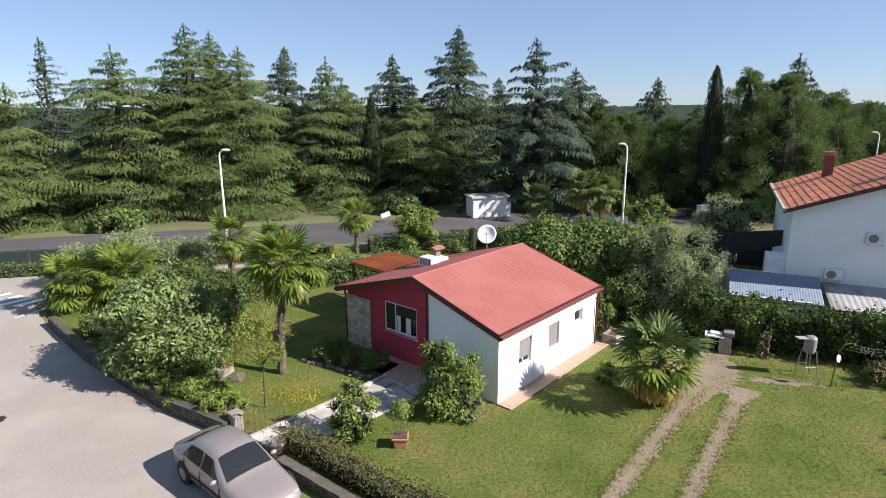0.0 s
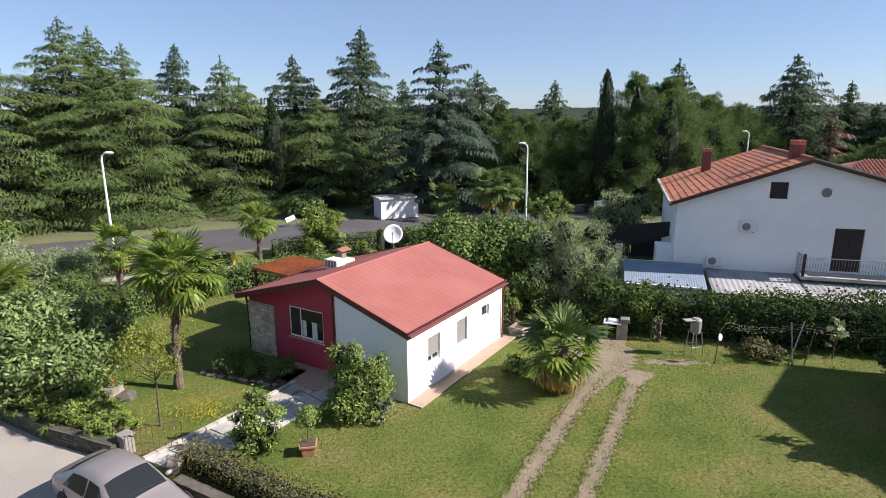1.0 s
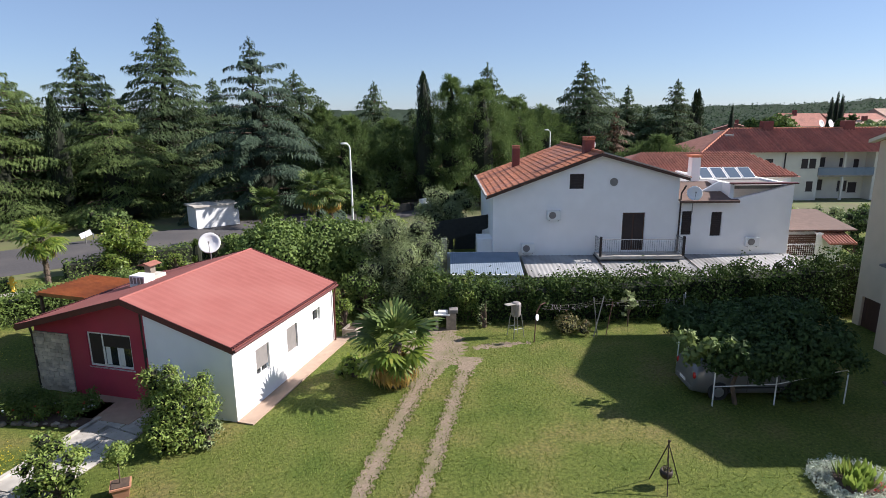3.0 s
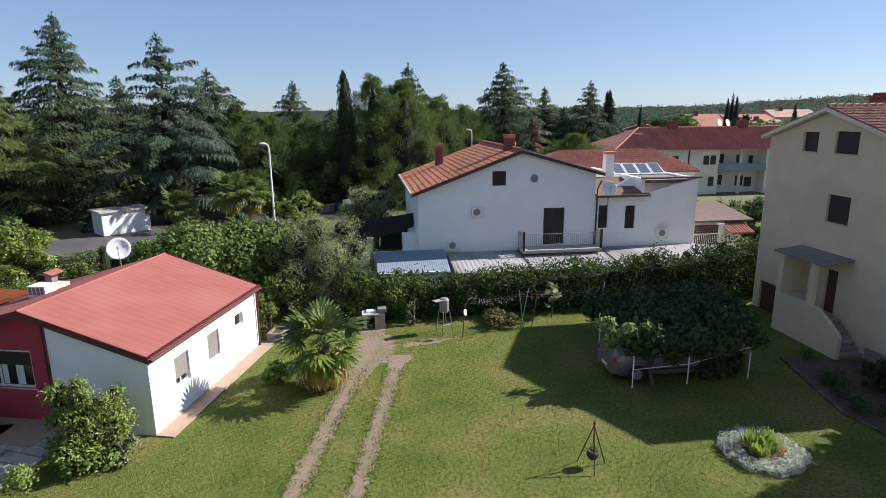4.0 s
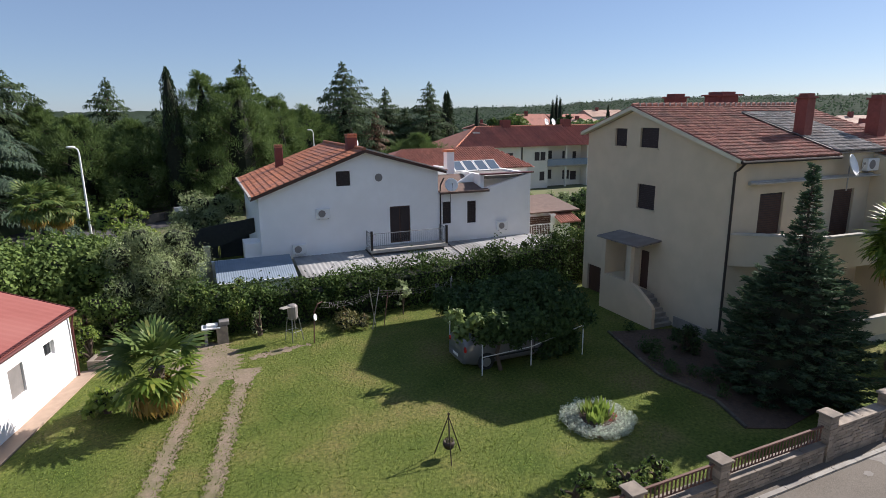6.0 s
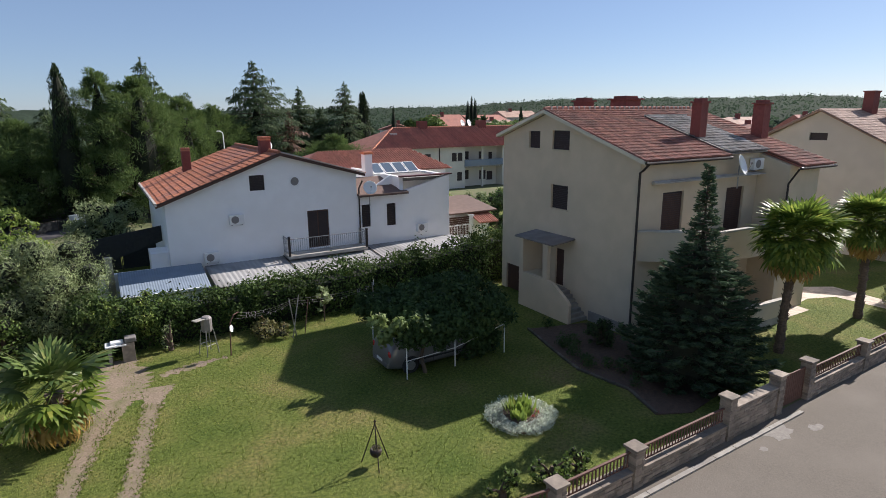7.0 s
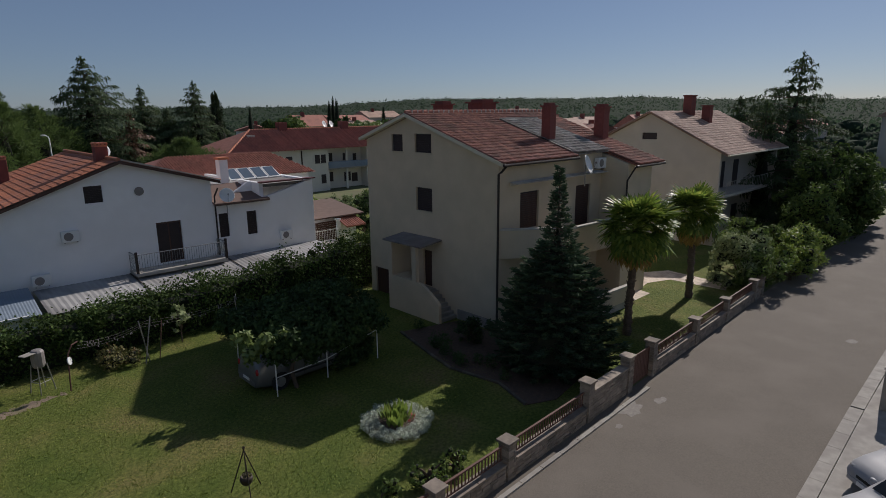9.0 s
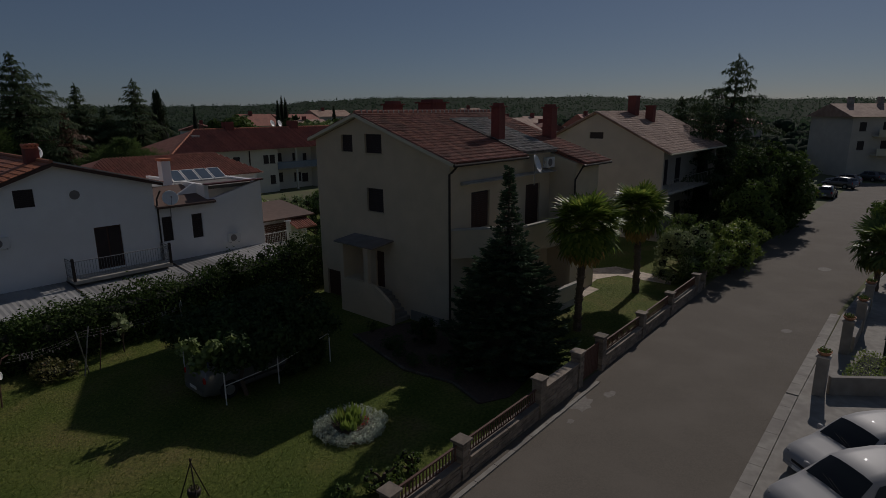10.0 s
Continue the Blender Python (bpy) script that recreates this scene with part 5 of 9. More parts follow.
def pine(x, y, h, r, leaf, seed, label, low=0.06, plumes=130, per=240, top=0.75):
    """A thick soft-needled pine: limbs that end in upright plumes of fine needles, heaped into an uneven crown."""
    rng = np.random.RandomState(seed)
    t = thing("pine_tree", at(x, y, 0, rng.uniform(0, 360)), label, "tree", "pines")
    mb = MB()
    rt = 0.014 * h + 0.06
    mb.tube([(0, 0, 0), (0.1, 0, h * 0.5), (0, 0.1, h * 0.9)], [rt, rt * 0.6, 0.04], 8)
    C, A, X = [], [], []
    ph = rng.uniform(0, 6.28, 3)
    for i in range(plumes):
        k = (i + 0.5) / plumes
        az = i * 2.39996 + rng.uniform(-0.4, 0.4)
        env = np.interp(k, [0, 0.12, 0.35, top, 0.92, 1], [0.62, 0.9, 1.0, 0.62, 0.28, 0.05])
        env *= 1 + 0.16 * math.sin(az * 2 + ph[0] + 6 * k) + 0.10 * math.sin(az * 3 + ph[1] - 9 * k)
        rad = r * env * rng.uniform(0.42, 1.0)
        zc = h * (low + (0.97 - low) * k) + rng.uniform(-0.3, 0.3)
        p = np.array([rad * math.cos(az), rad * math.sin(az), zc])
        R = (0.15 * r + 0.25) * rng.uniform(0.7, 1.25) * (1 if k < 0.85 else 0.6)
        if i % 2 == 0:
            mb.tube([(0, 0, max(0.3, zc - 0.45 * rad)), tuple(p * np.array([0.55, 0.55, 1]) - np.array([0, 0, 0.2 * rad])), tuple(p)], [0.05, 0.035, 0.015], 4, False)
        d = rand_dirs(rng, per, 0.55) + 0.35 * np.array([math.cos(az), math.sin(az), 0])
        C.append(p + d * (R * rng.uniform(0.1, 1.0, per) ** 0.6)[:, None])
        A.append(d + rng.normal(0, 0.25, (per, 3)) + np.array([0, 0, 0.35]))
        X.append(rand_dirs(rng, per))
    C, A, X = np.concatenate(C), np.concatenate(A), np.concatenate(X)
    n = len(C)
    part("trunk", mb, M_BARK, t)
    # solid dark body whose colour stands for shade within the crown
    prof = [(0.24 * r * np.interp(k, [0, 0.35, 0.75, 1], [0.7, 1, 0.6, 0.1]), h * (low + 0.86 * k)) for k in (0.02, 0.2, 0.4, 0.6, 0.8, 1)]
    part("core", MB().lathe(prof, 11), M_CROWNSHADE, t)
    part("crown", needles(C, A, X, 0.34 * rng.uniform(0.6, 1.25, n), 0.07 * rng.uniform(0.7, 1.3, n)), leaf, t)
    return t


def garden_spruce(x, y, h, r, leaf, seed, label):
    """A broad garden spruce: short boughs in whorls with upturned feathery ends, and a thin clothed spire."""
    rng = np.random.RandomState(seed)
    t = thing("conifer_tree", at(x, y), label, "tree", "conifers")
    mb = MB().tube([(0, 0, 0), (0, 0, h * 0.6), (0, 0, h * 0.98)], [0.16, 0.06, 0.015], 7)
    C, A, X, LN = [], [], [], []
    z = 0.15
    az = 0.0
    while z < h * 0.985:
        k = z / h
        prof = r * np.interp(k, [0, 0.11, 0.24, 0.38, 0.51, 0.6, 0.67, 0.8, 1], [0.88, 1, 0.88, 0.72, 0.53, 0.35, 0.23, 0.13, 0.03])
        nb = 19 if k < 0.35 else 14 if k < 0.6 else 8
        for b in range(nb):
            az += 2 * math.pi / nb + rng.uniform(-0.2, 0.2)
            L = prof * rng.uniform(0.80, 1.12) + 0.05
            z0 = z + rng.uniform(-0.12, 0.12)
            out, side = np.array([math.cos(az), math.sin(az), 0]), np.array([-math.sin(az), math.cos(az), 0])
            mb.tube([(0, 0, z0), tuple(out * L * 0.55 + np.array([0, 0, z0 - 0.06 * L])), tuple(out * L * 0.95 + np.array([0, 0, z0 + 0.02 * L]))], [0.025, 0.015, 0.006], 4, False)
            n = max(16, int(50 * L))
            q = rng.uniform(0.25, 1.0, n) ** 0.7
            wide = 0.08 + 0.20 * np.sin(np.pi * np.clip(q, 0, 1) ** 0.9) * min(1.0, L)
            lat = rng.choice([-1, 1], n) * wide * rng.uniform(0, 1, n) ** 0.6
            c = out * (L * q)[:, None] + side * lat[:, None]
            c[:, 2] = z0 + L * (-0.22 * q + 0.26 * q ** 2.5) + rng.normal(0, 0.035, n)
            a = out * 0.75 + side * (np.sign(lat) * 0.6)[:, None] + np.array([0, 0, 0.18]) + rng.normal(0, 0.2, (n, 3))
            C.append(c), A.append(a), X.append(rand_dirs(rng, n))
            LN.append(np.full(n, 0.24 if k < 0.62 else 0.15))
        z += 0.27 if k < 0.6 else 0.20
    C, A, X, LN = (np.concatenate(q) for q in (C, A, X, LN))
    n = len(C)
    part("trunk", mb, M_BARK, t)
    # dark turned shape painted as the shade deep among the boughs
    part("core", MB().lathe([(r * 0.55, 0.2), (r * 0.62, h * 0.08), (r * 0.28, h * 0.45), (r * 0.06, h * 0.62), (0.02, h * 0.7)], 11), M_CROWNSHADE, t)
    part("crown", needles(C, A, X, LN * rng.uniform(0.7, 1.4, n), 0.075 * rng.uniform(0.6, 1.3, n)), leaf, t)
    return t


def cypress(x, y, h, r, seed, label, leaf=None, name="cypress_tree", per=420):
    """A column cypress built of upright plumes, ragged at the tip."""
    rng = np.random.RandomState(seed)
    t = thing(name, at(x, y), label, "tree", "")
    n = int(h * r * per)
    m = max(10, int(h * 5))
    pk, pa = np.concatenate([rng.uniform(0, 0.8, m - 6), np.linspace(0.80, 0.90, 6)]), rng.uniform(0, 2 * math.pi, m)
    pr = np.interp(pk, [0, 0.1, 0.45, 0.75, 0.95], [0.5, 0.75, 0.85, 0.45, 0.05]) * r * rng.uniform(0.8, 1.1, m)
    i = rng.randint(0, m, n)
    u = rng.uniform(0, 1, n)
    w = rng.uniform(0, 2 * math.pi, n)
    fat = np.where(pk[i] > 0.79, 0.16, 0.30) * r * np.sin(np.pi * np.clip(u, 0.03, 0.97)) ** 0.7 * rng.uniform(0.4, 1.0, n)
    zz = pk[i] + u * np.minimum(0.16, (1.0 - pk[i]) * (0.7 + 0.3 * rng.uniform(0, 1, m)[i]))
    rad = pr[i] * (1 - 0.35 * u)
    c = np.stack([rad * np.cos(pa[i]) + fat * np.cos(w), rad * np.sin(pa[i]) + fat * np.sin(w), 0.1 + zz * (h - 0.1)], 1)
    a = np.stack([np.cos(w) * 0.3, np.sin(w) * 0.3, np.ones(n)], 1) + rng.normal(0, 0.2, (n, 3))
    part("trunk", MB().tube([(0, 0, 0), (0, 0, h * 0.8)], [0.16, 0.04], 7), M_BARK, t)
    # dark column behind the plumes, coloured as inner shade
    part("core", MB().lathe([(r * 0.4, 0.2), (r * 0.66, h * 0.2), (r * 0.72, h * 0.5), (r * 0.42, h * 0.8), (0.03, h * 0.95)], 9), M_CROWNSHADE, t)
    part("crown", cards(c, a, rand_dirs(rng, n), 0.34 * rng.uniform(0.6, 1.2, n), 0.09 * rng.uniform(0.6, 1.2, n), 0.2), leaf or L_CYPRESS, t)
    return t


def clumps(rng, n, r, h, z0, flat=0.7, count=None):
    """Centres and radii of leaf clumps filling a rounded crown."""
    out = []
    for i in range(count or n):
        d = rand_dirs(rng, 1, 0.25)[0]
        k = rng.uniform(0.4, 1.08)
        rr = r * rng.uniform(0.16, 0.34)
        if z0 < 0.35 and i % 4 == 0:
            w = rng.uniform(0, 6.28)
            out.append((math.cos(w) * r * 0.72, math.sin(w) * r * 0.72, z0 + rr * 0.7 + rng.uniform(0, 0.25) * h, rr))
            continue
        out.append((d[0] * (r - rr * 0.7) * k, d[1] * (r - rr * 0.7) * k, z0 + h * 0.5 + d[2] * (h * 0.5 - rr * 0.6) * k, rr))
    return out


def leaf_balls(rng, balls, per_m2, ll, lw, flat=1.0, up=0.2, upright=0.0):
    C, A, X, LN, WD = [], [], [], [], []
    for bx, by, bz, br in balls:
        n = max(8, int(per_m2 * 4 * math.pi * br * br))
        d = rand_dirs(rng, n, up)
        w = rng.uniform(0, 6.28, 3)
        lump = 1 + 0.22 * np.sin(4 * d[:, 0] + w[0]) * np.sin(4 * d[:, 1] + w[1]) + 0.14 * np.sin(7 * d[:, 2] + 5 * d[:, 0] + w[2])
        rad = br * (0.42 + 0.80 * rng.uniform(0, 1, n) ** 0.75) * lump
        c = d * rad[:, None]
        c[:, 2] *= flat
        C.append(c + np.array([bx, by, bz]))
        t = rand_dirs(rng, n, upright)
        A.append(t - d * 0.4 * (t * d).sum(1, keepdims=True) + np.array([0, 0, -0.25 + upright]))
        X.append(np.cross(d + rng.normal(0, 0.45, (n, 3)), t))
        LN.append(ll * rng.uniform(0.6, 1.25, n))
        WD.append(lw * rng.uniform(0.6, 1.25, n))
    return cards(*[np.concatenate(q) for q in (C, A, X, LN, WD)], 0.12)


def tree(name, x, y, h, r, leaf, seed, label, z0=None, n=26, per_m2=70, ll=0.2, lw=0.11, trunk=0.12, flat=0.85, category="tree", core=True, group=""):
    """A broad tree or bush: trunk, limbs, and clumps of leaves with gaps."""
    rng = np.random.RandomState(seed)
    t = thing(name, at(x, y), label, category, group)
    z0 = h * 0.25 if z0 is None else z0
    balls = clumps(rng, n, r, h - z0, z0, flat)
    mb = MB()
    mb.tube([(0, 0, 0), (0.03, 0.02, z0 + (h - z0) * 0.15), (0.05, -0.03, z0 + (h - z0) * 0.5)], [trunk, trunk * 0.8, trunk * 0.35], 8)
    for bx, by, bz, br in balls[:: max(1, len(balls) // 12)]:
        s = z0 + (bz - z0) * 0.25
        mb.tube([(0.03, 0.0, max(0.05, s)), (bx * 0.5, by * 0.5, (s + bz) / 2 + 0.08), (bx, by, bz)], [trunk * 0.45, trunk * 0.28, trunk * 0.1], 5, False)
    part("trunk", mb, M_BARK, t)
    # dark balls behind the leaves, shade painted into the openings
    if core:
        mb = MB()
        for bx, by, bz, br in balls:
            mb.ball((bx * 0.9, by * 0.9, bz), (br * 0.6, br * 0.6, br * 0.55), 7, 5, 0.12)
        part("core", mb, M_CROWNSHADE, t)["kind"] = "stuff"
    part("crown", leaf_balls(rng, balls, per_m2, ll, lw, flat), leaf, t)
    return t


def hedge(name, pts, width, height, leaf, seed, label, per_m2=110, ll=0.13, lw=0.075, bumpy=0.12, z0=0.0, taper=1.0, category="hedge"):
    """A clipped or grown-out hedge along a line on the ground."""
    rng = np.random.RandomState(seed)
    t = thing(name, at(*pts[0]), label, category)
    o = Vector(pts[0])
    P = [Vector(p) - o for p in pts]
    core = MB()
    C, N = [], []
    hs = height if hasattr(height, "__len__") else [height] * len(P)
    for i in range(len(P) - 1):
        p, q = P[i], P[i + 1]
        L = (q - p).length
        d = (q - p) / L
        s = Vector((-d.y, d.x))
        m = max(1, int(L / 0.9))
        for k in range(m):
            a, b = p + d * (L * k / m), p + d * (L * (k + 1) / m)
            w = max(0.06, width * 0.5 - 0.10 - 0.5 * bumpy + rng.uniform(-0.03, 0.03))
            hh = hs[i] + (hs[i + 1] - hs[i]) * (k + 0.5) / m - 0.12 - 0.7 * bumpy + rng.uniform(-0.05, 0.05)
            core.prism([tuple(a - s * w), tuple(b - s * w), tuple(b + s * w), tuple(a + s * w)], z0, z0 + max(0.1, hh))
        for face, area in (("f", L * max(hs[i], hs[i + 1])), ("b", L * max(hs[i], hs[i + 1])), ("t", L * width), ("e", width * hs[i] * 2)):
            n = int(area * per_m2)
            u = rng.uniform(0, 1, n)
            hh = hs[i] + (hs[i + 1] - hs[i]) * u
            wob = bumpy * np.array([noise.noise((float(a) * L * 0.9 + i * 7 + seed, 1.7 * hash_face(face), 0)) for a in u]) * 2
            v = rng.uniform(0, 1, n)
            if face == "t":
                lat, z = (v - 0.5) * width, hh + wob
                nor = np.tile([0, 0, 1.0], (n, 1))
            elif face == "e":
                lat, z = (v - 0.5) * width, rng.uniform(0, 1, n) * hh
                u = np.where(rng.rand(n) < 0.5, 0.0, 1.0)
                nor = np.stack([np.where(u < 0.5, -d.x, d.x), np.where(u < 0.5, -d.y, d.y), np.zeros(n)], 1)
            else:
                sg = 1 if face == "b" else -1
                lat, z = sg * (width * 0.5 * (taper + (1 - taper) * (1 - v)) + wob * 0.6), v * (hh + wob)
                nor = np.tile([sg * s.x, sg * s.y, 0.15], (n, 1))
            c = np.stack([p.x + d.x * L * u + s.x * lat, p.y + d.y * L * u + s.y * lat, z0 + z], 1) + rng.normal(0, 0.045 + 0.22 * bumpy, (n, 3))
            c[:, 2] = np.maximum(c[:, 2], z0 + 0.02)
            C.append(c), N.append(nor)
    C, N = np.concatenate(C), np.concatenate(N)
    n = len(C)
    tdir = rand_dirs(rng, n)
    A = tdir - N * 0.5 * (tdir * N).sum(1, keepdims=True) + np.array([0, 0, -0.2])
    X = np.cross(N + rng.normal(0, 0.5, (n, 3)), tdir)
    # dark blocks under the leaves, coloured as the shade inside the hedge
    part("branch_core", core, M_CROWNSHADE, t)
    if bumpy > 0.35:
        balls = []
        for i in range(len(P) - 1):
            d = (P[i + 1] - P[i]).normalized()
            s = Vector((-d.y, d.x))
            for k in range(int((P[i + 1] - P[i]).length * 3.2)):
                u = rng.uniform(0, 1)
                c = P[i].lerp(P[i + 1], u) + s * rng.uniform(-0.55, 0.45) * width
                top = hs[i] + (hs[i + 1] - hs[i]) * u
                balls.append((c.x, c.y, z0 + top * rng.uniform(0.25, 1.02), rng.uniform(0.25, 0.5)))
        part("outgrowth", leaf_balls(rng, balls, per_m2 * 0.55, ll * 1.1, lw * 1.1), leaf, t)
    part("foliage", cards(C, A, X, ll * rng.uniform(0.6, 1.3, n), lw * rng.uniform(0.6, 1.3, n), 0.12), leaf, t)
    return t


def hash_face(f):
    return {"f": 1.0, "b": 2.3, "t": 3.9, "e": 5.1}[f]


def frond_mesh(name, seed, lp, lb, blades, droop, material):
    """One fan leaf: a stalk and narrow pleated blades spread round its end."""
    rng = np.random.RandomState(seed)
    V = []
    w = 0.012
    for a, b in (((0, 0), (lp * 0.5, 0.02)), ((lp * 0.5, 0.02), (lp, 0.0))):
        V += [(a[0], -w, a[1]), (b[0], -w, b[1]), (b[0], w, b[1]), (a[0], w, a[1])]
        V += [(a[0], 0, a[1] - w), (b[0], 0, b[1] - w), (b[0], 0, b[1] + w), (a[0], 0, a[1] + w)]
    for i in range(blades):
        t = (i + 0.5) / blades * 2 - 1
        ang = t * radians(118)
        L = lb * (1 - 0.28 * abs(t) ** 1.5) * rng.uniform(0.92, 1.06)
        d = np.array([math.cos(ang), math.sin(ang), 0.0])
        s = np.array([-d[1], d[0], 0.0])
        hw = lb * 0.058
        base = np.array([lp, 0, 0])
        fold = 0.02 * (1 if i % 2 else -1)
        dr = droop * rng.uniform(0.6, 1.4)
        pts = [(0.04, 0.40), (0.48, 1.25), (0.80, 0.85), (1.0, 0.10)]
        row = []
        for k, (f, ww) in enumerate(pts):
            z = -dr * L * f ** 2.4 - 0.10 * abs(t) * L * f
            c = base + d * L * f * (1 - 0.25 * dr * f) + np.array([0, 0, z + fold])
            row.append((c - s * hw * ww, c + s * hw * ww))
        for k in range(3):
            V += [row[k][0], row[k + 1][0], row[k + 1][1], row[k][1]]
    me = quads(np.array(V, dtype=float))
    me.name = name
    me.materials.append(material)
    return me


FRONDS = [frond_mesh("frond", 70 + i, 0.70, 0.60, 20, 0.10 + 0.10 * i, L_PALM) for i in range(4)]
FRONDS_SHADED = [frond_mesh("frond", 80 + i, 0.66, 0.66, 22, 0.14 + 0.12 * i, L_PALMSHADED) for i in range(4)]
DRY = [frond_mesh("dry_frond", 90 + i, 0.5, 0.62, 14, 0.6, L_PALMDRY) for i in range(2)]


def palm(x, y, trunk_h, scale, seed, label, fronds=34, dry=6, lean=(0, 0), thick=0.13, low=-50, leaves=FRONDS):
    """A fan palm with a shaggy trunk."""
    rng = np.random.RandomState(seed)
    t = thing("palm_tree", at(x, y, 0, rng.uniform(0, 360)), label, "palm", "fan palms")
    mb = MB()
    n = max(3, int(trunk_h / 0.22))
    pts, rad = [], []
    for i in range(n + 1):
        k = i / n
        pts.append((lean[0] * k * k, lean[1] * k * k, trunk_h * k))
        rad.append(thick * (1.25 - 0.25 * min(1, k * 4)) * (1.0 + (0.16 if i % 2 else -0.06)) * (1.15 if k > 0.8 else 1))
    mb.tube(pts, rad, 10)
    for i in range(int(trunk_h * 26)):
        k = rng.uniform(0.1, 1)
        a = rng.uniform(0, 6.28)
        p = np.array([lean[0] * k * k, lean[1] * k * k, trunk_h * k])
        d = np.array([math.cos(a), math.sin(a), 0])
        q = p + d * thick * 1.0
        e = q + d * 0.07 + np.array([0, 0, 0.09])
        mb.tube([tuple(q), tuple(e)], [0.03, 0.01], 4)
    part("trunk", mb, M_PALMBARK, t)
    top = Vector((lean[0], lean[1], trunk_h))
    for i in range(fronds):
        k = (i + 0.5) / fronds
        el = 82 - (82 - low) * k ** 0.85 + rng.uniform(-8, 8)
        az = i * 137.5 + rng.uniform(-12, 12)
        f = new("frond", leaves[int(min(3, k * 4))])
        f.parent = t
        sc = scale * rng.uniform(0.85, 1.1) * (0.75 if k < 0.12 else 1)
        f.matrix_basis = Matrix.Translation(top + Vector((0, 0, 0.12 * (1 - k)))) @ pose(0, 0, 0, 0, 0, az) @ pose(0, 0, 0, rng.uniform(-18, 18), -el, 0) @ Matrix.Scale(sc, 4)
    for i in range(dry):
        f = new("dry_frond", DRY[i % 2])
        f.parent = t
        f.matrix_basis = Matrix.Translation(top - Vector((0, 0, 0.10))) @ pose(0, 0, 0, 0, 0, i * 360 / max(1, dry) + rng.uniform(-20, 20)) @ pose(0, 0, 0, rng.uniform(-15, 15), rng.uniform(38, 70), 0) @ Matrix.Scale(scale * rng.uniform(0.9, 1.12), 4)
    return t


# the row of tall conifers beyond the main road
CONIFERS = [
    ("c", -34.9, 46.6, 12.6, 5.3), ("b", -42.1, 62.3, 17.8, 4.5), ("c", -27.3, 49.1, 15.6, 6.6), ("c", -23.3, 53.2, 17.8, 6.6),
    ("c", -22.1, 56.9, 17.6, 6.4), ("c", -18.3, 53.0, 15.9, 5.6), ("d", -18.5, 67.5, 17.4, 4.9), ("c", -11.6, 56.8, 15.3, 5.4),
    ("d", -6.7, 74.6, 17.1, 5.7), ("y", -8.5, 65.4, 12.3, 1.2), ("c", -3.4, 56.8, 12.0, 5.2), ("d", 1.3, 71.8, 20.1, 5.8),
    ("u", 9.2, 61.1, 17.4, 6.2), ("d", 15.5, 72.1, 15.4, 6.4), ("d", 6.9, 77.5, 14.5, 5.1), ("d", 26.5, 75.1, 14.3, 4.8),
    ("p", 19.1, 62.9, 10.2, 5.3), ("p", 24.8, 65.1, 9.5, 5.3), ("p", 18.0, 70.4, 11.2, 4.8), ("d", 32.0, 75.1, 10.9, 4.6),
    ("y", 26.9, 59.9, 15.0, 1.3), ("p", 30.5, 60.3, 14.3, 4.7), ("p", 32.6, 56.9, 13.8, 5.6), ("d", 36.8, 62.6, 16.0, 5.2),
    ("p", 38.0, 58.3, 12.1, 4.6), ("p", 44.0, 61.4, 11.0, 5.0), ("d", 47.3, 70.5, 10.7, 5.2), ("p", 54.1, 71.8, 9.9, 5.5),
    ("d", 50.8, 61.7, 16.6, 6.1), ("r", 52.4, 57.7, 10.6, 3.0), ("d", 63.1, 66.9, 14.0, 3.9), ("d", 65.2, 64.8, 11.0, 4.2),
    ("d", 66.3, 60.7, 14.6, 5.0), ("y", 72.6, 62.7, 13.7, 1.6), ("p", 52.1, 49.6, 7.4, 5.0), ("c", -37.8, 45.1, 13.4, 6.0),
    ("e", 65.2, -12.2, 15.3, 6.6), ("e", 59.6, -9.2, 11.0, 4.6), ("d", 66.0, -7.5, 11.4, 4.6), ("d", -31.0, 66.0, 14.5, 5.0), ("d", -12.5, 72.0, 14.0, 5.0), ("d", 12.5, 80.0, 13.0, 5.5), ("d", 21.0, 82.0, 12.0, 5.0), ("d", 41.0, 76.0, 11.0, 5.0)]
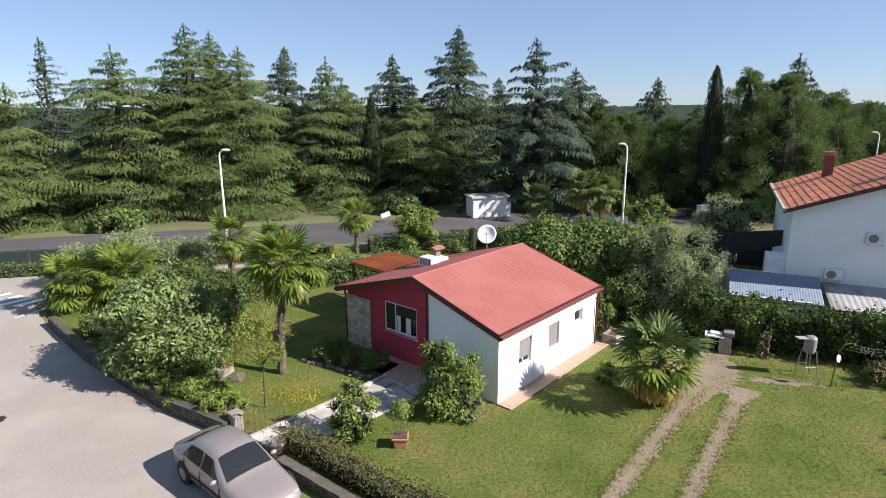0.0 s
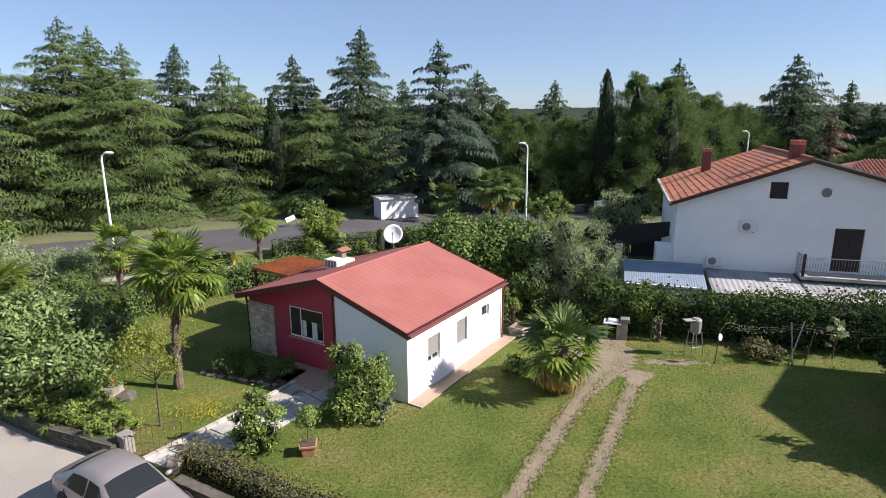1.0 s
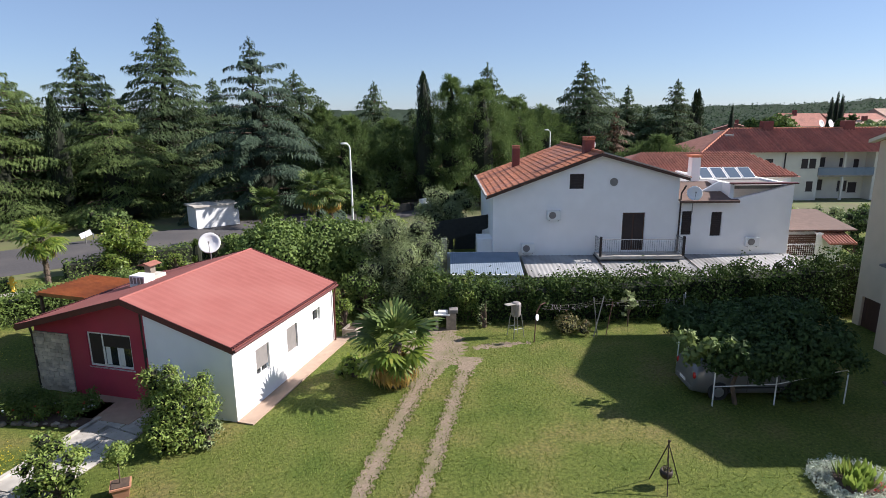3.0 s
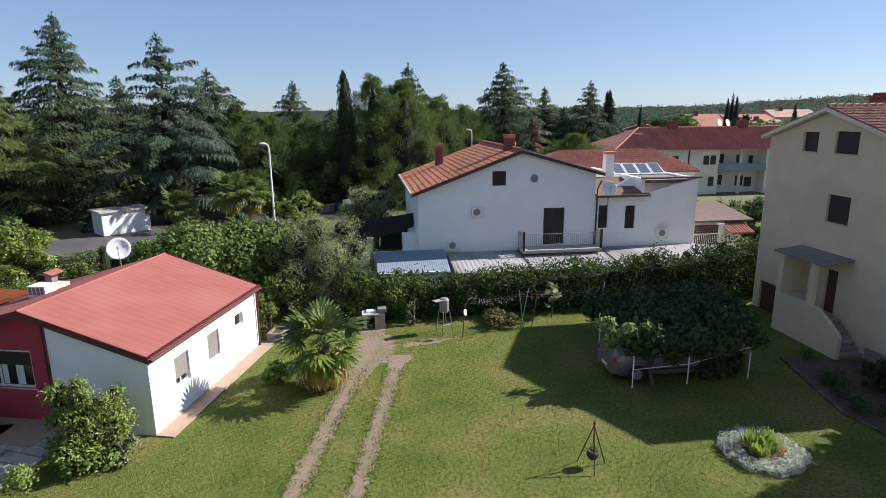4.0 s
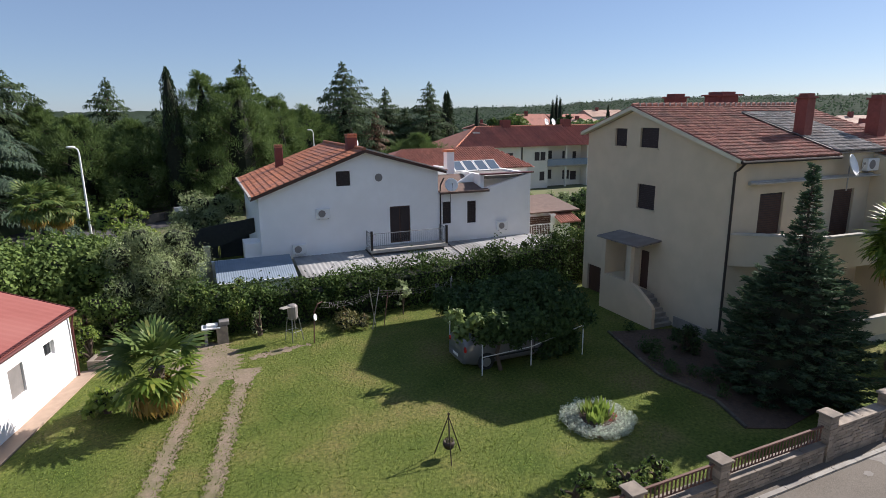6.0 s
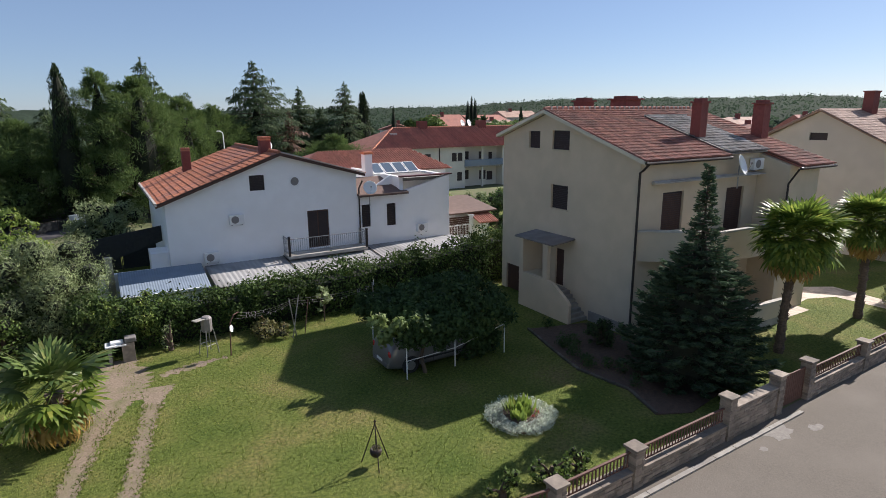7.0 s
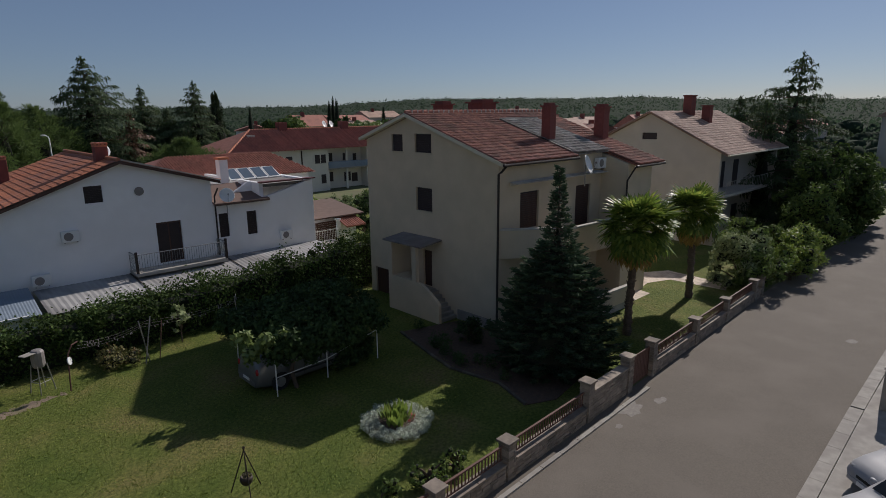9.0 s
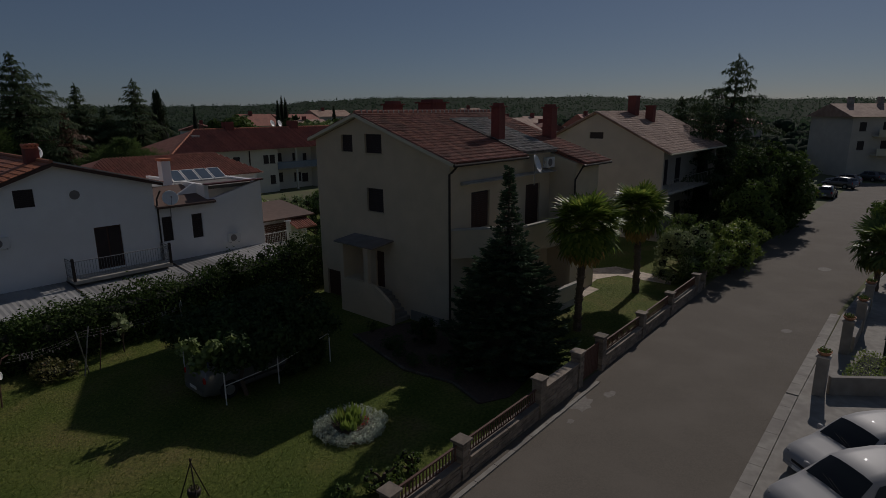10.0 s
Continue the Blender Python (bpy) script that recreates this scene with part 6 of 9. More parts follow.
for i, (k, x, y, h, r) in enumerate(CONIFERS):
    if k == "c":
        x, y, r, h = x * 1.17, y * 1.17, r * 1.12, 10.3 + (h - 10.3) * 1.17
    r *= 1.10 if k in "du" else 1.06
    if k == "c":
        conifer(x, y, h, r, L_CEDAR, 100 + i, dens=78, gap=1.6, size=0.36, slim=0.20, plume=0.40, ragged=0.26, label="tall green cedar with layered drooping boughs")
    elif k == "d":
        conifer(x, y, h, r, L_CEDARDARK, 100 + i, dens=34, gap=1.3, size=0.52, slim=0.22, label="tall dark cedar behind the front row")
    elif k == "e":
        conifer(x, y, h, r, L_CEDARDARK, 100 + i, dens=44, gap=1.4, rise=0.20, droop=0.36, plume=0.24, ragged=0.36, hang=0.3, whorl=7, size=0.45, slim=0.2, core=0.22, label="dark cedar beside the far street")
    elif k == "u":
        conifer(x, y, h, r, L_CEDARBLUE, 100 + i, dens=92, core=0.30, gap=1.7, low=0.16, rise=0.20, droop=0.46, ragged=0.38, plume=0.19, hang=0.45, whorl=9, label="large blue-green cedar with loose drooping limbs")
    elif k == "b":
        conifer(x, y, h, r, L_CEDARBLUE, 100 + i, core=0, dens=24, gap=1.1, bare=0.12, plume=0.16, ragged=0.3, whorl=6, label="thin half-bare conifer against the sky")
    elif k == "r":
        conifer(x, y, h, r, L_BROWNTREE, 100 + i, dens=40, label="dying brown conifer among green ones")
    elif k == "y":
        cypress(x, y, h, r, 100 + i, "slim dark green column cypress")
    else:
        pine(x, y, h, r, L_PINE, 100 + i, "broad dark green pine with an uneven crown")

# dark undergrowth along the far side of the main road
for i, (x, y, h, r) in enumerate(((-30, 51.5, 2.0, 2.4), (-5, 60, 2.2, 2.2), (16.5, 59.5, 4.0, 3.0), (22, 62, 4.6, 3.0), (36, 53.5, 4.5, 2.8), (40, 56, 5.0, 3.2), (30.5, 66, 5, 3.2))):
    tree("bush", x, y, h, r, L_PINE if i % 2 else L_HEDGE, 200 + i, "dark bush under the tall trees", z0=0.0, n=24, per_m2=24, ll=0.38, lw=0.19, category="bush", group="roadside bushes")

# palms
palm(-7.19, 21.72, 4.55, 1.48, 11, "tall fan palm with a slim shaggy trunk on the lawn", 38, 14, (0.35, -0.2), 0.145)
palm(-13.1, 32.95, 3.3, 1.25, 12, "fan palm beside the hedge", 30, 6)
palm(-11.0, 34.6, 2.7, 1.1, 22, "smaller fan palm beside the hedge", 26, 6)
palm(-6.85, 40.67, 3.2, 1.25, 13, "fan palm near the main road", 30, 8)
palm(7.5, 48.2, 3.2, 1.45, 14, "fan palm by the main road", 28, 22, leaves=FRONDS_SHADED)
palm(11.0, 47.0, 4.3, 1.55, 15, "fan palm by the main road", 28, 20, leaves=FRONDS_SHADED)
palm(12.7, 47.8, 3.8, 1.5, 16, "fan palm by the main road with dry fronds", 28, 26, leaves=FRONDS_SHADED)
palm(7.2, 19.1, 1.7, 1.45, 17, "bushy fan palm with brown lower fronds on the lawn", 25, 26, (0, 0), 0.2, -38, FRONDS_SHADED[:2] + FRONDS[1:3])
palm(27.11, 0.7, 5.0, 1.5, 18, "tall sunlit fan palm behind the street wall", 90, 44, (0.2, 0), 0.16, -34)
palm(33.96, -2.28, 4.7, 1.45, 19, "tall fan palm behind the street wall", 84, 40, (0.2, 0), 0.16, -34)
palm(-20.6, 30.0, 1.5, 1.75, 20, "low bushy fan palm by the street corner", 34, 8, (0, 0), 0.15, -60)
palm(-18.2, 30.6, 1.7, 1.75, 21, "low bushy fan palm by the street corner", 34, 8, (0, 0), 0.15, -60)
palm(37.6, -15.6, 2.6, 1.5, 23, "dark fan palm across the street", 34, 8, leaves=FRONDS_SHADED)

# broad trees, shrubs and hedges of the gardens
tree("fruit_tree", -12.0, 22.3, 3.9, 2.75, L_FIG, 31, "large leafy fruit tree leaning over the street wall", z0=0.25, n=80, per_m2=135, ll=0.22, lw=0.095, trunk=0.16)
for i, (x, y, h, r) in enumerate(((-11.7, 20.3, 1.35, 0.75), (-10.8, 19.7, 1.3, 0.8), (-9.9, 19.1, 1.25, 0.85), (-9.0, 18.5, 1.1, 0.8), (-8.2, 18.05, 0.95, 0.7), (-9.9, 20.0, 1.35, 0.7), (-9.0, 19.4, 1.1, 0.7), (-8.1, 18.7, 0.8, 0.6))):
    tree("feathery_shrub", x, y, h, r, L_LIGHT, 320 + i, "feathery light green shrub behind the street wall", z0=0.0, n=22, per_m2=230, ll=0.17, lw=0.035, category="shrub", group="feathery shrubs")
tree("sapling", -7.02, 18.84, 3.7, 1.15, L_YELLOWLEAF, 34, "slender sapling with sparse yellow-green leaves", z0=1.5, n=34, per_m2=85, ll=0.13, lw=0.05, trunk=0.04, core=False)
tree("citrus_shrub", -3.47, 16.9, 1.95, 0.9, L_LAUREL, 35, "round citrus shrub beside the path", z0=0.1, n=30, per_m2=150, ll=0.13, lw=0.06, trunk=0.05, category="shrub")
tree("laurel_shrub", -0.4, 18.6, 2.75, 1.22, L_LAUREL, 36, "tall rounded laurel shrub at the house corner", z0=0.0, n=52, per_m2=190, ll=0.12, lw=0.05, trunk=0.07, category="shrub")
tree("pale_shrub", 0.35, 18.1, 1.0, 0.62, L_OLIVE, 37, "low pale shrub at the house corner", z0=0.0, n=14, per_m2=150, ll=0.13, lw=0.07, category="shrub")
tree("box_shrub", 7.2, 25.9, 1.75, 0.6, L_LIGHT, 38, "clipped bright green shrub behind the house", z0=0.0, n=20, per_m2=200, ll=0.10, lw=0.06, category="shrub")
tree("leafy_plant", 6.0, 20.6, 0.8, 0.8, L_LIGHT, 39, "low leafy plant beside the palm", z0=0.0, n=12, per_m2=60, ll=0.3, lw=0.16, category="plant")
tree("vine_tree", 5.6, 31.6, 4.4, 3.3, L_HEDGE, 40, "dense spreading vine over a frame behind the house", z0=1.0, n=70, per_m2=60, ll=0.22, lw=0.16)
tree("vine_tree", 8.6, 31.0, 4.5, 3.0, L_HEDGE, 41, "dense spreading vine over a frame behind the house", z0=0.8, n=66, per_m2=60, ll=0.22, lw=0.16)
tree("olive_tree", 10.8, 27.6, 5.1, 2.3, L_OLIVE, 42, "grey-green olive tree above the hedge", z0=0.2, n=70, per_m2=130, ll=0.17, lw=0.035)
tree("young_tree", 11.3, 32.2, 5.6, 1.6, L_LIGHT, 43, "bright green young tree behind the hedge", z0=1.0, n=28, per_m2=90, ll=0.2, lw=0.11)
tree("olive_tree", 19.5, 39.5, 4.9, 2.3, L_OLIVE, 44, "broad grey-green olive behind the white house", z0=0.5, n=36, per_m2=70, ll=0.24, lw=0.08)
tree("dark_shrub", 8.8, 27.4, 2.9, 1.7, L_HEDGE, 45, "dark shrub between house and hedge", z0=0.0, n=26, per_m2=90, ll=0.16, lw=0.09, category="shrub")
tree("dark_shrub", 10.6, 29.0, 3.3, 1.6, L_HEDGE, 46, "dark shrub between house and hedge", z0=0.0, n=26, per_m2=90, ll=0.16, lw=0.09, category="shrub")
tree("leafy_shrub", -2.52, 43.4, 3.6, 1.9, L_LIGHT, 47, "leafy shrub with yellow tips near the main road", z0=0.2, n=26, per_m2=80, ll=0.22, lw=0.12, category="shrub")
tree("leafy_shrub", 4.8, 42.6, 2.2, 1.9, L_HEDGE, 48, "leafy dark shrub near the main road", z0=0.0, n=22, per_m2=80, ll=0.2, lw=0.12, category="shrub")
cypress(1.64, 42.2, 1.9, 0.42, 49, "small clipped column cypress", L_HEDGE, "column_shrub", 900)
tree("leafy_shrub", 0.2, 42.0, 1.1, 0.8, L_LIGHT, 50, "low bright shrub behind the canopy", z0=0.0, n=12, per_m2=110, ll=0.16, lw=0.08, category="shrub")
for i, (x, y, h, r) in enumerate(((-20.3, 35.8, 3.3, 2.6), (-17.0, 34.6, 3.2, 2.5), (-22.6, 34.6, 2.7, 2.1), (-14.6, 31.0, 2.4, 1.8))):
    tree("oleander_shrub", x, y, h, r, L_OLIVE if i != 3 else L_HEDGE, 51 + i, "loose grey-green shrub near the corner", z0=0.0, n=46, per_m2=70, ll=0.26, lw=0.05, category="shrub", group="corner shrubs", core=i == 3)
for i, (x, y, h, r) in enumerate(((-14.8, 24.6, 1.6, 1.2), (-13.0, 23.0, 1.4, 1.0), (-16.9, 26.0, 1.3, 1.1))):
    tree("leafy_shrub", x, y, h, r, L_HEDGE, 58 + i, "dark green shrub on the street wall", z0=0.0, n=18, per_m2=100, ll=0.18, lw=0.1, category="shrub", group="wall shrubs")

hedge("garden_hedge", [(-12.2, 30.6), (-8.4, 34.3), (-3.0, 35.5), (-1.6, 35.4)], 1.2, [1.5, 1.5, 1.6, 1.6], L_HEDGE, 61, "dark grown-out hedge behind the lawn", 190, 0.14, 0.08, 0.4)
hedge("roadside_hedge", [(-40.0, 33.6), (-21.0, 38.4), (-9.0, 41.5)], 1.0, 0.75, L_HEDGE, 62, "low clipped green hedge beside the road", 60, 0.14, 0.09, 0.05)
hedge("roadside_hedge", [(-6.2, 42.6), (2.5, 45.0), (6.0, 45.9)], 1.4, 1.2, L_HEDGE, 63, "clipped green hedge beside the main road", 60, 0.14, 0.09, 0.08)
hedge("boundary_hedge", [(10.8, 25.7), (12.8, 24.8), (17.5, 22.6), (22.0, 20.6), (26.2, 18.7), (30.0, 17.0), (36.0, 14.6)], 1.6, [2.3, 2.0, 1.85, 2.1, 2.4, 2.75, 2.9], L_BOUNDARY, 64, "tall dense evergreen hedge along the boundary", 150, 0.16, 0.09, 0.42)
for i, (x, y, h, r) in enumerate(((11.7, 25.0, 2.7, 0.95), (13.1, 24.2, 2.5, 0.85))):
    tree("laurel_shrub", x, y, h, r, L_LAUREL, 640 + i, "bright green laurel growing out of the hedge", z0=0.1, n=34, per_m2=170, ll=0.13, lw=0.06, category="shrub", group="hedge laurels")
hedge("clipped_hedge", [(-5.5, 16.35), (-1.75, 13.35), (0.9, 11.45)], 0.75, 0.72, L_DRYHEDGE, 65, "low clipped hedge with brownish tips on the street wall", 420, 0.075, 0.045, 0.05)
tree("ivy_post", 13.35, 23.0, 1.5, 0.38, L_OLIVE, 66, "small shrub with pale leaves before the hedge", z0=0.0, n=14, per_m2=200, ll=0.09, lw=0.05, category="shrub")
tree("rose_bush", 16.6, 20.6, 0.7, 1.15, L_DRYHEDGE, 67, "low reddish bush in the lawn", z0=0.0, n=14, per_m2=140, ll=0.12, lw=0.07, category="bush")
tree("fig_shrub", 19.6, 19.9, 1.9, 0.55, L_OLIVE, 68, "pale large-leaved plant before the hedge", z0=0.4, n=10, per_m2=40, ll=0.3, lw=0.2, core=False, trunk=0.03, category="plant")

# the dark spruce and bushes of the tan house
garden_spruce(22.85, 3.45, 8.3, 2.75, L_SPRUCE, 71, "dense dark green spruce with a thin spire by the street wall")
tree("round_bush", 23.85, 7.45, 1.3, 0.75, L_VINE, 72, "round clipped dark bush by the wall", z0=0.0, n=22, per_m2=160, ll=0.1, lw=0.06, category="bush")
tree("round_bush", 27.6, 2.4, 0.8, 0.5, L_HEDGE, 73, "small dark bush on the lawn", z0=0.0, n=14, per_m2=160, ll=0.1, lw=0.06, category="bush")
for i, (x, y, h, r, lf) in enumerate(((37.5, -5.2, 3.9, 1.9, L_OLIVE), (40.3, -6.0, 4.0, 2.0, L_HEDGE), (39.6, -8.3, 2.9, 1.6, L_LIGHT), (36.6, -6.2, 2.6, 1.5, L_HEDGE), (43.5, -9.6, 2.9, 1.8, L_LAUREL))):
    tree("street_shrub", x, y, h, r, lf, 74 + i, "dense leafy shrub beside the street", z0=0.0, n=28, per_m2=70, ll=0.22, lw=0.10, category="shrub", group="street shrubs")
tree("broad_tree", 49.6, -11.3, 5.2, 2.5, L_HEDGE, 81, "large dark leafy tree over the street", z0=0.2, n=46, per_m2=34, ll=0.32, lw=0.13, trunk=0.2)
tree("broad_tree", 52.8, -11.9, 7.3, 2.9, L_BOUNDARY, 84, "taller dark leafy tree over the street", z0=0.6, n=54, per_m2=30, ll=0.36, lw=0.15, trunk=0.25)
tree("broad_tree", 56.3, -14.2, 7.2, 3.3, L_BOUNDARY, 82, "large dark leafy tree over the street", z0=0.2, n=60, per_m2=22, ll=0.42, lw=0.26, trunk=0.25)
tree("broad_tree", 62.0, -16.9, 6.4, 3.0, L_HEDGE, 83, "large dark leafy tree over the street", z0=0.2, n=50, per_m2=22, ll=0.42, lw=0.26, trunk=0.25)

# roses and weeds inside the street wall
for i, (x, y, h, r) in enumerate(((13.6, 5.4, 0.9, 0.65), (14.5, 4.9, 0.8, 0.5), (12.3, 6.2, 0.9, 0.6))):
    tree("rose_bush", x, y, h, r, L_HEDGE, 85 + i, "small rose bush inside the wall", z0=0.0, n=12, per_m2=120, ll=0.12, lw=0.07, category="bush", group="roses by the wall")


def far_woods():
    """Woods on the low hills, too far to count: rounded crowns roughened with leaf sprays."""
    rng = np.random.RandomState(9)
    random.seed(31)
    mb = MB()
    balls = []
    for i in range(2300):
        az = rng.uniform(radians(-26), radians(128))
        d = rng.uniform(105, 520) if i % 2 else rng.uniform(95, 240)
        if (az > radians(35) and d < 130) or (az > radians(62) and i % 3):
            continue
        x, y = d * math.cos(az), d * math.sin(az)
        z = hill_z(x, y)
        if d > 225 or (abs((x - 95) * 0.44 + (y + 35) * 0.9) < 9 and x < 120):
            continue
        r = rng.uniform(1.8, 3.4)
        mb.ball((x, y, z + r * 0.6), (r * 0.9, r * 0.9, r * 0.85), 8, 6, 0.16)
        balls.append((x, y, z + r * 0.65, r))
    na, nd = 560, 34
    base = len(mb.v)
    top = []
    for i in range(na + 1):
        a = radians(-26 + 154 * i / na)
        for k in range(nd + 1):
            d = 215 + 330 * (k / nd) ** 1.2
            x, y = d * math.cos(a), d * math.sin(a)
            mb.v.append((x, y, hill_z(x, y) + 1.5 + 1.6 * noise.noise((x * 0.025, y * 0.025, 3)) + 1.8 * noise.noise((x * 0.13, y * 0.13, 1)) + 1.4 * noise.noise((x * 0.37, y * 0.37, 5))))
            if a < radians(60):
                top.append(mb.v[-1])
    for i in range(na):
        for k in range(nd):
            q = base + i * (nd + 1) + k
            mb.f.append((q, q + 1, q + nd + 2, q + nd + 1))
    ob = part("far_woods", mb, L_FAR, None, round_=True)
    part("leaf_sprays", leaf_balls(rng, balls, 0.30, 1.1, 0.6, 1.0), L_FAR, ob)["kind"] = "stuff"
    c = np.repeat(np.array(top), 3, axis=0)
    n = len(c)
    c = c + rng.normal(0, 1.0, (n, 3)) * np.array([1.6, 1.6, 0.7])
    part("crown_sprays", needles(c, rand_dirs(rng, n, 0.5), rand_dirs(rng, n), rng.uniform(0.8, 1.7, n), rng.uniform(0.6, 1.2, n)), L_FAR, ob)["kind"] = "stuff"
    return tagged(ob, "distant dark green woods on low hills", "woods", kind="stuff")


far_woods()


def back_thicket():
    """Undergrowth closing the gaps behind the conifers."""
    rng = np.random.RandomState(19)
    balls = []
    for i in range(330):
        x = rng.uniform(-75, 66)
        if 15 < x < 43 or (x > 43 and i % 2):
            continue
        y = 66 + 0.27 * x + rng.uniform(2, 16) + (6 if x < 5 else 0)
        r = rng.uniform(1.3, 2.6)
        balls.append((x, y, rng.uniform(0.8, 4.2), r))
    ob = part("back_thicket", leaf_balls(rng, balls, 3.0, 0.8, 0.33, 0.9), L_CEDARDARK, None)
    return tagged(ob, "dark green thicket behind the conifers", "woods", kind="stuff")


back_thicket()

# single trees among the houses far off
for i, (az, d, h, r) in enumerate(((30.7, 130, 13.2, 0.9), (30.35, 131, 13.8, 0.9), (30.0, 130, 13.4, 0.9), (37.9, 130, 12.0, 0.8), (25.6, 140, 12.0, 0.9))):
    cypress(d * math.cos(radians(az)), d * math.sin(radians(az)), h, r, 400 + i, "far dark column cypress among houses", per=120)
for i, (az, d, h, r, lf) in enumerate(((35.6, 108, 9.4, 3.6, L_BOUNDARY), (34.0, 112, 9.2, 4.2, L_HEDGE), (29.0, 116, 9.6, 3.4, L_BOUNDARY), (27.2, 108, 9.4, 4.6, L_FIG), (25.5, 118, 9.6, 3.2, L_HEDGE))):
    tree("far_tree", d * math.cos(radians(az)), d * math.sin(radians(az)), h, r, lf, 410 + i, "rounded leafy tree behind the apartment house", z0=1.0, n=46, per_m2=10, ll=0.7, lw=0.4, trunk=0.25, group="far garden trees")

# ---- street walls and fences ----
def stone_wall(name, p, q, h, t, label, seed, piers=(), singles=80, cap=True, rail_top=False, stone=None, z0=-0.03, course=0.105):
    """A low wall of roughly squared stones in courses, from p to q on the ground."""
    p, q = Vector(p), Vector(q)
    L = (q - p).length
    d = (q - p) / L
    ang = math.degrees(math.atan2(d.y, d.x))
    w = thing(name, at(p.x, p.y, 0, ang), label, "wall")
    stone = stone or M_STONE
    rng = random.Random(seed)
    core = part("core", MB().box(0, 0.02, z0, L, t - 0.02, h - 0.01), stone, w, "mortar core")
    mb = MB()
    for side in (-1, 1):
        z = z0
        while z < h - 0.03:
            hh = min(rng.uniform(course * 0.75, course * 1.25), h - z)
            x = 0
            while x < L:
                ww = min(rng.uniform(0.20, 0.48), L - x)
                k = rng.uniform(0.0, 0.025)
                y0, y1 = (-k, 0.03) if side < 0 else (t - 0.03, t + k)
                if side < 0 and singles > 0 and ww > 0.08:
                    part("stone", MB().box(x + 0.008, y0, z + 0.008, x + ww - 0.008, y1, z + hh - 0.007), stone, w)
                    singles -= 1
                elif ww > 0.05:
                    mb.box(x + 0.008, y0, z + 0.008, x + ww - 0.008, y1, z + hh - 0.007)
                x += ww
            z += hh
    if mb.v:
        o = part("stones", mb, stone, w)
        o["kind"] = "stuff"
    if cap:
        n = max(1, int(L / 0.9))
        for i in range(n):
            part("coping_stone", MB().box(L * i / n + 0.006, -0.05, h, L * (i + 1) / n - 0.006, t + 0.05, h + 0.06), stone, w, bevel=0.008)
    return w


def pier(x, y, h, s, ang, seed, label="squared stone gate pier"):
    """A pier of stacked stones with a flat cap."""
    rng = random.Random(seed)
    t = thing("stone_pier", at(x, y, 0, ang), label, "pier", "street piers")
    part("core", MB().box(-s / 2 + 0.02, -s / 2 + 0.02, -0.03, s / 2 - 0.02, s / 2 - 0.02, h), M_CONC, t)
    z = -0.03
    while z < h - 0.02:
        hh = min(rng.uniform(0.08, 0.13), h - z)
        cut = rng.uniform(-0.3, 0.3) * s
        for a, b in ((-s / 2, cut), (cut, s / 2)):
            k = rng.uniform(0, 0.015)
            part("stone", MB().box(a + 0.005, -s / 2 - k, z + 0.006, b - 0.005, s / 2 + k, z + hh - 0.006), M_STONE, t)
        z += hh
    part("cap", MB().box(-s / 2 - 0.06, -s / 2 - 0.06, h, s / 2 + 0.06, s / 2 + 0.06, h + 0.07), M_STONE, t, "flat stone cap", bevel=0.012)
    return t


def iron_rail(p, q, z0, h, label="low iron railing with a wooden hand rail", gap=0.13, mat_=None):
    p, q = Vector(p), Vector(q)
    L = (q - p).length
    t = thing("railing", at(p.x, p.y, 0, math.degrees(math.atan2((q - p).y, (q - p).x))), label, "railing", "street railings")
    part("hand_rail", MB().box(0.0, -0.035, z0 + h - 0.05, L, 0.035, z0 + h), mat_ or M_RUST, t, bevel=0.006)
    part("bottom_rail", MB().box(0.0, -0.015, z0 + 0.06, L, 0.015, z0 + 0.09), mat_ or M_RUST, t)
    n = int(L / gap)
    me = MB().box(-0.018, -0.012, z0 + 0.09, 0.018, 0.012, z0 + h - 0.05).mesh("baluster")
    me.materials.append(mat_ or M_RUST)
    for i in range(n):
        b = new("baluster", me)
        b.parent = t
        b.location = ((i + 0.5) * L / n, 0, 0)
    return t


FD = (FENCE1 - FENCE0).normalized()
FN = Vector((-FD.y, FD.x))
FA = math.degrees(math.atan2(FD.y, FD.x))
piers_at = [-2.9, 0.0, 4.33, 7.16, 9.18, 13.55, 17.4, 21.77, 22.95]
for i, s in enumerate(piers_at):
    c = FENCE0 + FD * s + FN * 0.22
    pier(c.x, c.y, 1.12 if s not in (4.33, 7.16, 9.18) else 1.38, 0.36, FA, 300 + i)
for i, (a, b) in enumerate(zip(piers_at, piers_at[1:])):
    if a == 7.16:
        continue
    p, q = FENCE0 + FD * (a + 0.23) + FN * 0.08, FENCE0 + FD * (b - 0.23) + FN * 0.08
    high = 1.0 if a == 4.33 else 0.50
    stone_wall("street_wall", p, q, high if b < 22 else 0.45, 0.28, "low rough stone wall along the street", 320 + i, singles=150 if i < 4 else 60, rail_top=True)
    if a != 4.33 and b < 22:
        iron_rail(p + FN * 0.14, q + FN * 0.14, 0.56, 0.52)
# worn kerb stones at the foot of the wall
mb = MB()
for i in range(16):
    a, b = FENCE0 + FD * (-8.0 + i * 1.0) - FN * 0.36, FENCE0 + FD * (-7.02 + i * 1.0) - FN * 0.36
    mb.prism([tuple(a), tuple(b), tuple(b + FN * 0.14), tuple(a + FN * 0.14)], -0.1, 0.035)
tagged(part("kerb", mb, M_CONC, None), "narrow worn kerb stones before the street wall", "kerb", kind="structure")
# the wall goes on below the camera to the hedge's corner
p0 = FENCE0 + FD * -3.15 + FN * 0.08
stone_wall("street_wall", (6.6, 7.75), p0, 0.5, 0.28, "low rough stone wall along the street", 330, singles=30)
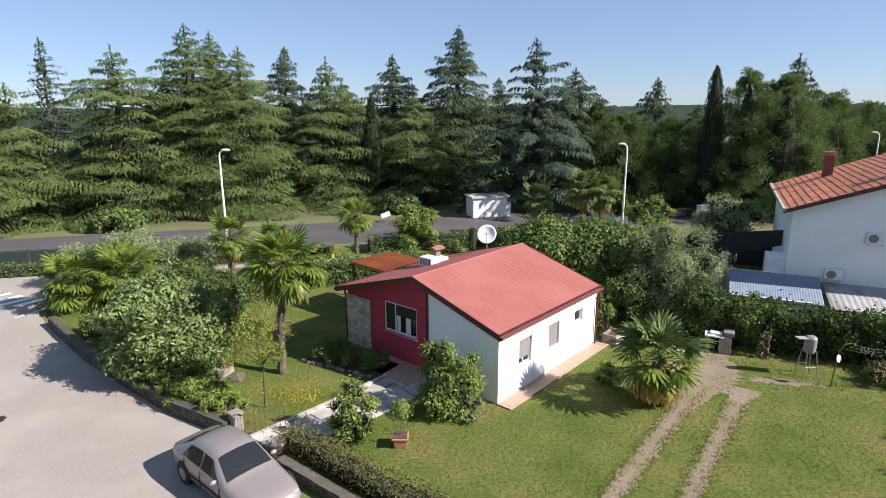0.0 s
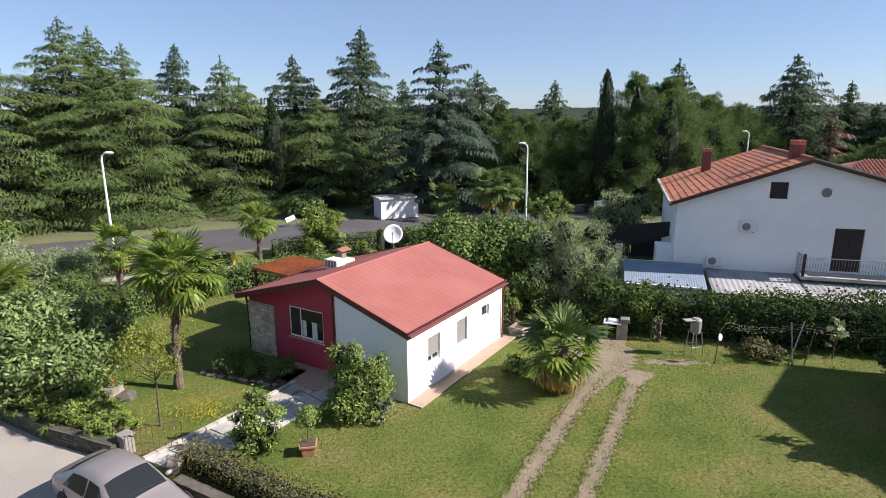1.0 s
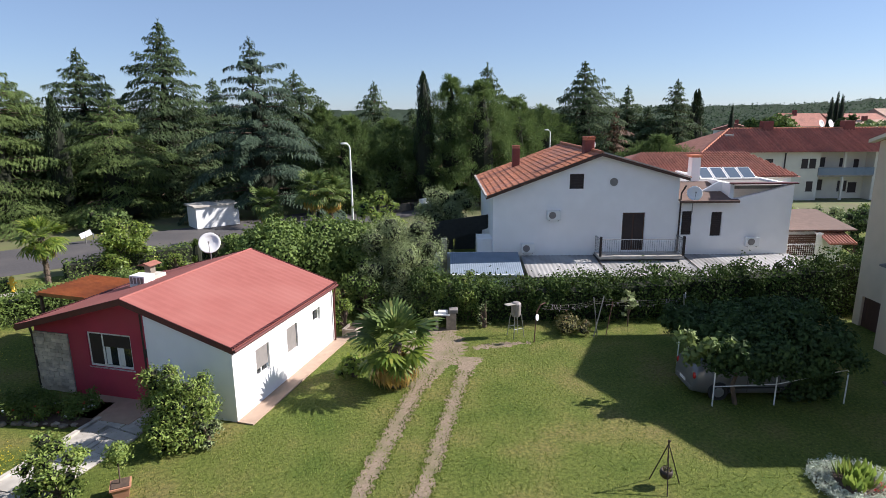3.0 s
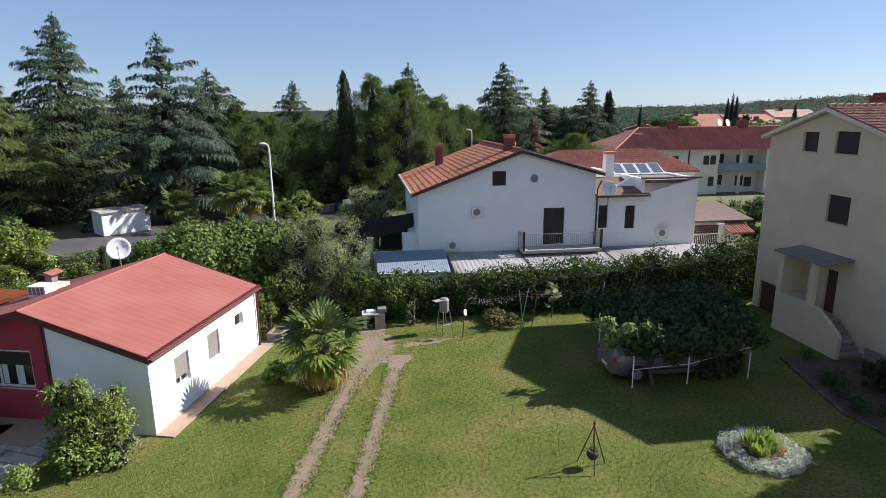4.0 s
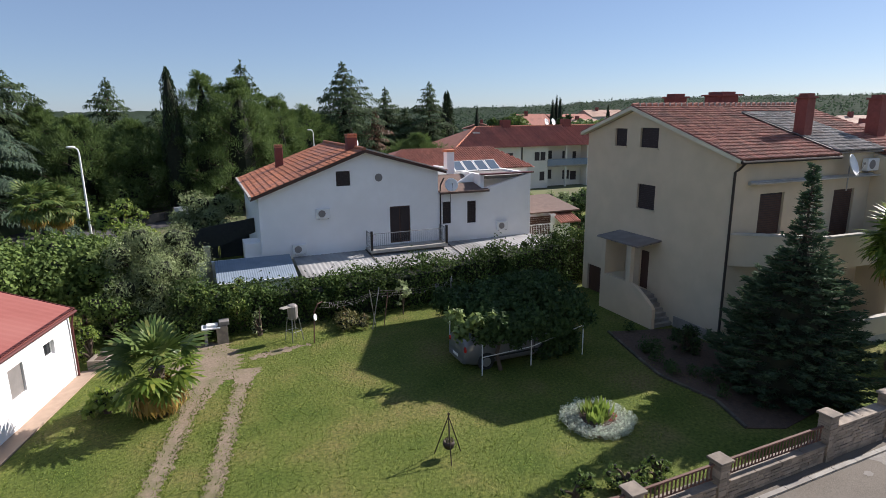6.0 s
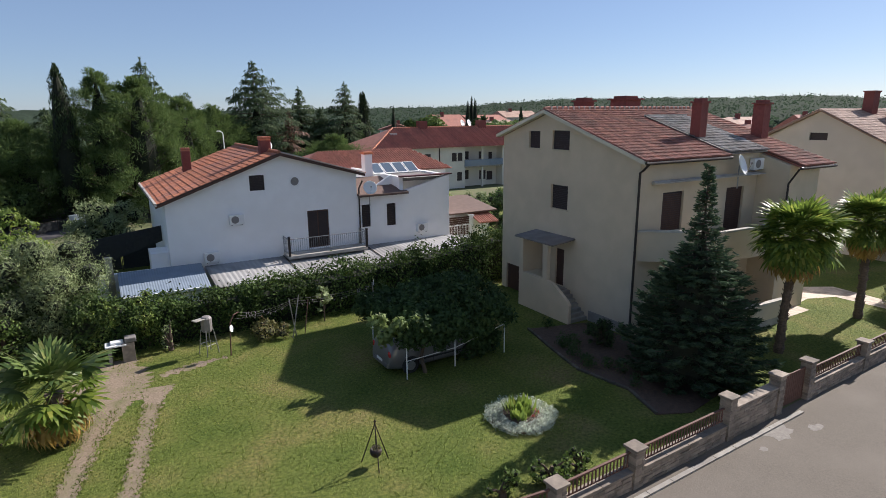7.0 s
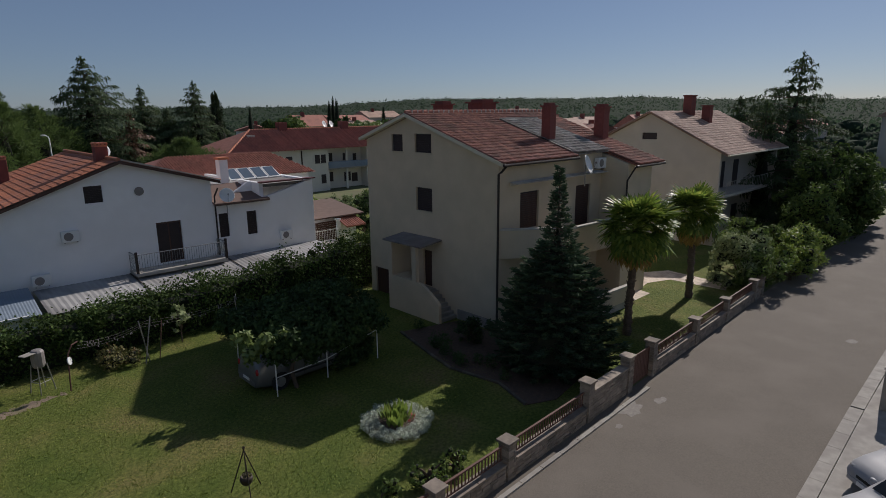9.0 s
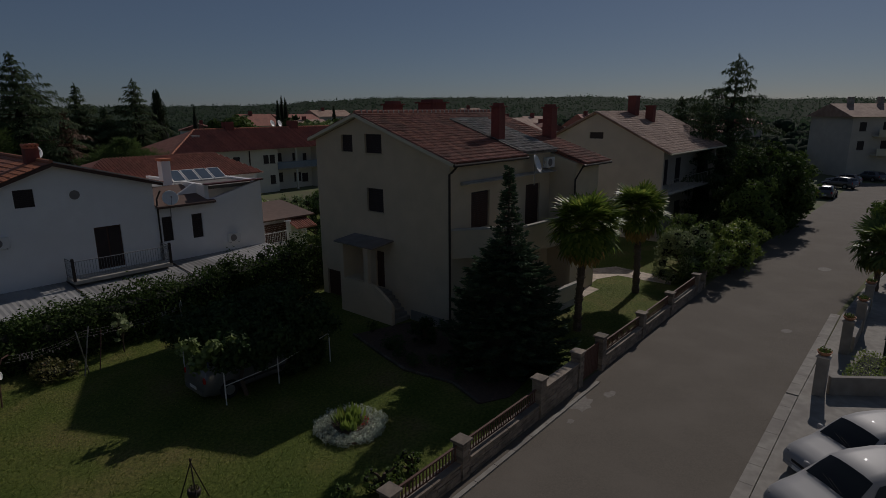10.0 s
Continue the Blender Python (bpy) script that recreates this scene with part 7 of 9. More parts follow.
iron_rail(Vector((6.6, 7.75)) + FN * 0.14, p0 + FN * 0.14, 0.56, 0.52)


def garden_gate():
    p, q = FENCE0 + FD * 7.40 + FN * 0.22, FENCE0 + FD * 8.96 + FN * 0.22
    L = (q - p).length
    t = thing("garden_gate", at(p.x, p.y, 0, FA), "closed reddish brown metal garden gate", "gate")
    part("gate_frame", MB().box(0, -0.02, 0.05, L, 0.02, 0.10).box(0, -0.02, 1.16, L, 0.02, 1.22).box(0, -0.02, 0.1, 0.05, 0.02, 1.16).box(L - 0.05, -0.02, 0.1, L, 0.02, 1.16), M_RUST, t)
    n = 11
    for i in range(n):
        part("board", MB().box(0.06 + i * (L - 0.12) / n, -0.012, 0.10, 0.05 + (i + 0.86) * (L - 0.12) / n + 0.01, 0.012, 1.16), M_RUST, t)
    part("handle", MB().box(0.10, -0.05, 0.70, 0.2, -0.012, 0.73), M_METAL, t)


garden_gate()

# the bungalow's street wall, in two lengths beside its gate
# these walls use the stone painted darker for the shadow they stand in
for p, q, n, k in (((-20.45, 27.25), (-16.1, 23.1), 341, 60), ((-16.1, 23.1), (-12.7, 20.35), 344, 60), ((-12.7, 20.35), (-10.3, 18.5), 345, 60), ((-10.3, 18.5), (-7.85, 17.05), 346, 60)):
    stone_wall("street_wall", p, q, 0.45, 0.3, "low mossy stone wall under shrubs, coloured as shaded", n, singles=k, cap=False, stone=M_SHADESTONE)
stone_wall("street_wall", (-5.6, 15.15), (-1.9, 12.25), 0.34, 0.3, "low stone wall in a shaded colour before the clipped hedge", 342, singles=80, cap=False, stone=M_SHADESTONE)
stone_wall("street_wall", (-1.9, 12.25), (6.3, 7.55), 0.34, 0.3, "low stone wall in a shaded colour before the clipped hedge", 343, singles=60, cap=False, stone=M_SHADESTONE)


def meter_box():
    t = thing("meter_box", at(-7.55, 17.35, 0, -41), "squat stone-grey meter post by the gate", "post")
    part("body", MB().box(-0.20, -0.18, 0, 0.20, 0.18, 0.62), M_CONC, t, bevel=0.04)
    part("lid", MB().box(-0.23, -0.21, 0.62, 0.23, 0.21, 0.67), M_CONC, t, bevel=0.02)


meter_box()


def boulder(x, y, r, h, seed, label, name="boulder"):
    rng = random.Random(seed)
    random.seed(seed)
    mb = MB().ball((0, 0, h * 0.4), (r, r * 0.85, h * 0.6), 10, 7, 0.16)
    return solo(name, mb, M_STONE, label, "stone", at(x, y, 0, rng.uniform(0, 90)), bevel=0.02)


boulder(-5.75, 16.05, 0.28, 0.55, 1, "rough grey boulder beside the gate")


def small_gate():
    p, q = Vector((-7.15, 17.0)), Vector((-6.05, 16.3))
    L = (q - p).length
    t = thing("small_gate", at(p.x, p.y, 0, math.degrees(math.atan2((q - p).y, (q - p).x)) + 52), "thin open iron garden gate", "gate")
    part("gate_frame", MB().tube([(0, 0, 0.08), (0, 0, 0.95), (L, 0, 0.95), (L, 0, 0.08), (0, 0, 0.08)], 0.02, 6), M_RUST, t)
    for i in range(7):
        part("bar", MB().tube([((i + 1) * L / 8, 0, 0.08), ((i + 1) * L / 8, 0, 0.95)], 0.009, 5), M_RUST, t)


small_gate()


# ---- stone path to the porch ----
def path_slabs():
    rng = random.Random(8)
    base = tagged(part("garden_path", MB().prism([(-6.85, 16.75), (-5.7, 16.0), (-3.6, 17.45), (-1.75, 19.3), (-0.9, 20.6), (-2.1, 22.1), (-3.1, 20.95), (-5.0, 18.7)], -0.02, 0.012), M_CONC, None), "garden path of pale irregular stone slabs", "path", kind="structure")
    a = [Vector((-6.85, 16.75)), Vector((-5.0, 18.7)), Vector((-3.1, 20.95)), Vector((-2.1, 22.1))]
    b = [Vector((-5.7, 16.0)), Vector((-3.6, 17.45)), Vector((-1.75, 19.3)), Vector((-0.9, 20.6))]
    def along(c, t):
        t *= 3
        i = min(2, int(t))
        return c[i].lerp(c[i + 1], t - i)
    n = 11
    for i in range(n):
        cuts = sorted([0, 1] + [rng.uniform(0.22, 0.78)] + ([rng.uniform(0.3, 0.7)] if rng.random() < 0.4 else []))
        for u, v in zip(cuts, cuts[1:]):
            if v - u < 0.12:
                continue
            t0, t1 = (i + 0.02) / n, (i + 0.97) / n
            j = lambda: rng.uniform(-0.012, 0.012)
            c = [along(a, t0).lerp(along(b, t0), u + 0.015), along(a, t0).lerp(along(b, t0), v - 0.015), along(a, t1 + j()).lerp(along(b, t1 + j()), v - 0.015), along(a, t1 + j()).lerp(along(b, t1 + j()), u + 0.015)]
            part("slab", MB().prism([tuple(x) for x in c], 0.0, 0.035 + rng.uniform(0, 0.01)), M_PAVE, base)
    # raised edge stones on the lawn side
    for i in range(15):
        p, q = along(a, (i + 0.03) / 15 * 0.78), along(a, (i + 0.97) / 15 * 0.78)
        s = Vector((-(q - p).y, (q - p).x)).normalized() * 0.16
        part("edge_stone", MB().prism([tuple(p), tuple(q), tuple(q + s), tuple(p + s)], 0.0, 0.10), M_PAVE, base)


path_slabs()


# ---- cars ----
SALOON = [(0.0, 0.50, 0.47, 0.60, 0.40, 0.66), (0.02, 0.60, 0.57, 0.70, 0.50, 0.80), (0.07, 0.69, 0.66, 0.76, 0.58, 0.90), (0.16, 0.77, 0.74, 0.80, 0.66, 0.96), (0.27, 0.86, 0.83, 0.82, 0.74, 0.99), (0.31, 0.91, 0.87, 0.84, 0.80, 1.0), (0.38, 1.16, 1.11, 0.78, 0.85, 1.0), (0.455, 1.375, 1.31, 0.70, 0.87, 1.0), (0.56, 1.42, 1.36, 0.69, 0.88, 1.0), (0.66, 1.41, 1.35, 0.69, 0.89, 1.0), (0.76, 1.345, 1.28, 0.69, 0.90, 0.99), (0.84, 1.18, 1.13, 0.74, 0.90, 0.97), (0.905, 1.01, 0.97, 0.80, 0.90, 0.95), (0.96, 0.98, 0.94, 0.76, 0.86, 0.90), (0.99, 0.90, 0.86, 0.72, 0.74, 0.84), (1.0, 0.66, 0.63, 0.66, 0.58, 0.76)]
HATCH = [(0.0, 0.56, 0.53, 0.60, 0.44, 0.68), (0.02, 0.68, 0.65, 0.70, 0.56, 0.82), (0.07, 0.79, 0.76, 0.76, 0.66, 0.92), (0.15, 0.87, 0.84, 0.80, 0.75, 0.97), (0.24, 0.95, 0.92, 0.82, 0.83, 0.99), (0.28, 1.0, 0.96, 0.84, 0.89, 1.0), (0.35, 1.27, 1.22, 0.79, 0.93, 1.0), (0.42, 1.50, 1.44, 0.73, 0.95, 1.0), (0.54, 1.58, 1.52, 0.73, 0.96, 1.0), (0.70, 1.58, 1.52, 0.73, 0.97, 1.0), (0.85, 1.53, 1.47, 0.72, 0.98, 0.99), (0.91, 1.42, 1.37, 0.72, 0.98, 0.97), (0.965, 1.08, 1.05, 0.78, 0.98, 0.94), (0.985, 0.98, 0.95, 0.80, 0.88, 0.90), (1.0, 0.62, 0.60, 0.74, 0.54, 0.82)]


def car(name, m, L, W, H, paint, label, hatch=False, dark_low=False):
    """A parked car: its front at x = L / 2, its wheels on the ground. Sections give place along it, top, roof edge, edge width, belt and belt width."""
    t = thing(name, m, label, "car")
    w = W / 2
    P = HATCH if hatch else SALOON
    f = H / (1.58 if hatch else 1.42)

    def row(k, r):
        """A point on the right half of the shell: r 0 the middle of the top, 2 the roof edge, 3 the belt, 4 the side, 5 the sill, 6 below."""
        i = max(j for j in range(len(P) - 1) if P[j][0] <= k + 1e-6)
        u = (k - P[i][0]) / (P[i + 1][0] - P[i][0])
        zc, ze, he, zb, wb = (a + (b - a) * u for a, b in zip(P[i][1:], P[i + 1][1:]))
        z0 = 0.20 if 0.06 < k < 0.95 else 0.27
        ring = [(0.0, zc * f), (he * w * 0.6, (zc - 0.012) * f), (he * w, ze * f), (wb * w * 0.965, zb * f), (wb * w, (zb * f + z0) / 2 + 0.06), (wb * w * 0.97, z0 + 0.10), (wb * w * 0.84, z0)]
        i = min(5, int(r))
        return tuple(a + (b - a) * (r - i) for a, b in zip(ring[i], ring[i + 1]))

    mb = MB()
    ks = [p[0] for p in P]
    for k in ks:
        pts = [row(k, r) for r in range(7)]
        mb.v += [(L / 2 - k * L, y, z) for y, z in pts + [(-y, z) for y, z in reversed(pts[1:])]]
    n = 13
    for i in range(len(ks) - 1):
        for k in range(n):
            mb.f.append((i * n + k, i * n + (k + 1) % n, (i + 1) * n + (k + 1) % n, (i + 1) * n + k))
    mb.f.append(tuple(range(n)))
    mb.f.append(tuple(range((len(ks) - 1) * n, len(ks) * n))[::-1])
    part("body", mb, paint, t, round_=True)

    def pane(name_, corners, side=0, out=0.012):
        """A glass panel that follows the shell between four (k, r) corners; side 0 spans both halves."""
        q = MB()
        nu, nv = 6, 8
        (k0, r0), (k1, r1), (k2, r2), (k3, r3) = corners
        for i in range(nu + 1):
            u = i / nu
            for j in range(nv + 1):
                v = j / nv
                if side:
                    k = (k0 + (k1 - k0) * u) * (1 - v) + (k3 + (k2 - k3) * u) * v
                    r = (r0 + (r1 - r0) * u) * (1 - v) + (r3 + (r2 - r3) * u) * v
                    y, z = row(k, r)
                    q.v.append((L / 2 - k * L, side * (y + out), z + out * 0.5))
                else:
                    k = k0 + (k1 - k0) * u
                    r = (2 * v - 1) * (r0 + (r1 - r0) * u)
                    y, z = row(k, abs(r))
                    q.v.append((L / 2 - k * L + (out * 0.5 if k0 < 0.5 else -out * 0.5), math.copysign(y, r), z + out))
        for i in range(nu):
            for j in range(nv):
                a = i * (nv + 1) + j
                q.f.append((a, a + 1, a + nv + 2, a + nv + 1))
        return part(name_, q, M_CARGLASS, t, round_=True)

    a0, a1 = (0.285, 0.415) if hatch else (0.315, 0.45)
    pane("windscreen", [(a0, 1.88), (a1, 1.80), (0, 0), (0, 0)])
    b0, b1 = (0.865, 0.955) if hatch else (0.775, 0.895)
    pane("rear_window", [(b0, 1.75), (b1, 1.80), (0, 0), (0, 0)])
    mid = 0.575
    back = 0.86 if hatch else 0.80
    for sd in (-1, 1):
        pane("side_window", [(a0 + 0.035, 2.93), (mid - 0.008, 2.93), (mid - 0.008, 2.12), (a1 + 0.02, 2.12)], sd)
        pane("side_window", [(mid + 0.008, 2.93), (back + 0.01, 2.93), (back - 0.06, 2.12), (mid + 0.008, 2.12)], sd)
        y, z = row(a0 + 0.06, 3)
        part("mirror", MB().ball((L / 2 - (a0 + 0.06) * L, sd * (y + 0.10), z + 0.07), (0.07, 0.11, 0.075), 8, 6), paint, t, round_=True)
        y, z = row(0.045, 2.4)
        part("headlight", MB().ball((L / 2 - 0.045 * L, sd * y * 0.80, z - 0.035), (0.13, 0.17, 0.055), 10, 6), M_LAMPGLASS, t, "clear headlight", round_=True)
        y, z = row(0.985, 3)
        part("tail_light", MB().ball((L / 2 - 0.985 * L, sd * y * 0.90, z - 0.06), (0.05, 0.11, 0.15 if hatch else 0.09), 8, 6), M_REDLAMP, t, "red tail light", round_=True)
        for k in (a0 + 0.03, mid, back - 0.02):
            y, z = row(k, 4)
            zb = row(k, 3)[1]
            part("door_seam", MB().box(L / 2 - k * L - 0.005, sd * y - 0.012, 0.32, L / 2 - k * L + 0.005, sd * y + 0.006, zb - 0.05), M_TYRE, t)
        for k in (mid - 0.03, back - 0.06):
            y, z = row(k, 3.35)
            part("door_handle", MB().box(L / 2 - k * L - 0.10, sd * y - 0.01, z - 0.018, L / 2 - k * L + 0.08, sd * y + 0.025, z + 0.018), M_TYRE if dark_low else paint, t, bevel=0.006)
        part("side_trim", MB().box(-L * 0.32, sd * w - 0.012, 0.46, L * 0.22, sd * w + 0.012, 0.52), M_TYRE, t)
        for x in (L * 0.31, -L * 0.30):
            wh = part("wheel", MB().lathe([(0.20, -0.10), (0.29, -0.10), (0.32, -0.06), (0.32, 0.06), (0.29, 0.10), (0.20, 0.10)], 20), M_TYRE, t, "dark tyre", m=pose(x, sd * (w - 0.08), 0.32, 90, 0, 0))
            part("rim", MB().lathe([(0.001, -0.105), (0.19, -0.105), (0.205, -0.08), (0.205, 0.08), (0.19, 0.105), (0.001, 0.105)], 16), M_METAL, wh)
            part("wheel_arch", MB().lathe([(0.36, -0.03), (0.38, 0.0), (0.36, 0.03)], 20), M_TYRE, t, m=pose(x, sd * (w - 0.03), 0.34, 90, 0, 0))
        part("wiper", MB().tube([(L / 2 - (a0 + 0.005) * L, sd * 0.1 + 0.25, row(a0 + 0.005, 0.8)[1] + 0.03), (L / 2 - (a0 + 0.03) * L, sd * 0.1 - 0.25, row(a0 + 0.03, 0.8)[1] + 0.03)], 0.008, 5), M_TYRE, t)
    part("grille", MB().box(L / 2 - 0.06, -0.32, 0.46 * f, L / 2 + 0.006, 0.32, 0.54 * f), M_TYRE, t)
    part("bumper", MB().box(L / 2 - 0.16, -w * 0.68, 0.28, L / 2 + 0.025, w * 0.68, 0.42), M_TYRE if dark_low else paint, t, bevel=0.03)
    part("bumper", MB().box(-L / 2 - 0.025, -w * 0.74, 0.28, -L / 2 + 0.14, w * 0.74, 0.46), M_TYRE if dark_low else paint, t, bevel=0.03)
    for x, z in ((L / 2 + 0.026, 0.36), (-L / 2 - 0.044, 0.50)):
        part("number_plate", MB().box(x, -0.24, z - 0.055, x + 0.018, 0.24, z + 0.055), M_WPAINT, t, "blank white plate")
    return t


car("car", at(-6.5, 14.3, -0.024, -40), 4.45, 1.72, 1.42, M_SILVER, "silver grey family car parked by the kerb")
car("suv", at(18.75, 13.0, 0.0, ST), 4.5, 1.85, 1.68, M_SUVGREY, "grey estate car parked under the vine", hatch=True)
car("car", at(17.75, -7.75, 0.0, 116), 4.3, 1.8, 1.62, M_CARWHITE, "white car parked off the street", hatch=True)
car("car", at(15.5, -6.75, 0.0, 116), 4.4, 1.82, 1.65, M_CARWHITE, "white car with dark glass parked off the street", hatch=True)
car("car", at(92.5, -32.6, -0.02, 60), 4.2, 1.75, 1.5, M_SILVER, "silver car parked at the far end", hatch=True)
car("car", at(88.0, -30.6, -0.02, 40), 4.2, 1.75, 1.5, M_CARGREY, "dark car parked at the far end", hatch=True)
car("car", at(97.5, -37.6, -0.02, 30), 4.2, 1.75, 1.5, M_CARGREY, "dark car parked at the far end", hatch=True)
car("car", at(78.0, -26.0, -0.02, -26), 4.2, 1.75, 1.5, M_CARGREY, "dark car parked in the shade", hatch=True)


# ---- roads: marks and furniture ----
def street_lamp(x, y, h, ang, label="white street lamp with a curved arm"):
    t = thing("street_lamp", at(x, y, 0, ang), label, "lamp", "street lamps")
    part("pole", MB().tube([(0, 0, 0), (0, 0, h * 0.5), (0, 0, h - 0.35), (0.06, 0, h - 0.12), (0.25, 0, h)], [0.09, 0.075, 0.055, 0.05, 0.045], 10), M_WPAINT, t, round_=True)
    part("base", MB().lathe([(0.14, 0), (0.14, 0.5), (0.09, 0.6)], 12), M_WPAINT, t)
    part("lantern", MB().ball((0.42, 0, h + 0.02), (0.28, 0.13, 0.085), 12, 7), M_WPAINT, t, round_=True)
    part("glass", MB().ball((0.46, 0, h - 0.03), (0.18, 0.09, 0.05), 10, 6), M_LAMPGLASS, t)


street_lamp(-14.4, 35.9, 8.15, 0)
street_lamp(13.05, 42.9, 8.05, 170)
street_lamp(40.9, 55.5, 8.35, 150)

mb = MB()
for i, (x, y) in enumerate(((-26.9, 31.9), (-25.9, 31.4), (-24.9, 31.2), (-24.0, 30.95), (-27.9, 32.3))):
    d = unit(58)
    s = unit(-32) * 0.22
    p = Vector((x, y)) - d * 0.8
    q = Vector((x, y)) + d * 1.0
    me = MB()
    me.v = [(*(p - s), -0.016), (*(p + s), -0.016), (*(q + s), -0.016), (*(q - s), -0.016)]
    me.f = [(0, 1, 2, 3)]
    tagged(part("zebra_stripe", me, M_WPAINT, None), "worn white zebra crossing stripe", "road marking", kind="structure")
for p, q in (((-23.0, 28.4), (-22.4, 29.9)), ((-22.6, 29.9), (-21.9, 30.3))):
    p, q = Vector(p), Vector(q)
    s = Vector((-(q - p).y, (q - p).x)).normalized() * 0.06
    me = MB()
    me.v = [(*(p - s), -0.016), (*(p + s), -0.016), (*(q + s), -0.016), (*(q - s), -0.016)]
    me.f = [(0, 1, 2, 3)]
    tagged(part("stop_line", me, M_WPAINT, None), "thin white road line", "road marking", kind="structure")


def blot(name, x, y, r, z, material, label, seed, stretch=1.6, ang=ST, n=16):
    rng = random.Random(seed)
    mb = MB()
    for i in range(n):
        a = 2 * math.pi * i / n
        k = rng.uniform(0.65, 1.1)
        mb.v.append((r * k * stretch * math.cos(a), r * k * math.sin(a), 0))
    mb.f = [tuple(range(n))]
    return tagged(part(name, mb, material, None, m=at(x, y, z, ang)), label, "road patch", kind="structure")


M_PATCH = mat("road_stain", (0.24, 0.22, 0.195), (0.17, 0.152, 0.133), 9, 0.9)
blot("road_stain", 19.9, 0.25, 0.42, -0.018, M_PATCH, "pale dried splash on the road", 1)
blot("road_stain", 20.9, -0.75, 0.20, -0.018, M_PATCH, "pale dried splash on the road", 2)
blot("road_stain", 18.6, 0.55, 0.12, -0.018, M_PATCH, "pale dried splash on the road", 3)
blot("road_plate", 29.5, -8.9, 0.30, -0.018, M_PATCH, "pale metal cover in the road", 4, 1.5, ST, 6)
blot("road_plate", 42.2, -14.5, 0.4, -0.018, M_PATCH, "pale metal cover in the road", 5, 1.5, ST, 6)
blot("manhole_cover", -16.2, 18.1, 0.34, -0.017, M_IRON, "dark round manhole cover", 7, 1.0, 0, 20)


def net_fence(name, p, q, h, label, material, post=2.0):
    p, q = Vector(p), Vector(q)
    L = (q - p).length
    t = thing(name, at(p.x, p.y, 0, math.degrees(math.atan2((q - p).y, (q - p).x))), label, "fence")
    n = max(1, round(L / post))
    for i in range(n):
        part("net_panel", MB().box(L * i / n + 0.06, -0.01, 0.05, L * (i + 1) / n - 0.06, 0.01, h - 0.05), material, t)
    for i in range(n + 1):
        part("post", MB().tube([(L * i / n, 0, 0), (L * i / n, 0, h + 0.05)], 0.04, 6), M_IRON, t)
    part("top_rail", MB().tube([(0, 0, h), (L, 0, h)], 0.02, 6), M_IRON, t)


net_fence("green_fence", (-45, 35.5), (-17.0, 42.9), 1.0, "dark green net fence beside the main road", M_GREENNET, 2.2)
net_fence("dark_fence", (15.0, 40.5), (22.0, 37.5), 1.7, "dark net fence beside the white house", M_BLACKNET, 2.2)
net_fence("guard_rail", (20.0, 56.2), (42.0, 62.0), 0.9, "low dark road railing", M_BLACKNET, 2.0)


def kiosk():
    t = thing("kiosk", at(4.1, 58.6, 0, 15), "small white box-shaped kiosk under the trees", "hut")
    part("body", MB().box(-2.0, -1.2, 0, 2.0, 1.2, 2.0), M_WPAINT, t, bevel=0.02)
    part("roof", MB().box(-2.2, -1.4, 2.0, 2.2, 1.4, 2.14), M_PAVE, t)
    part("door", MB().box(2.0, -0.5, 0.05, 2.03, 0.5, 1.8), M_PVC, t)


kiosk()


def caravan_sign():
    t = thing("road_board", at(-5.9, 55.0, 0, 20), "tilted white board on legs by the road", "sign")
    part("board", MB().box(-0.45, -0.03, 0.55, 0.45, 0.03, 1.0), M_WPAINT, t, m=pose(0, 0, 0, 0, -18, 0))
    for x in (-0.3, 0.3):
        part("leg", MB().tube([(x, 0, 0), (x, 0, 0.75)], 0.04, 6), M_METAL, t)


caravan_sign()


def cabinet_box(x, y, ang, w, d, h, label, material, category="box"):
    t = thing("roadside_cabinet", at(x, y, 0, ang), label, category)
    part("body", MB().box(-w / 2, -d / 2, 0, w / 2, d / 2, h), material, t, bevel=0.02)
    part("lid", MB().box(-w / 2 - 0.04, -d / 2 - 0.04, h, w / 2 + 0.04, d / 2 + 0.04, h + 0.06), material, t)


cabinet_box(25.2, 56.2, 15, 1.1, 0.6, 1.3, "white metal roadside cabinet on grass", M_WPAINT)


def hydrant(x, y):
    t = thing("fire_hydrant", at(x, y), "yellow street hydrant by the hedge", "hydrant")
    part("body", MB().lathe([(0.16, 0), (0.16, 0.08), (0.12, 0.1), (0.12, 0.7), (0.15, 0.74), (0.13, 0.86), (0.05, 0.95)], 12), M_YELLOW, t, round_=True)
    for s in (-1, 1):
        part("outlet", MB().tube([(s * 0.1, 0, 0.55), (s * 0.24, 0, 0.55)], 0.06, 8), M_YELLOW, t)


hydrant(-8.7, 41.0)

# pavement beside the main road
sheet("pavement", [(-20, 36.8), (-9.5, 39.6), (-3.0, 41.4), (-3.2, 42.3), (-9.7, 40.5), (-20.2, 37.7)], 0.006, M_CONC, "pale paved footway beside the hedge", "pavement")

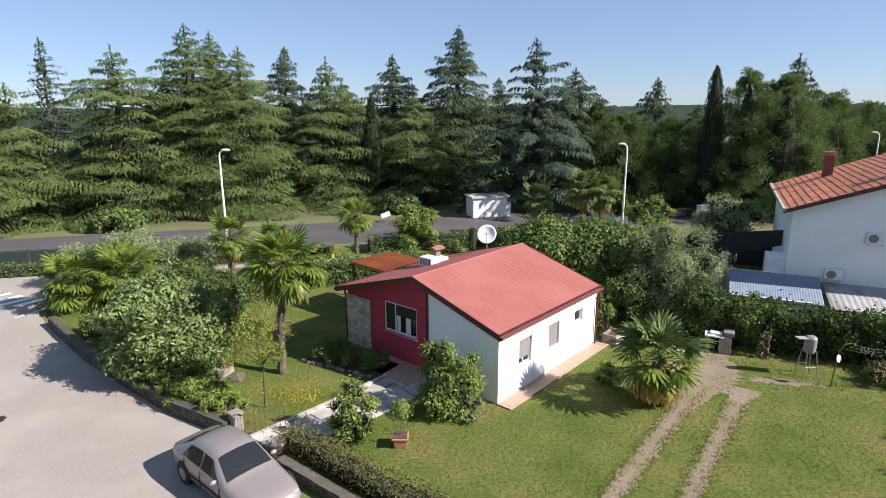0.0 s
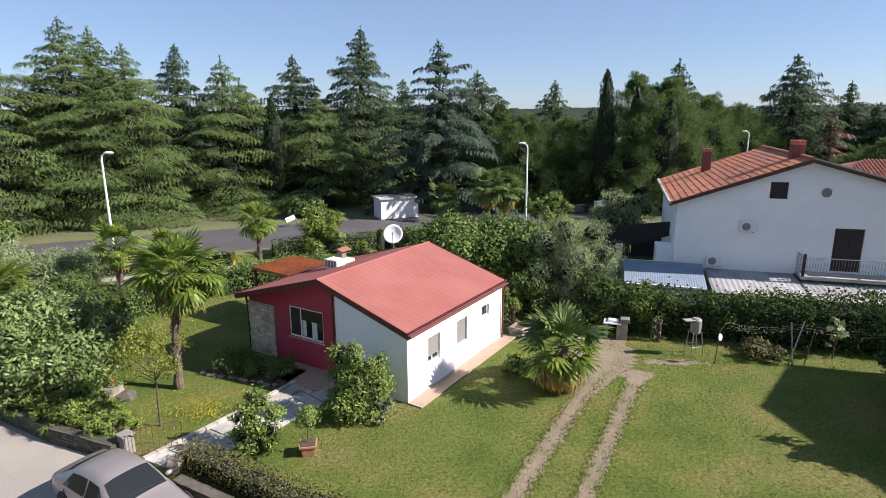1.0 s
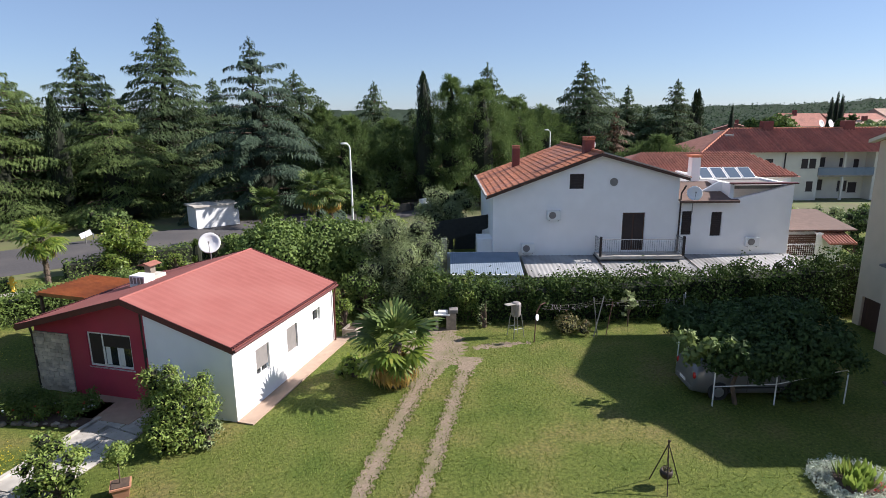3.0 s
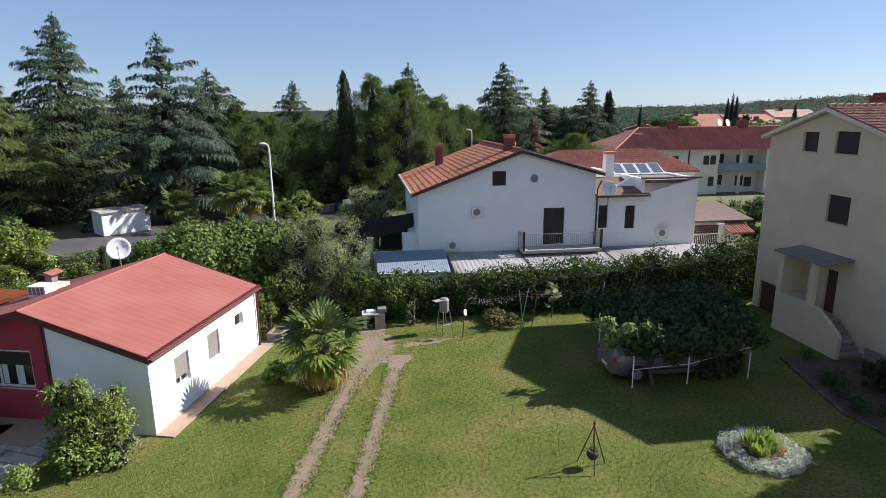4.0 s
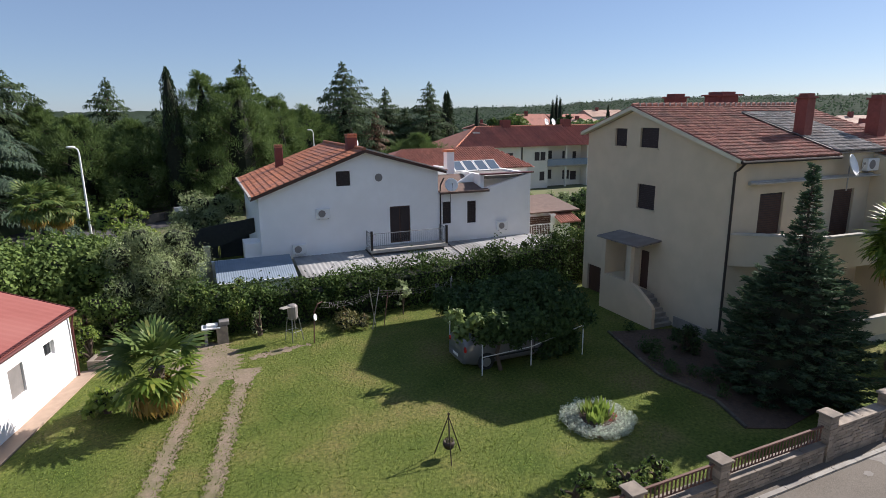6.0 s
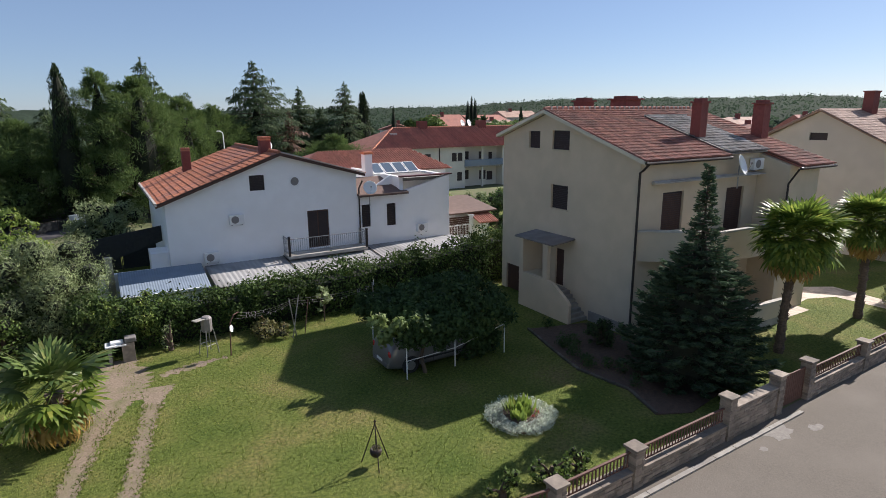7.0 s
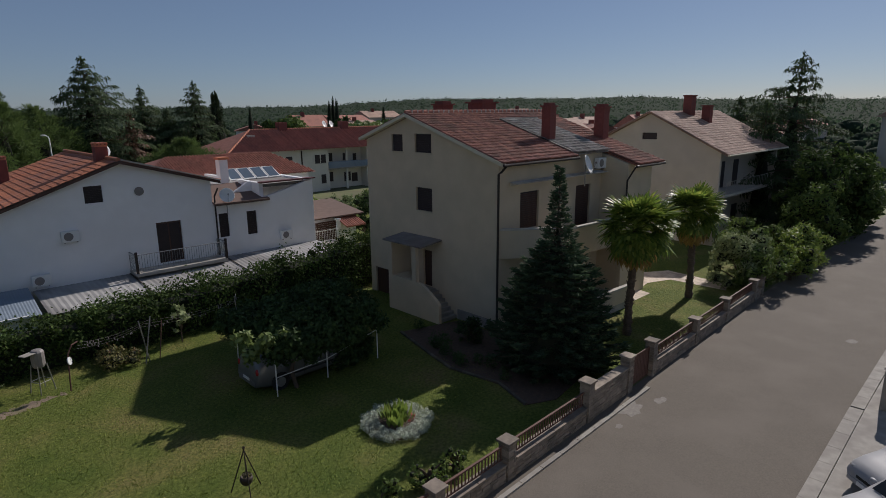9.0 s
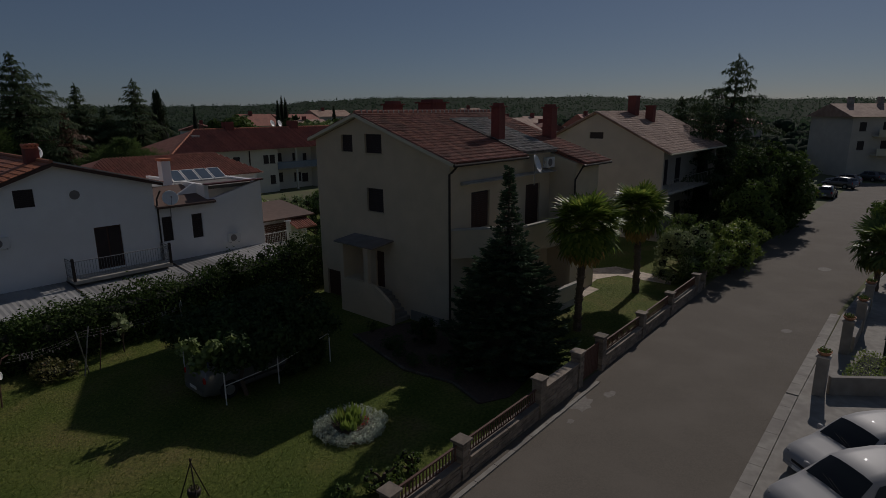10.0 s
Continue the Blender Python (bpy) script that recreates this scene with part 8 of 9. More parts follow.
# ---- things across the street ----
for i, (x, y, h) in enumerate(((22.75, -8.15, 1.5), (27.2, -10.5, 1.45), (30.2, -12.1, 1.45), (33.6, -13.7, 1.4))):
    t = thing("gate_pillar", at(x, y, 0, ST), "grey rendered gate pillar with a flower bowl", "pillar", "pillars across the street")
    part("body", MB().box(-0.19, -0.19, 0, 0.19, 0.19, h), M_CONC, t, bevel=0.02)
    part("cap", MB().box(-0.23, -0.23, h, 0.23, 0.23, h + 0.06), M_PAVE, t)
    p = part("bowl", MB().lathe([(0.12, h + 0.06), (0.2, h + 0.12), (0.25, h + 0.22), (0.22, h + 0.22), (0.16, h + 0.12)], 16), M_TERRA, t, "clay flower bowl")
    rng = np.random.RandomState(i)
    part("plant", leaf_balls(rng, [(0, 0, h + 0.24, 0.2)], 160, 0.1, 0.06, 0.5), L_HEDGE, p)
part_wall = [((22.9, -8.5), (23.6, -12.0)), ((27.4, -10.8), (29.9, -12.0)), ((30.5, -12.3), (33.3, -13.6))]
for a, b in part_wall:
    a, b = Vector(a), Vector(b)
    t = solo("garden_wall", MB().box(0, -0.1, 0, (b - a).length, 0.1, 0.7), M_CONC, "low rendered garden wall across the street", "wall", at(a.x, a.y, 0, math.degrees(math.atan2((b - a).y, (b - a).x))), bevel=0.01)
t = thing("rubbish_bin", at(26.6, -12.0, 0, ST), "dark green wheeled rubbish bin", "bin")
part("body", MB().prism([(-0.28, -0.3), (0.28, -0.3), (0.28, 0.3), (-0.28, 0.3)], 0.1, 1.0), M_GREENNET, t, bevel=0.03)
part("lid", MB().box(-0.31, -0.34, 1.0, 0.31, 0.34, 1.07), M_GREENNET, t, bevel=0.02)
for s in (-1, 1):
    part("wheel", MB().tube([(s * 0.3, 0.22, 0.1), (s * 0.25, 0.22, 0.1)], 0.1, 10), M_TYRE, t)
hedge("front_hedge", [(23.4, -9.6), (26.3, -11.2)], 0.9, 0.5, L_LIGHT, 350, "low rounded green border across the street", 200, 0.09, 0.05, 0.06)
hedge("front_hedge", [(26.9, -13.2), (30.5, -14.8)], 0.9, 0.6, L_LIGHT, 351, "low rounded green border across the street", 200, 0.09, 0.05, 0.06)
tree("street_tree", 39.5, -17.5, 5.8, 2.2, L_HEDGE, 352, "dark leafy tree across the street", z0=0.8, n=30, per_m2=60, ll=0.3, lw=0.15)

# paving in the tan house's garden
sheet("garden_paving", [(29.9, 1.75), (34.1, -0.26), (34.6, 0.4), (36.2, -0.1), (37.4, -1.4), (36.0, -4.4), (37.5, -4.6), (39.6, -1.3), (38.0, 1.2), (34.0, 3.0)], 0.008, M_PALESTONE, "pale stone paving round the porch", "paving")

# ---- garden things ----
def potted_tree():
    t = thing("potted_tree", at(-1.95, 16.35), "small ball-clipped tree in a square clay pot", "plant")
    pot = part("pot", MB().add([(-0.17, -0.17, 0), (0.17, -0.17, 0), (0.17, 0.17, 0), (-0.17, 0.17, 0), (-0.24, -0.24, 0.36), (0.24, -0.24, 0.36), (0.24, 0.24, 0.36), (-0.24, 0.24, 0.36)], [(3, 2, 1, 0), (0, 1, 5, 4), (1, 2, 6, 5), (2, 3, 7, 6), (3, 0, 4, 7), (4, 5, 6, 7)]), M_TERRA, t, "square clay pot", bevel=0.01)
    part("rim", MB().box(-0.26, -0.26, 0.33, 0.26, 0.26, 0.38), M_TERRA, pot)
    part("soil", MB().box(-0.22, -0.22, 0.37, 0.22, 0.22, 0.40), M_SOIL, pot)
    part("stem", MB().tube([(0, 0, 0.38), (0.01, 0, 1.0)], 0.022, 6), M_BARK, t)
    rng = np.random.RandomState(4)
    part("crown", leaf_balls(rng, [(0, 0, 1.25, 0.32), (0.06, 0.05, 1.32, 0.26)], 420, 0.085, 0.05), L_LAUREL, t)
    part("core", MB().ball((0, 0, 1.25), 0.22, 8, 6, 0.1), L_LAUREL, t)


potted_tree()


def flower_border():
    """Border with a stone edge before the porch."""
    t = thing("flower_border", at(-4.6, 22.6, 0, -30), "flower border with edging stones before the porch", "flower bed")
    part("soil", MB().prism([(-1.9, -0.55), (0.0, -0.75), (1.9, -0.7), (2.0, 0.9), (-1.7, 1.0)], 0, 0.06), M_SOIL, t)
    rng = random.Random(3)
    random.seed(5)
    for i in range(12):
        x = -1.8 + i * 0.3 + rng.uniform(-0.1, 0.1)
        s = rng.uniform(0.07, 0.14)
        part("edging_stone", MB().ball((x, -0.72 + rng.uniform(-0.1, 0.08), 0.04), (s * 1.4, s, s * 0.7), 7, 5, 0.2), M_STONE, t)
    nr = np.random.RandomState(6)
    part("planting", leaf_balls(nr, [(nr.uniform(-1.7, 1.7), nr.uniform(-0.6, 0.8), nr.uniform(0.15, 0.60), nr.uniform(0.15, 0.32)) for _ in range(46)], 170, 0.13, 0.05), L_HEDGE, t)["kind"] = "stuff"
    part("red_flowers", leaf_balls(nr, [(nr.uniform(-1.6, 1.6), nr.uniform(-0.7, 0.2), nr.uniform(0.3, 0.55), 0.04) for _ in range(10)], 260, 0.05, 0.04), L_REDFLOWER, t)["kind"] = "stuff"
    part("white_flowers", leaf_balls(nr, [(nr.uniform(-1.6, 1.8), nr.uniform(-0.7, 0.4), nr.uniform(0.3, 0.55), 0.05) for _ in range(12)], 260, 0.05, 0.04), L_WHITEFLOWER, t)["kind"] = "stuff"


flower_border()


def stump():
    t = thing("tree_stump", at(-9.4, 21.25), "weathered stump planter with flowers on stones", "planter")
    random.seed(12)
    part("stump", MB().lathe([(0.55, 0), (0.46, 0.1), (0.38, 0.3), (0.42, 0.52), (0.30, 0.5)], 11), M_STONE, t)
    part("stone", MB().ball((0.45, -0.15, 0.1), (0.45, 0.35, 0.22), 8, 6, 0.15), M_SHADESTONE, t)
    part("stone", MB().ball((-0.4, -0.25, 0.1), (0.35, 0.3, 0.2), 8, 6, 0.15), M_SHADESTONE, t)
    nr = np.random.RandomState(2)
    part("plant", leaf_balls(nr, [(0, 0, 0.62, 0.26), (0.2, 0.1, 0.6, 0.2)], 150, 0.12, 0.07), L_HEDGE, t)
    part("flowers", leaf_balls(nr, [(0.1, -0.1, 0.75, 0.1), (-0.15, 0.1, 0.72, 0.08)], 260, 0.05, 0.04), L_REDFLOWER, t)["kind"] = "stuff"


stump()


def trough(x, y, ang):
    t = thing("stone_trough", at(x, y, 0, ang), "square stone trough beside the house", "trough")
    mb = MB()
    mb.box(-0.5, -0.35, 0, 0.5, 0.35, 0.08)
    for a, b, c, d in ((-0.5, -0.35, 0.5, -0.27), (-0.5, 0.27, 0.5, 0.35), (-0.5, -0.27, -0.42, 0.27), (0.42, -0.27, 0.5, 0.27)):
        mb.box(a, b, 0.08, c, d, 0.42)
    part("basin", mb, M_STONE, t)
    part("soil", MB().box(-0.42, -0.27, 0.08, 0.42, 0.27, 0.30), M_SOIL, t)


trough(7.35, 25.0, RED)


def barbecue():
    t = thing("garden_sink", at(11.75, 23.65, 0, ST) @ Matrix.Scale(0.86, 4), "grey stone barbecue stand with a white top", "barbecue")
    part("body", MB().box(-0.15, -0.3, 0, 0.40, 0.3, 0.95), M_STONE, t, bevel=0.01)
    part("leg", MB().box(-0.75, -0.28, 0, -0.60, 0.28, 0.85), M_CONC, t)
    part("top", MB().box(-0.85, -0.36, 0.85, 0.05, 0.36, 0.93), M_WPAINT, t, bevel=0.015)
    part("basin", MB().box(-0.62, -0.2, 0.93, -0.05, 0.2, 1.05), M_PVC, t, bevel=0.03)
    part("hood", MB().box(0.0, -0.28, 0.97, 0.5, 0.28, 1.18), M_SHUTGREY, t, bevel=0.03)


barbecue()


def covered_stand():
    """A covered thing on thin legs before the hedge."""
    t = thing("covered_stand", at(14.05, 21.3), "grey covered box on four thin iron legs", "stand")
    part("cover", MB().lathe([(0.19, 1.0), (0.22, 1.1), (0.23, 1.6), (0.17, 1.68), (0.02, 1.70)], 12), M_SHUTGREY, t, bevel=0.02)
    part("hood", MB().box(-0.58, -0.16, 1.60, 0.0, 0.16, 1.64), M_CONC, t, bevel=0.02)
    for x, y in ((-0.22, -0.22), (0.22, -0.22), (0.22, 0.22), (-0.22, 0.22)):
        part("leg", MB().tube([(x * 1.3, y * 1.3, 0), (x * 0.8, y * 0.8, 1.1)], 0.02, 6), M_METAL, t)
    part("brace", MB().tube([(-0.25, -0.25, 0.45), (0.25, -0.25, 0.45), (0.25, 0.25, 0.45), (-0.25, 0.25, 0.45), (-0.25, -0.25, 0.45)], 0.012, 5), M_METAL, t)


covered_stand()


def washing_line():
    t = thing("washing_line", at(0, 0), "thin iron washing line posts with sagging wires and pegs", "washing line")
    A, B, C = Vector((14.4, 20.3, 0)), Vector((17.35, 19.55, 0)), Vector((21.3, 18.0, 0))
    p = part("post", MB().tube([A, A + Vector((0.1, 0, 1.45)), A + Vector((0.3, 0, 1.75)), A + Vector((0.55, 0, 1.8))], 0.028, 7), M_RUST, t)
    part("disc", MB().lathe([(0.001, 0), (0.15, 0.0), (0.15, 0.03), (0.001, 0.04)], 16), M_WPAINT, p, "white round plate", m=Matrix.Translation(A + Vector((0.08, -0.05, 1.2))) @ pose(0, 0, 0, 80, 0, 30))
    for e in ((-0.15, 0.0, 0.35), (0.15, 0.1, -0.25)):
        part("post", MB().tube([B + Vector((e[0], e[1], 0)), B + Vector((e[2], 0, 1.95))], 0.025, 6), M_METAL, t)
    part("post", MB().tube([B + Vector((0.5, -0.1, 0)), B + Vector((1.0, 0.1, 1.55))], 0.02, 6), M_RUST, t)
    part("post", MB().tube([C, C + Vector((-0.1, 0.1, 1.9))], 0.028, 6), M_METAL, t)
    part("cross_bar", MB().tube([C + Vector((-0.45, -0.3, 1.9)), C + Vector((0.35, 0.4, 1.85))], 0.02, 6), M_METAL, t)
    rng = random.Random(4)
    for k in range(3):
        o = Vector((0, 0.16 * (k - 1), -0.16 * k))
        for p, q in ((A + Vector((0.5, 0, 1.8)), B + Vector((0, 0, 1.9))), (B + Vector((0, 0, 1.9)), C + Vector((0, 0, 1.88)))):
            p, q = p + o, q + o
            pts = [p.lerp(q, i / 6) - Vector((0, 0, 0.16 * math.sin(math.pi * i / 6))) for i in range(7)]
            w = part("wire", MB().tube(pts, 0.0035, 4), M_SHUTGREY, t)
            for _ in range(5):
                i = rng.uniform(0.05, 0.95)
                c = p.lerp(q, i) - Vector((0, 0, 0.16 * math.sin(math.pi * i) + 0.05))
                part("peg", MB().box(c.x - 0.012, c.y - 0.02, c.z - 0.03, c.x + 0.012, c.y + 0.02, c.z + 0.03), M_SHUTGREY, w)


washing_line()


def kettle_tripod():
    t = thing("kettle_tripod", at(11.62, 10.0, 0, 20), "iron tripod with a hanging kettle on the lawn", "tripod")
    for a in (90, 210, 330):
        d = unit(a) * 0.46
        part("leg", MB().tube([(d.x, d.y, 0), (-d.x * 0.08, -d.y * 0.08, 1.42)], 0.016, 6), M_IRON, t)
    part("chain", MB().tube([(0, 0, 1.3), (0, 0, 0.62)], 0.008, 5), M_IRON, t)
    k = part("kettle", MB().lathe([(0.02, 0.26), (0.10, 0.27), (0.16, 0.34), (0.18, 0.44), (0.16, 0.52), (0.13, 0.52), (0.12, 0.46)], 16), M_IRON, t, "dark iron kettle", round_=True)
    part("handle", MB().tube([(-0.16, 0, 0.5), (-0.1, 0, 0.62), (0.1, 0, 0.62), (0.16, 0, 0.5)], 0.008, 5), M_IRON, k)
    nr = np.random.RandomState(3)
    part("plant", leaf_balls(nr, [(0, 0, 0.53, 0.13)], 300, 0.06, 0.04, 0.6), L_DRYHEDGE, k)


kettle_tripod()


def round_bed():
    t = thing("round_flower_bed", at(16.3, 7.6), "round flower bed with a ring of silver leaves", "flower bed")
    nr = np.random.RandomState(7)
    part("soil", MB().lathe([(1.05, 0.0), (0.95, 0.06), (0.5, 0.12)], 24), M_SOIL, t)
    ring = []
    for i in range(150):
        a = i * 2 * math.pi / 150 + nr.uniform(-0.05, 0.05)
        r = (0.72, 0.92, 1.10)[i % 3] + nr.uniform(-0.07, 0.07)
        ring.append((r * math.cos(a), r * math.sin(a), nr.uniform(0.06, 0.15), nr.uniform(0.09, 0.15)))
    part("silver_border", leaf_balls(nr, ring, 420, 0.075, 0.026), L_SILVERLEAF, t, "pale silver-leaved border plants")["kind"] = "stuff"
    part("red_flowers", leaf_balls(nr, [(nr.uniform(-0.5, 0.5), nr.uniform(-0.75, 0.1), 0.22, 0.06) for _ in range(5)], 260, 0.05, 0.04), L_REDFLOWER, t)["kind"] = "stuff"
    C, A, X = [], [], []
    for i in range(80):
        a, r = nr.uniform(0, 6.28), nr.uniform(0.0, 0.5)
        d = np.array([math.cos(a), math.sin(a), 0])
        h = nr.uniform(0.25, 0.55)
        C.append(d * (r + 0.08) + np.array([0, 0, 0.12 + h * 0.6]))
        A.append(d * nr.uniform(0.1, 0.5) + np.array([0, 0, 1]))
        X.append(np.array([-d[1], d[0], nr.uniform(-0.2, 0.2)]))
    part("tall_leaves", cards(np.array(C), np.array(A), np.array(X), nr.uniform(0.4, 0.65, 80), nr.uniform(0.12, 0.2, 80), 0.15), L_LIGHT, t, "upright broad green leaves")["kind"] = "stuff"


round_bed()


def house_bed():
    """Dark planted bed between the lawn and the tan house."""
    t = thing("planted_bed", at(22.0, 6.5), "dark soil bed with low plants beside the tan house", "flower bed")
    edge = [(1.9, 4.4), (-0.1, 2.1), (-1.15, 0.8), (-1.8, -1.4), (-3.1, -2.7)]
    back = [(-2.3, -3.7), (0.8, -4.6), (2.6, -2.0), (3.3, 0.2), (4.3, 2.2)]
    part("soil", MB().prism(edge + back, 0.0, 0.03), M_SOIL, t)
    for a, b in zip(edge, edge[1:]):
        a, b = Vector(a), Vector(b)
        n = int((b - a).length / 0.5)
        w = Vector((-(b - a).y, (b - a).x)).normalized() * 0.10
        for i in range(n):
            p, q = a.lerp(b, (i + 0.04) / n), a.lerp(b, (i + 0.96) / n)
            part("edging_stone", MB().prism([tuple(p), tuple(q), tuple(q + w), tuple(p + w)], 0.0, 0.09), M_SHADESTONE, t)
    nr = np.random.RandomState(44)
    for i in range(11):
        k = nr.uniform(0, 3.9)
        a, b = Vector(edge[int(k)]), Vector(edge[int(k) + 1])
        c = a.lerp(b, k % 1.0) + Vector((0.8, -0.1)) + Vector(nr.uniform(-0.3, 0.4, 2))
        h = nr.uniform(0.15, 0.35)
        part("plant", leaf_balls(nr, [(c.x + 0.1, c.y + 0.05, h, h * 0.95)], 220, 0.12, 0.05), L_VINE, t)


house_bed()


def vine_pergola():
    t = thing("vine_pergola", at(16.58, 12.55, 0, -24.5), "white pipe pergola grown over by a dark vine", "pergola")
    posts = [(0, 0), (2.22, 0), (4.75, 0), (0.2, 3.4), (2.4, 3.4), (4.8, 3.4)]
    for x, y in posts:
        part("post", MB().tube([(x, y, 0), (x, y, 1.95 if y else 1.45)], 0.025, 7), M_WPAINT, t, "white pipe post")
    part("beam", MB().tube([(0.0, 0, 0.75), (2.22, 0, 0.8), (4.75, 0, 1.3)], 0.018, 6), M_WPAINT, t)
    for y in (0.0, 3.4):
        part("beam", MB().tube([(-0.3, y, 1.95), (5.0, y, 1.95)], 0.02, 6), M_IRON, t)
    part("stem", MB().tube([(0.9, 0.15, 0), (0.75, 0.2, 0.7), (1.0, 0.3, 1.3), (0.8, 0.6, 2.0)], [0.09, 0.075, 0.06, 0.04], 7), M_BARK, t)
    part("stem", MB().tube([(3.3, 0.3, 0), (3.2, 0.3, 0.8), (3.5, 0.5, 2.0)], [0.08, 0.06, 0.04], 7), M_BARK, t)
    nr = np.random.RandomState(15)
    balls = []
    for i in range(120):
        x, y = nr.uniform(0.0, 4.9), nr.uniform(-0.4, 4.2)
        hump = 0.75 * math.exp(-((x - 3.8) / 1.8) ** 2 - ((y - 2.2) / 1.8) ** 2)
        balls.append((x, y, 1.95 + hump + nr.uniform(-0.3, 0.2), nr.uniform(0.3, 0.5)))
    part("foliage", leaf_balls(nr, balls, 110, 0.17, 0.13), L_VINE, t, "broad dark vine leaves")
    skirt = [(nr.uniform(0.7, 4.6), nr.uniform(-0.35, 0.3), nr.uniform(1.25, 2.0), nr.uniform(0.22, 0.4)) for i in range(26)]
    skirt += [(nr.uniform(2.5, 4.5), nr.uniform(0.1, 0.5), nr.uniform(0.25, 0.85), nr.uniform(0.22, 0.36)) for i in range(16)]
    part("foliage", leaf_balls(nr, skirt, 100, 0.17, 0.12), L_VINE, t, "dark trailing vine leaves")
    # front leaves take a paler green to stand for the sun they catch
    front = [(nr.uniform(-0.85, 0.85), nr.uniform(-0.2, 0.8), nr.uniform(1.7, 2.35), nr.uniform(0.18, 0.32)) for i in range(16)]
    part("foliage", leaf_balls(nr, front, 60, 0.24, 0.19), L_FIG, t, "large front corner leaves, paler for the sun on them")


vine_pergola()
solo("garden_chair", MB().box(-0.25, -0.25, 0.38, 0.25, 0.25, 0.43).box(-0.25, 0.21, 0.43, 0.25, 0.25, 0.85).box(-0.25, -0.25, 0, -0.2, -0.2, 0.38).box(0.2, -0.25, 0, 0.25, -0.2, 0.38).box(-0.25, 0.2, 0, -0.2, 0.25, 0.38).box(0.2, 0.2, 0, 0.25, 0.25, 0.38), M_PVC, "white plastic chair on the porch", "chair", Matrix.Translation(Vector((*(Vector((25.51, 6.54)) + SF * 6.0 - SK * 1.7), 0.35))) @ pose(0, 0, 0, 0, 0, 20), bevel=0.01)

# flowers scattered over the lawn
def meadow_flowers():
    nr = np.random.RandomState(21)
    C = []
    for cx, cy, s, n in ((-6.3, 20.0, 0.55, 420), (-5.6, 19.6, 0.5, 420), (-7.9, 19.9, 0.6, 160), (-9.4, 30.5, 1.8, 260), (-10.0, 25.5, 1.6, 260)):
        C.append(np.stack([nr.normal(cx, s, n), nr.normal(cy, s, n), nr.uniform(0.03, 0.09, n)], 1))
    C = np.concatenate(C)
    n = len(C)
    ob = part("yellow_flowers", cards(C, rand_dirs(nr, n), rand_dirs(nr, n), np.full(n, 0.036), np.full(n, 0.036)), L_FLOWER, None)
    tagged(ob, "small yellow flowers in the lawn", "flowers", kind="stuff")


meadow_flowers()


def grass_tufts():
    """Loose blades that roughen the mown lawn."""
    nr = np.random.RandomState(22)
    n = 75000
    x, y = nr.uniform(-12, 22, n), nr.uniform(5.5, 32, n)
    keep = (x * 0.66 + y * 0.75 > 7.6) & (y > 10.9 - 0.5 * x + 0.2)
    u = (x - 1.4) * RU.x + (y - 19.0) * RU.y
    v = (x - 1.4) * RV.x + (y - 19.0) * RV.y
    keep &= ~((u > -0.3) & (u < 8.0) & (v > -0.8) & (v < 9.0))
    keep &= (x > -4.0) | (y > 22.5) | (x < -9.5)
    for a, b, w in (((1.2, 10.4), (7.75, 18.45), 0.30), ((3.4, 9.9), (8.3, 16.6), 0.28), ((8.3, 16.6), (11.0, 20.2), 0.32), ((7.75, 18.45), (10.5, 22.5), 0.8)):
        a, b = np.array(a), np.array(b)
        d = (b - a) / np.linalg.norm(b - a)
        s = (x - a[0]) * d[0] + (y - a[1]) * d[1]
        o = np.abs(-(x - a[0]) * d[1] + (y - a[1]) * d[0])
        keep &= ~((s > 0) & (s < np.linalg.norm(b - a)) & (o < w * nr.uniform(0.45, 1.05, n)))
    x, y = x[keep], y[keep]
    # fringe along the wheel tracks
    for pts, hw in (([(1.2, 10.4), (3.75, 13.35), (7.75, 18.45), (9.0, 20.0)], 0.30), ([(3.4, 9.9), (5.9, 13.35), (8.3, 16.6), (10.2, 19.1)], 0.27)):
        for a, b in zip(pts, pts[1:]):
            a, b = np.array(a), np.array(b)
            m = int(np.linalg.norm(b - a) * 240)
            s, o = nr.uniform(0, 1, m), nr.choice([-1, 1], m) * (hw + nr.normal(-0.02, 0.11, m))
            d = (b - a) / np.linalg.norm(b - a)
            x = np.concatenate([x, a[0] + (b - a)[0] * s - d[1] * o])
            y = np.concatenate([y, a[1] + (b - a)[1] * s + d[0] * o])
    n = len(x)
    c = np.stack([x, y, np.full(n, 0.025)], 1)
    a = rand_dirs(nr, n, 0.9)
    ob = part("grass_blades", cards(c, a, rand_dirs(nr, n), nr.uniform(0.05, 0.11, n), nr.uniform(0.015, 0.03, n)), L_GRASS, None)
    tagged(ob, "short uneven blades of mown grass", "grass", kind="stuff")


grass_tufts()


# ---- houses farther off ----
def far_window(parent, x, z, w, h, y=-0.02, label=""):
    p = part("window", MB().box(x, y, z, x + w, y + 0.06, z + h), M_DARK, parent)
    part("sill", MB().box(x - 0.05, y - 0.04, z - 0.07, x + w + 0.05, y + 0.02, z - 0.004), M_CONC, p)
    return p


